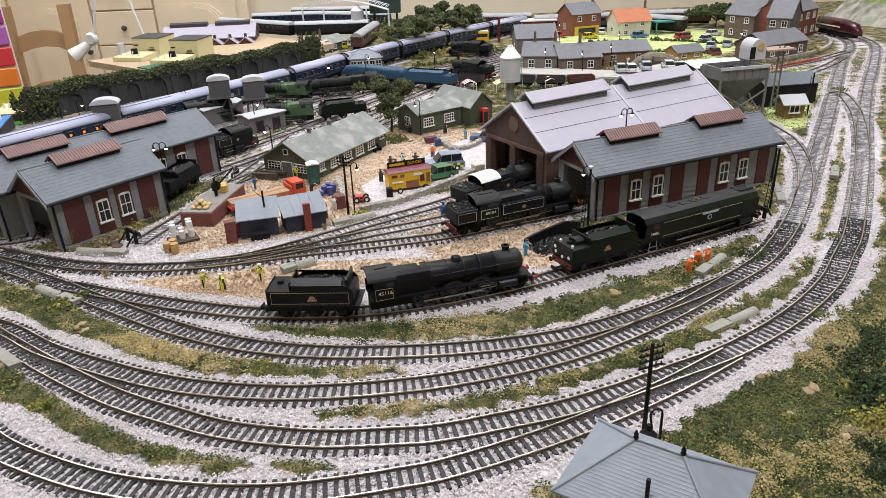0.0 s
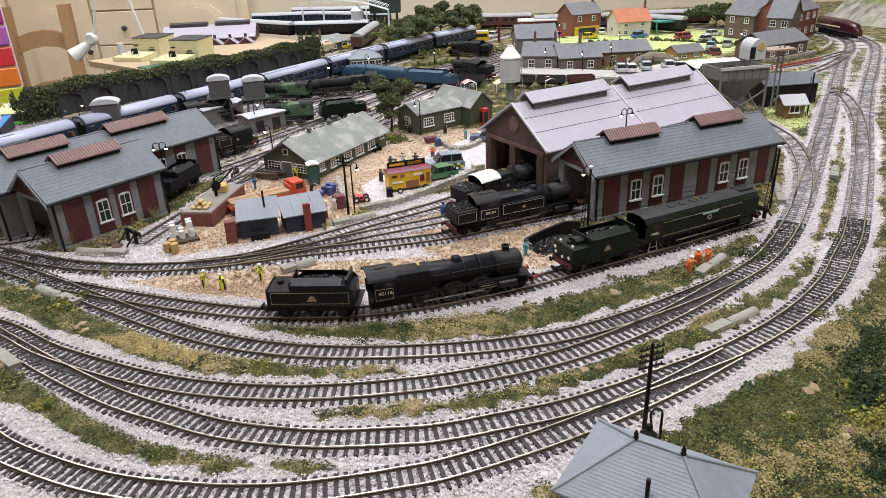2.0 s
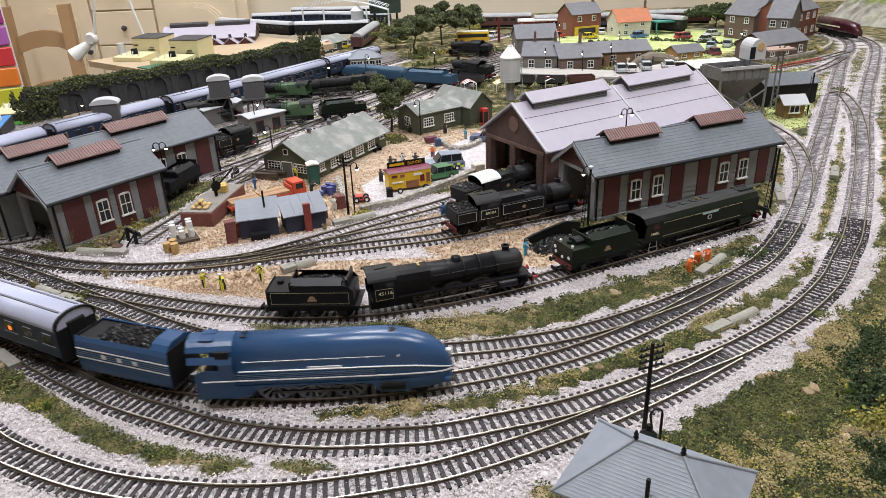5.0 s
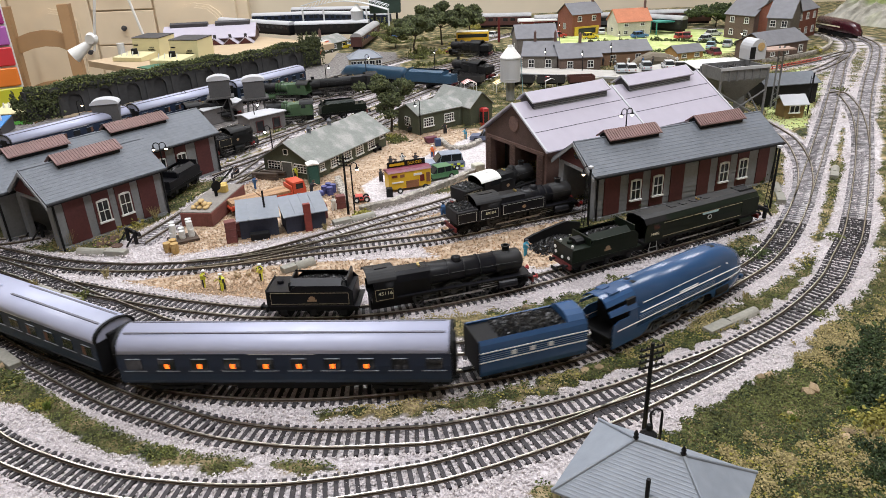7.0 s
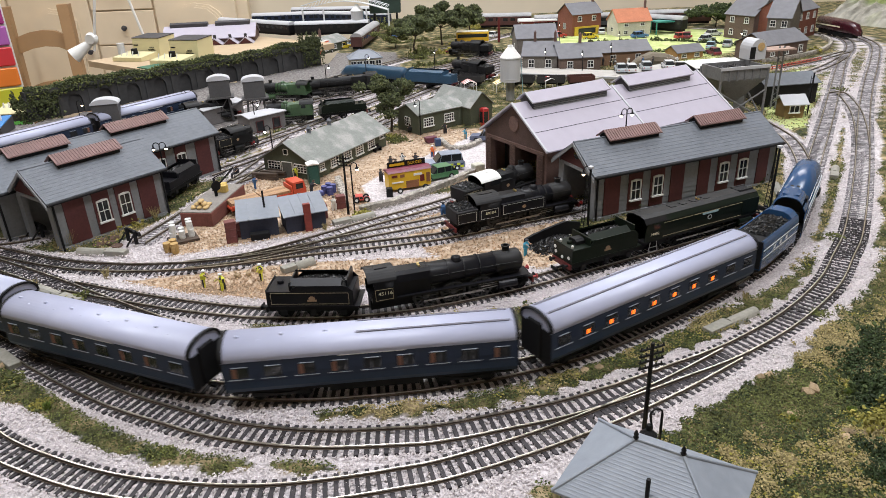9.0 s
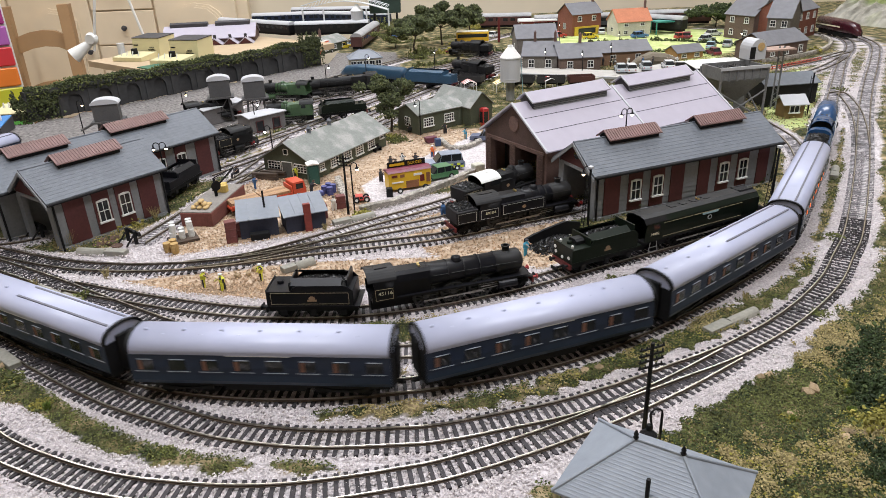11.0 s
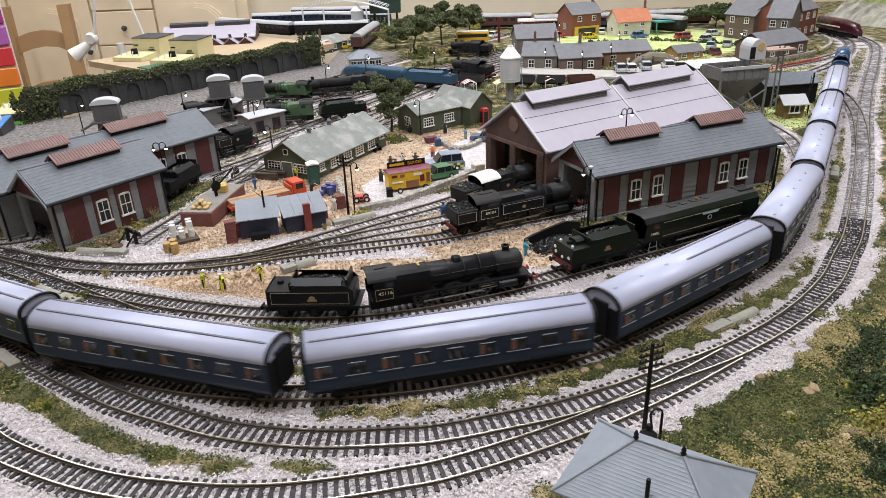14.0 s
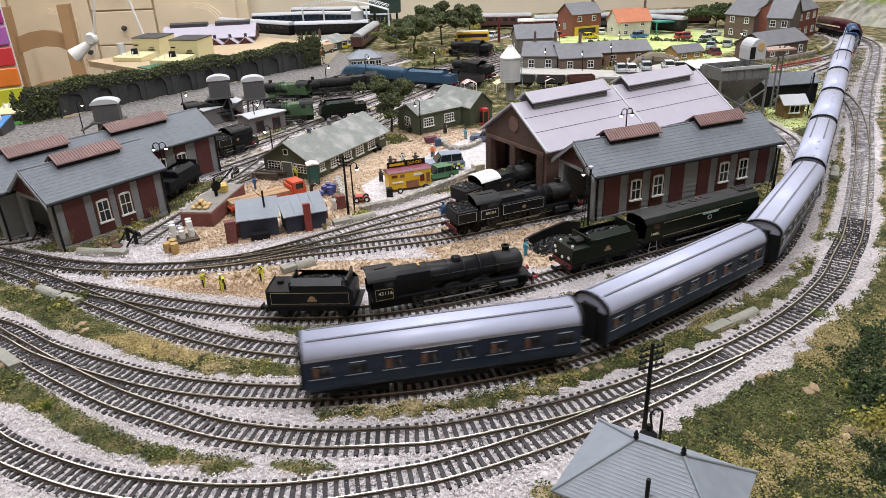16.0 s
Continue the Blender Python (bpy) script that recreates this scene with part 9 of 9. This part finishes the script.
def coach(L, lit, roof_kind):
    c = thing("passenger_coach", pose(0, 0, 0), "dark blue and silver passenger coach with lit table lamps" if lit else "dark blue and silver passenger coach with a pale grey roof", "railway coach", "moving train")
    W = 0.0355
    h = W / 2
    side = [(-h, 0.0215), (h, 0.0215), (h + 0.0003, 0.028), (h - 0.0004, 0.0385), (-h + 0.0004, 0.0385), (-h - 0.0003, 0.028)]
    body = part("body", pr(side, -L / 2, L / 2, "x"), COACHBLUE, c)
    part("lower_side", pr([(-h + 0.0010, 0.0132), (h - 0.0010, 0.0132), (h + 0.0002, 0.0165), (h, 0.0215), (-h, 0.0215), (-h - 0.0002, 0.0165)], -L / 2, L / 2, "x"), COACHLOW, c)
    roof = [((h + 0.0002) * math.cos(a), 0.0385 + 0.0125 * math.sin(a) ** 0.8) for a in [math.pi * k / 18 for k in range(19)]]
    shell = part("roof", pr(roof, -L / 2 - 0.0006, L / 2 + 0.0006, "x"), COACHROOF, c)
    for face in shell.data.polygons:
        face.use_smooth = len(face.vertices) == 4 and abs(face.normal.z) > 0.02
    part("underframe", bx(-L / 2 + 0.002, L / 2 - 0.002, -0.013, 0.013, 0.0085, 0.0134), MATT, c)
    part("truss", bx(-L * 0.16, L * 0.16, -0.012, 0.012, 0.0045, 0.0086), MATT, c)
    for sg in (-1, 1):
        g0, g1 = sorted((sg * L / 2, sg * (L / 2 + 0.0030)))
        part("gangway", bx(g0, g1, -0.0075, 0.0075, 0.012, 0.0425, 0.0006), MATT, c, "black corridor gangway")
        e0, e1 = sorted((sg * (L / 2 - 0.0002), sg * (L / 2 + 0.0007)))
        part("end_panel", bx(e0, e1, -h + 0.0005, h - 0.0005, 0.0105, 0.0388), MATT, c)
        rim = [(y * 1.012, z + 0.0004) for y, z in roof] + [(y * 0.93, z - 0.0012) for y, z in roof[::-1]]
        r0, r1 = sorted((sg * (L / 2 - 0.0012), sg * (L / 2 + 0.0016)))
        part("end_rim", pr(rim, r0, r1, "x"), MATT, c, "black rim round the roof end")
        part("coupling", bx(min(sg * L / 2, sg * (L / 2 + 0.0055)), max(sg * L / 2, sg * (L / 2 + 0.0055)), -0.002, 0.002, 0.0060, 0.0078), MATT, c)
        bogie(c, sg * (L / 2 - 0.038))
    n = max(8, int(round(L / 0.0245)))
    for sy in (-1, 1):
        y = sy * (h + 0.0003)
        for i in range(n):
            x = -L / 2 + L * (i + 0.5) / n
            w = part("window", bx(x - 0.0062, x + 0.0062, y - 0.0002, y + 0.0002, 0.0255, 0.0335), GLASS, body)
            part("top_line", bx(x - 0.0052, x + 0.0052, y - 0.00035, y + 0.00035, 0.0341, 0.0345), COACHLINE, body)
            part("waist_line", bx(x - 0.0085, x + 0.0085, y - 0.00035, y + 0.00035, 0.0239, 0.0243), COACHLINE, body)
            if lit and 1 <= i <= 7:
                part("table_lamp", bx(x - 0.0017, x + 0.0017, y - 0.0004, y + 0.0004, 0.0262, 0.0302, 0.0003), GLOWLAMP, w, "glowing orange table lamp")
            elif not lit and i % 3 != 1:
                part("curtain", bx(x - 0.0055, x - 0.0020, y - 0.0003, y + 0.0003, 0.0256, 0.0334), CURTAIN, w)
        part("destination_board", bx(-0.024, 0.024, sy * (h - 0.0006) - 0.0006, sy * (h - 0.0006) + 0.0006, 0.0376, 0.0392), SILVER, body, "pale destination board")
    for sy in (-1, 1):
        if roof_kind == "rib":
            part("roof_rib", bx(-L / 2 + 0.004, L / 2 - 0.004, sy * 0.0078 - 0.0009, sy * 0.0078 + 0.0009, 0.0485, 0.0506), ROOFRIB, c)
        elif roof_kind == "half":
            part("roof_rib", bx(-L * 0.05, L / 2 - 0.004, sy * 0.0078 - 0.0009, sy * 0.0078 + 0.0009, 0.0485, 0.0506), ROOFRIB, c)
    if roof_kind != "rib":
        lo = -L / 2 + 0.01
        hi = L / 2 - 0.01 if roof_kind == "dots" else -L * 0.08
        k = int((hi - lo) / 0.014)
        for i in range(k):
            for y, z in ((-0.0075, 0.0482), (0.0075, 0.0482)) if i % 2 else ((-0.0035, 0.0502), (0.0075, 0.0482)):
                part("roof_ventilator", lathe(bmesh.new(), [(0.0013, 0), (0.0014, 0.0012), (0.0008, 0.0018)], 8, Matrix.Translation((lo + (hi - lo) * i / k, y, z))), COACHROOF, c)
    return c


TRAIN = []
off = 0.0
for i, p in enumerate(COACH):
    TRAIN.append((coach(p - 0.0165, i == 0, ROOFS[i]), off + p / 2, p * 0.68))
    off += p


def mix_section(a, b, u):
    return [(ya + (yb - ya) * u, za + (zb - za) * u) for (ya, za), (yb, zb) in zip(a, b)]


def streamliner():
    """Streamlined engine: open cab at the rear, ledge along the flanks, sloping rounded nose; origin near the middle."""
    e = thing("streamlined_steam_locomotive", pose(0, 0, 0), "blue streamlined steam locomotive with silver speed lines", "locomotive", "moving train")
    x0, nose0, nose1 = -0.099, 0.032, 0.0930
    low, top = 0.0165, 0.0496
    half = [(0.0164, low), (0.0168, 0.0205), (0.0167, 0.0268), (0.0160, 0.0282), (0.0157, 0.0310), (0.0153, 0.0345), (0.0144, 0.0390),
            (0.0127, 0.0432), (0.0103, 0.0464), (0.0072, 0.0485), (0.0037, 0.0494)]
    full = half + [(0.0, top)] + [(-y, z) for y, z in half[::-1]]

    def nose(x):
        """Width and height of the casing at x, as shares of the full section."""
        u = min(max((x - nose0) / (nose1 - nose0), 0.0), 1.0)
        return 0.12 + 0.88 * math.sqrt(max(0.0, 1 - u ** 3.0)), 0.22 + 0.78 * max(0.0, 1 - u ** 2.7) ** 0.72

    def section(x):
        w, h = nose(x)
        return [(y * w, low + (z - low) * h) for y, z in full]

    rows = [(x0 + 0.034, full), (nose0, full)] + [(nose0 + (nose1 - nose0) * k / 20, section(nose0 + (nose1 - nose0) * k / 20)) for k in range(1, 21)]
    part("casing", loft(rows), LOCOBLUE, e, smooth=True)
    # cab: roof sheet, upper and lower side sheets with an open window between, dark backhead inside
    roof = [(y, z) for y, z in full if z > 0.040]
    sheet = [(y * 1.01, z + 0.0004) for y, z in roof] + [(y, z - 0.0005) for y, z in roof[::-1]]
    part("cab_roof", loft([(x0 + 0.003, sheet), (x0 + 0.036, sheet)]), LOCOBLUE, e)
    for sg in (-1, 1):
        y0, y1 = sorted((sg * 0.0168, sg * 0.0160))
        part("cab_side", pr([(x0 + 0.007, low), (x0 + 0.036, low), (x0 + 0.036, 0.0300), (x0 + 0.014, 0.0300), (x0 + 0.008, 0.0275)], y0, y1), LOCOBLUE, e)
        part("cab_upper_side", loft([(x0 + 0.004, [(sg * 0.0166, 0.0360), (sg * 0.0142, 0.0402), (sg * 0.0136, 0.0400), (sg * 0.0158, 0.0360)]), (x0 + 0.036, [(sg * 0.0166, 0.0345), (sg * 0.0142, 0.0402), (sg * 0.0136, 0.0400), (sg * 0.0158, 0.0345)])]), LOCOBLUE, e)
        part("cab_pillar", bx(x0 + 0.026, x0 + 0.036, y0, y1, 0.0299, 0.0350), LOCOBLUE, e)
        part("cab_handrail", tb((x0 + 0.0055, sg * 0.0166, 0.012), (x0 + 0.0055, sg * 0.0166, 0.028), 0.0004, n=6), MATT, e)
    part("backhead", bx(x0 + 0.024, x0 + 0.034, -0.0150, 0.0150, low, 0.0440), MATT, e, "black boiler backhead inside the cab")
    part("cab_floor", bx(x0 + 0.006, x0 + 0.030, -0.0158, 0.0158, low - 0.001, low), MATT, e)
    for y in (-0.005, 0.005):
        part("roof_hatch", bx(x0 + 0.012, x0 + 0.022, y - 0.0030, y + 0.0030, 0.0492, 0.0504), LOCOBLUE, e)
        part("whistle_hatch", bx(x0 + 0.041, x0 + 0.045, y * 0.6 - 0.0016, y * 0.6 + 0.0016, 0.0490, 0.0500), MATT, e)
    # skirt: full depth under the cab and ahead of the wheels, raised over the driving wheels
    skirt = [(x0 + 0.008, low), (x0 + 0.008, 0.0062), (x0 + 0.042, 0.0062), (x0 + 0.047, 0.0085), (x0 + 0.051, 0.0132), (x0 + 0.056, 0.0148), (0.030, 0.0148),
             (0.035, 0.0132), (0.038, 0.0085), (0.043, 0.0062), (0.062, 0.0062), (0.062, low)]
    for y0, y1 in ((-0.0166, -0.0156), (0.0156, 0.0166)):
        part("skirt", pr(skirt, y0, y1), LOCOBLUE, e)
    apron = []
    for k in range(12):
        x = 0.060 + 0.0335 * k / 11
        w = max(nose(x - 0.001)[0] * 0.0166, 0.0026)
        apron.append((x, oval(w, 0.0058 + 0.0014 * (k / 11) ** 2, 0.0178, 24, 6)))
    part("nose_apron", loft(apron), LOCOBLUE, e, smooth=True)
    # silver bands wrap the nose and drop to its point
    for z, xs, thick in ((0.0283, x0 + 0.040, 0.00055), (0.0210, x0 + 0.013, 0.00075)):
        for sg in (-1, 1):
            bm = bmesh.new()
            pts = []
            for k in range(61):
                x = xs + (nose1 - 0.0005 - xs) * (1 - (1 - k / 60) ** 1.6)
                w, h = nose(x)
                zz = low + (z - low) * h - (max(0.0, x - 0.070) * 0.05)
                reach = 0.0163 if z > 0.02 else 0.0168
                pts.append((x, sg * (reach * w + 0.0002), zz))
            for p, q in zip(pts, pts[1:]):
                tube(bm, p, q, thick, n=6)
            part("silver_band", bm, SILVER, e)
    for sg in (-1, 1):
        for k in range(3):
            z = 0.0228 + 0.0014 * k
            part("pinstripe", bx(x0 + 0.038, nose0 + 0.006, sg * 0.0168 - 0.0002, sg * 0.0168 + 0.0002, z, z + 0.0005), STRIPE, e)
        part("name_plate", bx(-0.010, 0.014, sg * 0.0162 - 0.0003, sg * 0.0162 + 0.0003, 0.0288, 0.0304), SILVER, e, "pale name plate")
        rail = part("handrail", tb((x0 + 0.044, sg * 0.0157, 0.0358), (0.046, sg * 0.0148, 0.0358), 0.00028, n=6), SILVER, e)
        for k in range(6):
            part("knob", tb((x0 + 0.044 + 0.022 * k, sg * 0.0145, 0.0358), (x0 + 0.044 + 0.022 * k, sg * 0.0159, 0.0358), 0.0006, n=6), SILVER, rail)
    part("chimney", lathe(bmesh.new(), [(0.0040, -0.002), (0.0034, 0.0012), (0.0034, 0.0020), (0.0024, 0.0020)], 14, Matrix.Translation((0.050, 0, 0.0470))), MATT, e)
    part("headlamp", bx(0.0890, 0.0930, -0.0018, 0.0018, 0.0240, 0.0305, 0.0006), WHITE, e, "white nose lamp")
    part("frame", bx(x0 + 0.008, 0.080, -0.0062, 0.0062, 0.004, low), MATT, e)
    for x in (-0.036, -0.009, 0.018):
        for y in (-0.0088, 0.0088):
            SPIN.append((wheel(e, "driving_wheel", 0.0128, x, y * 1.35, WHEELGREY), x, y * 1.35, 0.0128))
    for x in (-0.074, 0.044, 0.070):
        for y in (-0.0088, 0.0088):
            wheel(e, "bogie_wheel", 0.0060, x, y)
    for y in (-0.0138, 0.0138):
        part("coupling_rod", bx(-0.038, 0.020, y - 0.0004, y + 0.0004, 0.0070, 0.0088), DULLIRON, e)
        part("cylinder", lathe(bmesh.new(), [(0.0046, -0.009), (0.0048, 0.0), (0.0046, 0.009)], 14, Matrix.Translation((0.050, y, 0.0115)) @ Matrix.Rotation(math.pi / 2, 4, "Y")), MATT, e)
    part("buffer_beam", bx(0.0870, 0.0915, -0.0120, 0.0120, 0.0085, 0.0125, 0.0008), LOCOBLUE, e)
    for y in (-0.0095, 0.0095):
        part("buffer", lathe(bmesh.new(), [(0.0019, 0), (0.0019, 0.0028), (0.0026, 0.0032), (0.0026, 0.0038)], 12, Matrix.Translation((0.0905, y, 0.0105)) @ Matrix.Rotation(math.pi / 2, 4, "Y")), DULLIRON, e)
    return e


def stream_tender():
    t = thing("locomotive_tender", pose(0, 0, 0), "blue locomotive tender with silver lines and coal", "tender", "moving train")
    a, b = -0.047, 0.041
    half = [(0.0162, 0.0088), (0.0168, 0.0125), (0.0168, 0.0310), (0.0162, 0.0350), (0.0145, 0.0385)]
    inner = [(0.0135, 0.0380), (0.0140, 0.0345)]
    body = half + inner + [(-y, z) for y, z in inner[::-1]] + [(-y, z) for y, z in half[::-1]]
    part("tank", loft([(a, body), (b, body)]), LOCOBLUE, t)
    cowl = [(0.0145, 0.0345), (0.0146, 0.0386), (0.0110, 0.0420), (0.0060, 0.0440), (-0.0060, 0.0440), (-0.0110, 0.0420), (-0.0146, 0.0386), (-0.0145, 0.0345)]
    part("front_cowl", loft([(b - 0.016, cowl), (b - 0.001, cowl)]), LOCOBLUE, t)
    part("rear_deck", bx(a, a + 0.018, -0.0138, 0.0138, 0.0344, 0.0362), MATT, t)
    part("coal_bed", bx(a + 0.018, b - 0.015, -0.0138, 0.0138, 0.0344, 0.0366), COAL, t)
    lumps("coal", 420, a + 0.018, b - 0.015, -0.0120, 0.0120, 0.0362, 0.0016, COAL, t, 0.0055, 11)
    for z in (0.0285, 0.0205):
        for y in (-0.0170, 0.0170):
            part("silver_line", bx(a, b, y - 0.0002, y + 0.0002, z, z + 0.0009), SILVER, t)
    for k in range(3):
        for y in (-0.0169, 0.0169):
            part("pinstripe", bx(a, b, y - 0.0002, y + 0.0002, 0.0228 + 0.0017 * k, 0.0233 + 0.0017 * k), STRIPE, t)
        for y in (-0.0172, 0.0172):
            part("letter_bar", bx(-0.022 + 0.015 * k, -0.018 + 0.015 * k, y - 0.0002, y + 0.0002, 0.0232, 0.0268), SILVER, t)
    part("frame", bx(a + 0.003, b - 0.003, -0.0145, 0.0145, 0.0062, 0.0092), MATT, t)
    part("end_panel", bx(a - 0.0008, a, -0.0158, 0.0158, 0.0100, 0.0380), MATT, t)
    part("front_panel", bx(b, b + 0.0008, -0.0158, 0.0158, 0.0100, 0.0400), MATT, t)
    for x in (a + 0.015, (a + b) / 2, b - 0.015):
        for y in (-0.0088, 0.0088):
            wheel(t, "tender_wheel", 0.0073, x, y)
    part("coupling", bx(a - 0.008, a, -0.002, 0.002, 0.0060, 0.0078), MATT, t)
    part("drawbar", bx(b, b + 0.014, -0.003, 0.003, 0.0060, 0.0085), MATT, t)
    return t


STRIPE = mat("pale_blue_pinstripe", (0.10, 0.15, 0.24), 0.5, vary=0.1)
SPIN = []
WHEELGREY = mat("wheel_grey_blue", (0.10, 0.11, 0.13), 0.4, 0.3)
LOCO = streamliner()
TENDER = stream_tender()
TRAIN.append((TENDER, -0.0545, 0.06))
TRAIN.append((LOCO, -0.2035, 0.10))


def spin_rows(x, y, r):
    rows = []
    for i in range(0, 241):
        t = i / 15
        rows.append((t, pose(x, y, r) @ Matrix.Rotation((glide(t) - glide(0)) / r, 4, "Y")))
    return rows


def motions():
    for ob, offset, base in TRAIN:
        walk(ob, vehicle_rows(offset, base))
    for ob, x, y, r in SPIN:
        walk(ob, spin_rows(x, y, r))


motions()
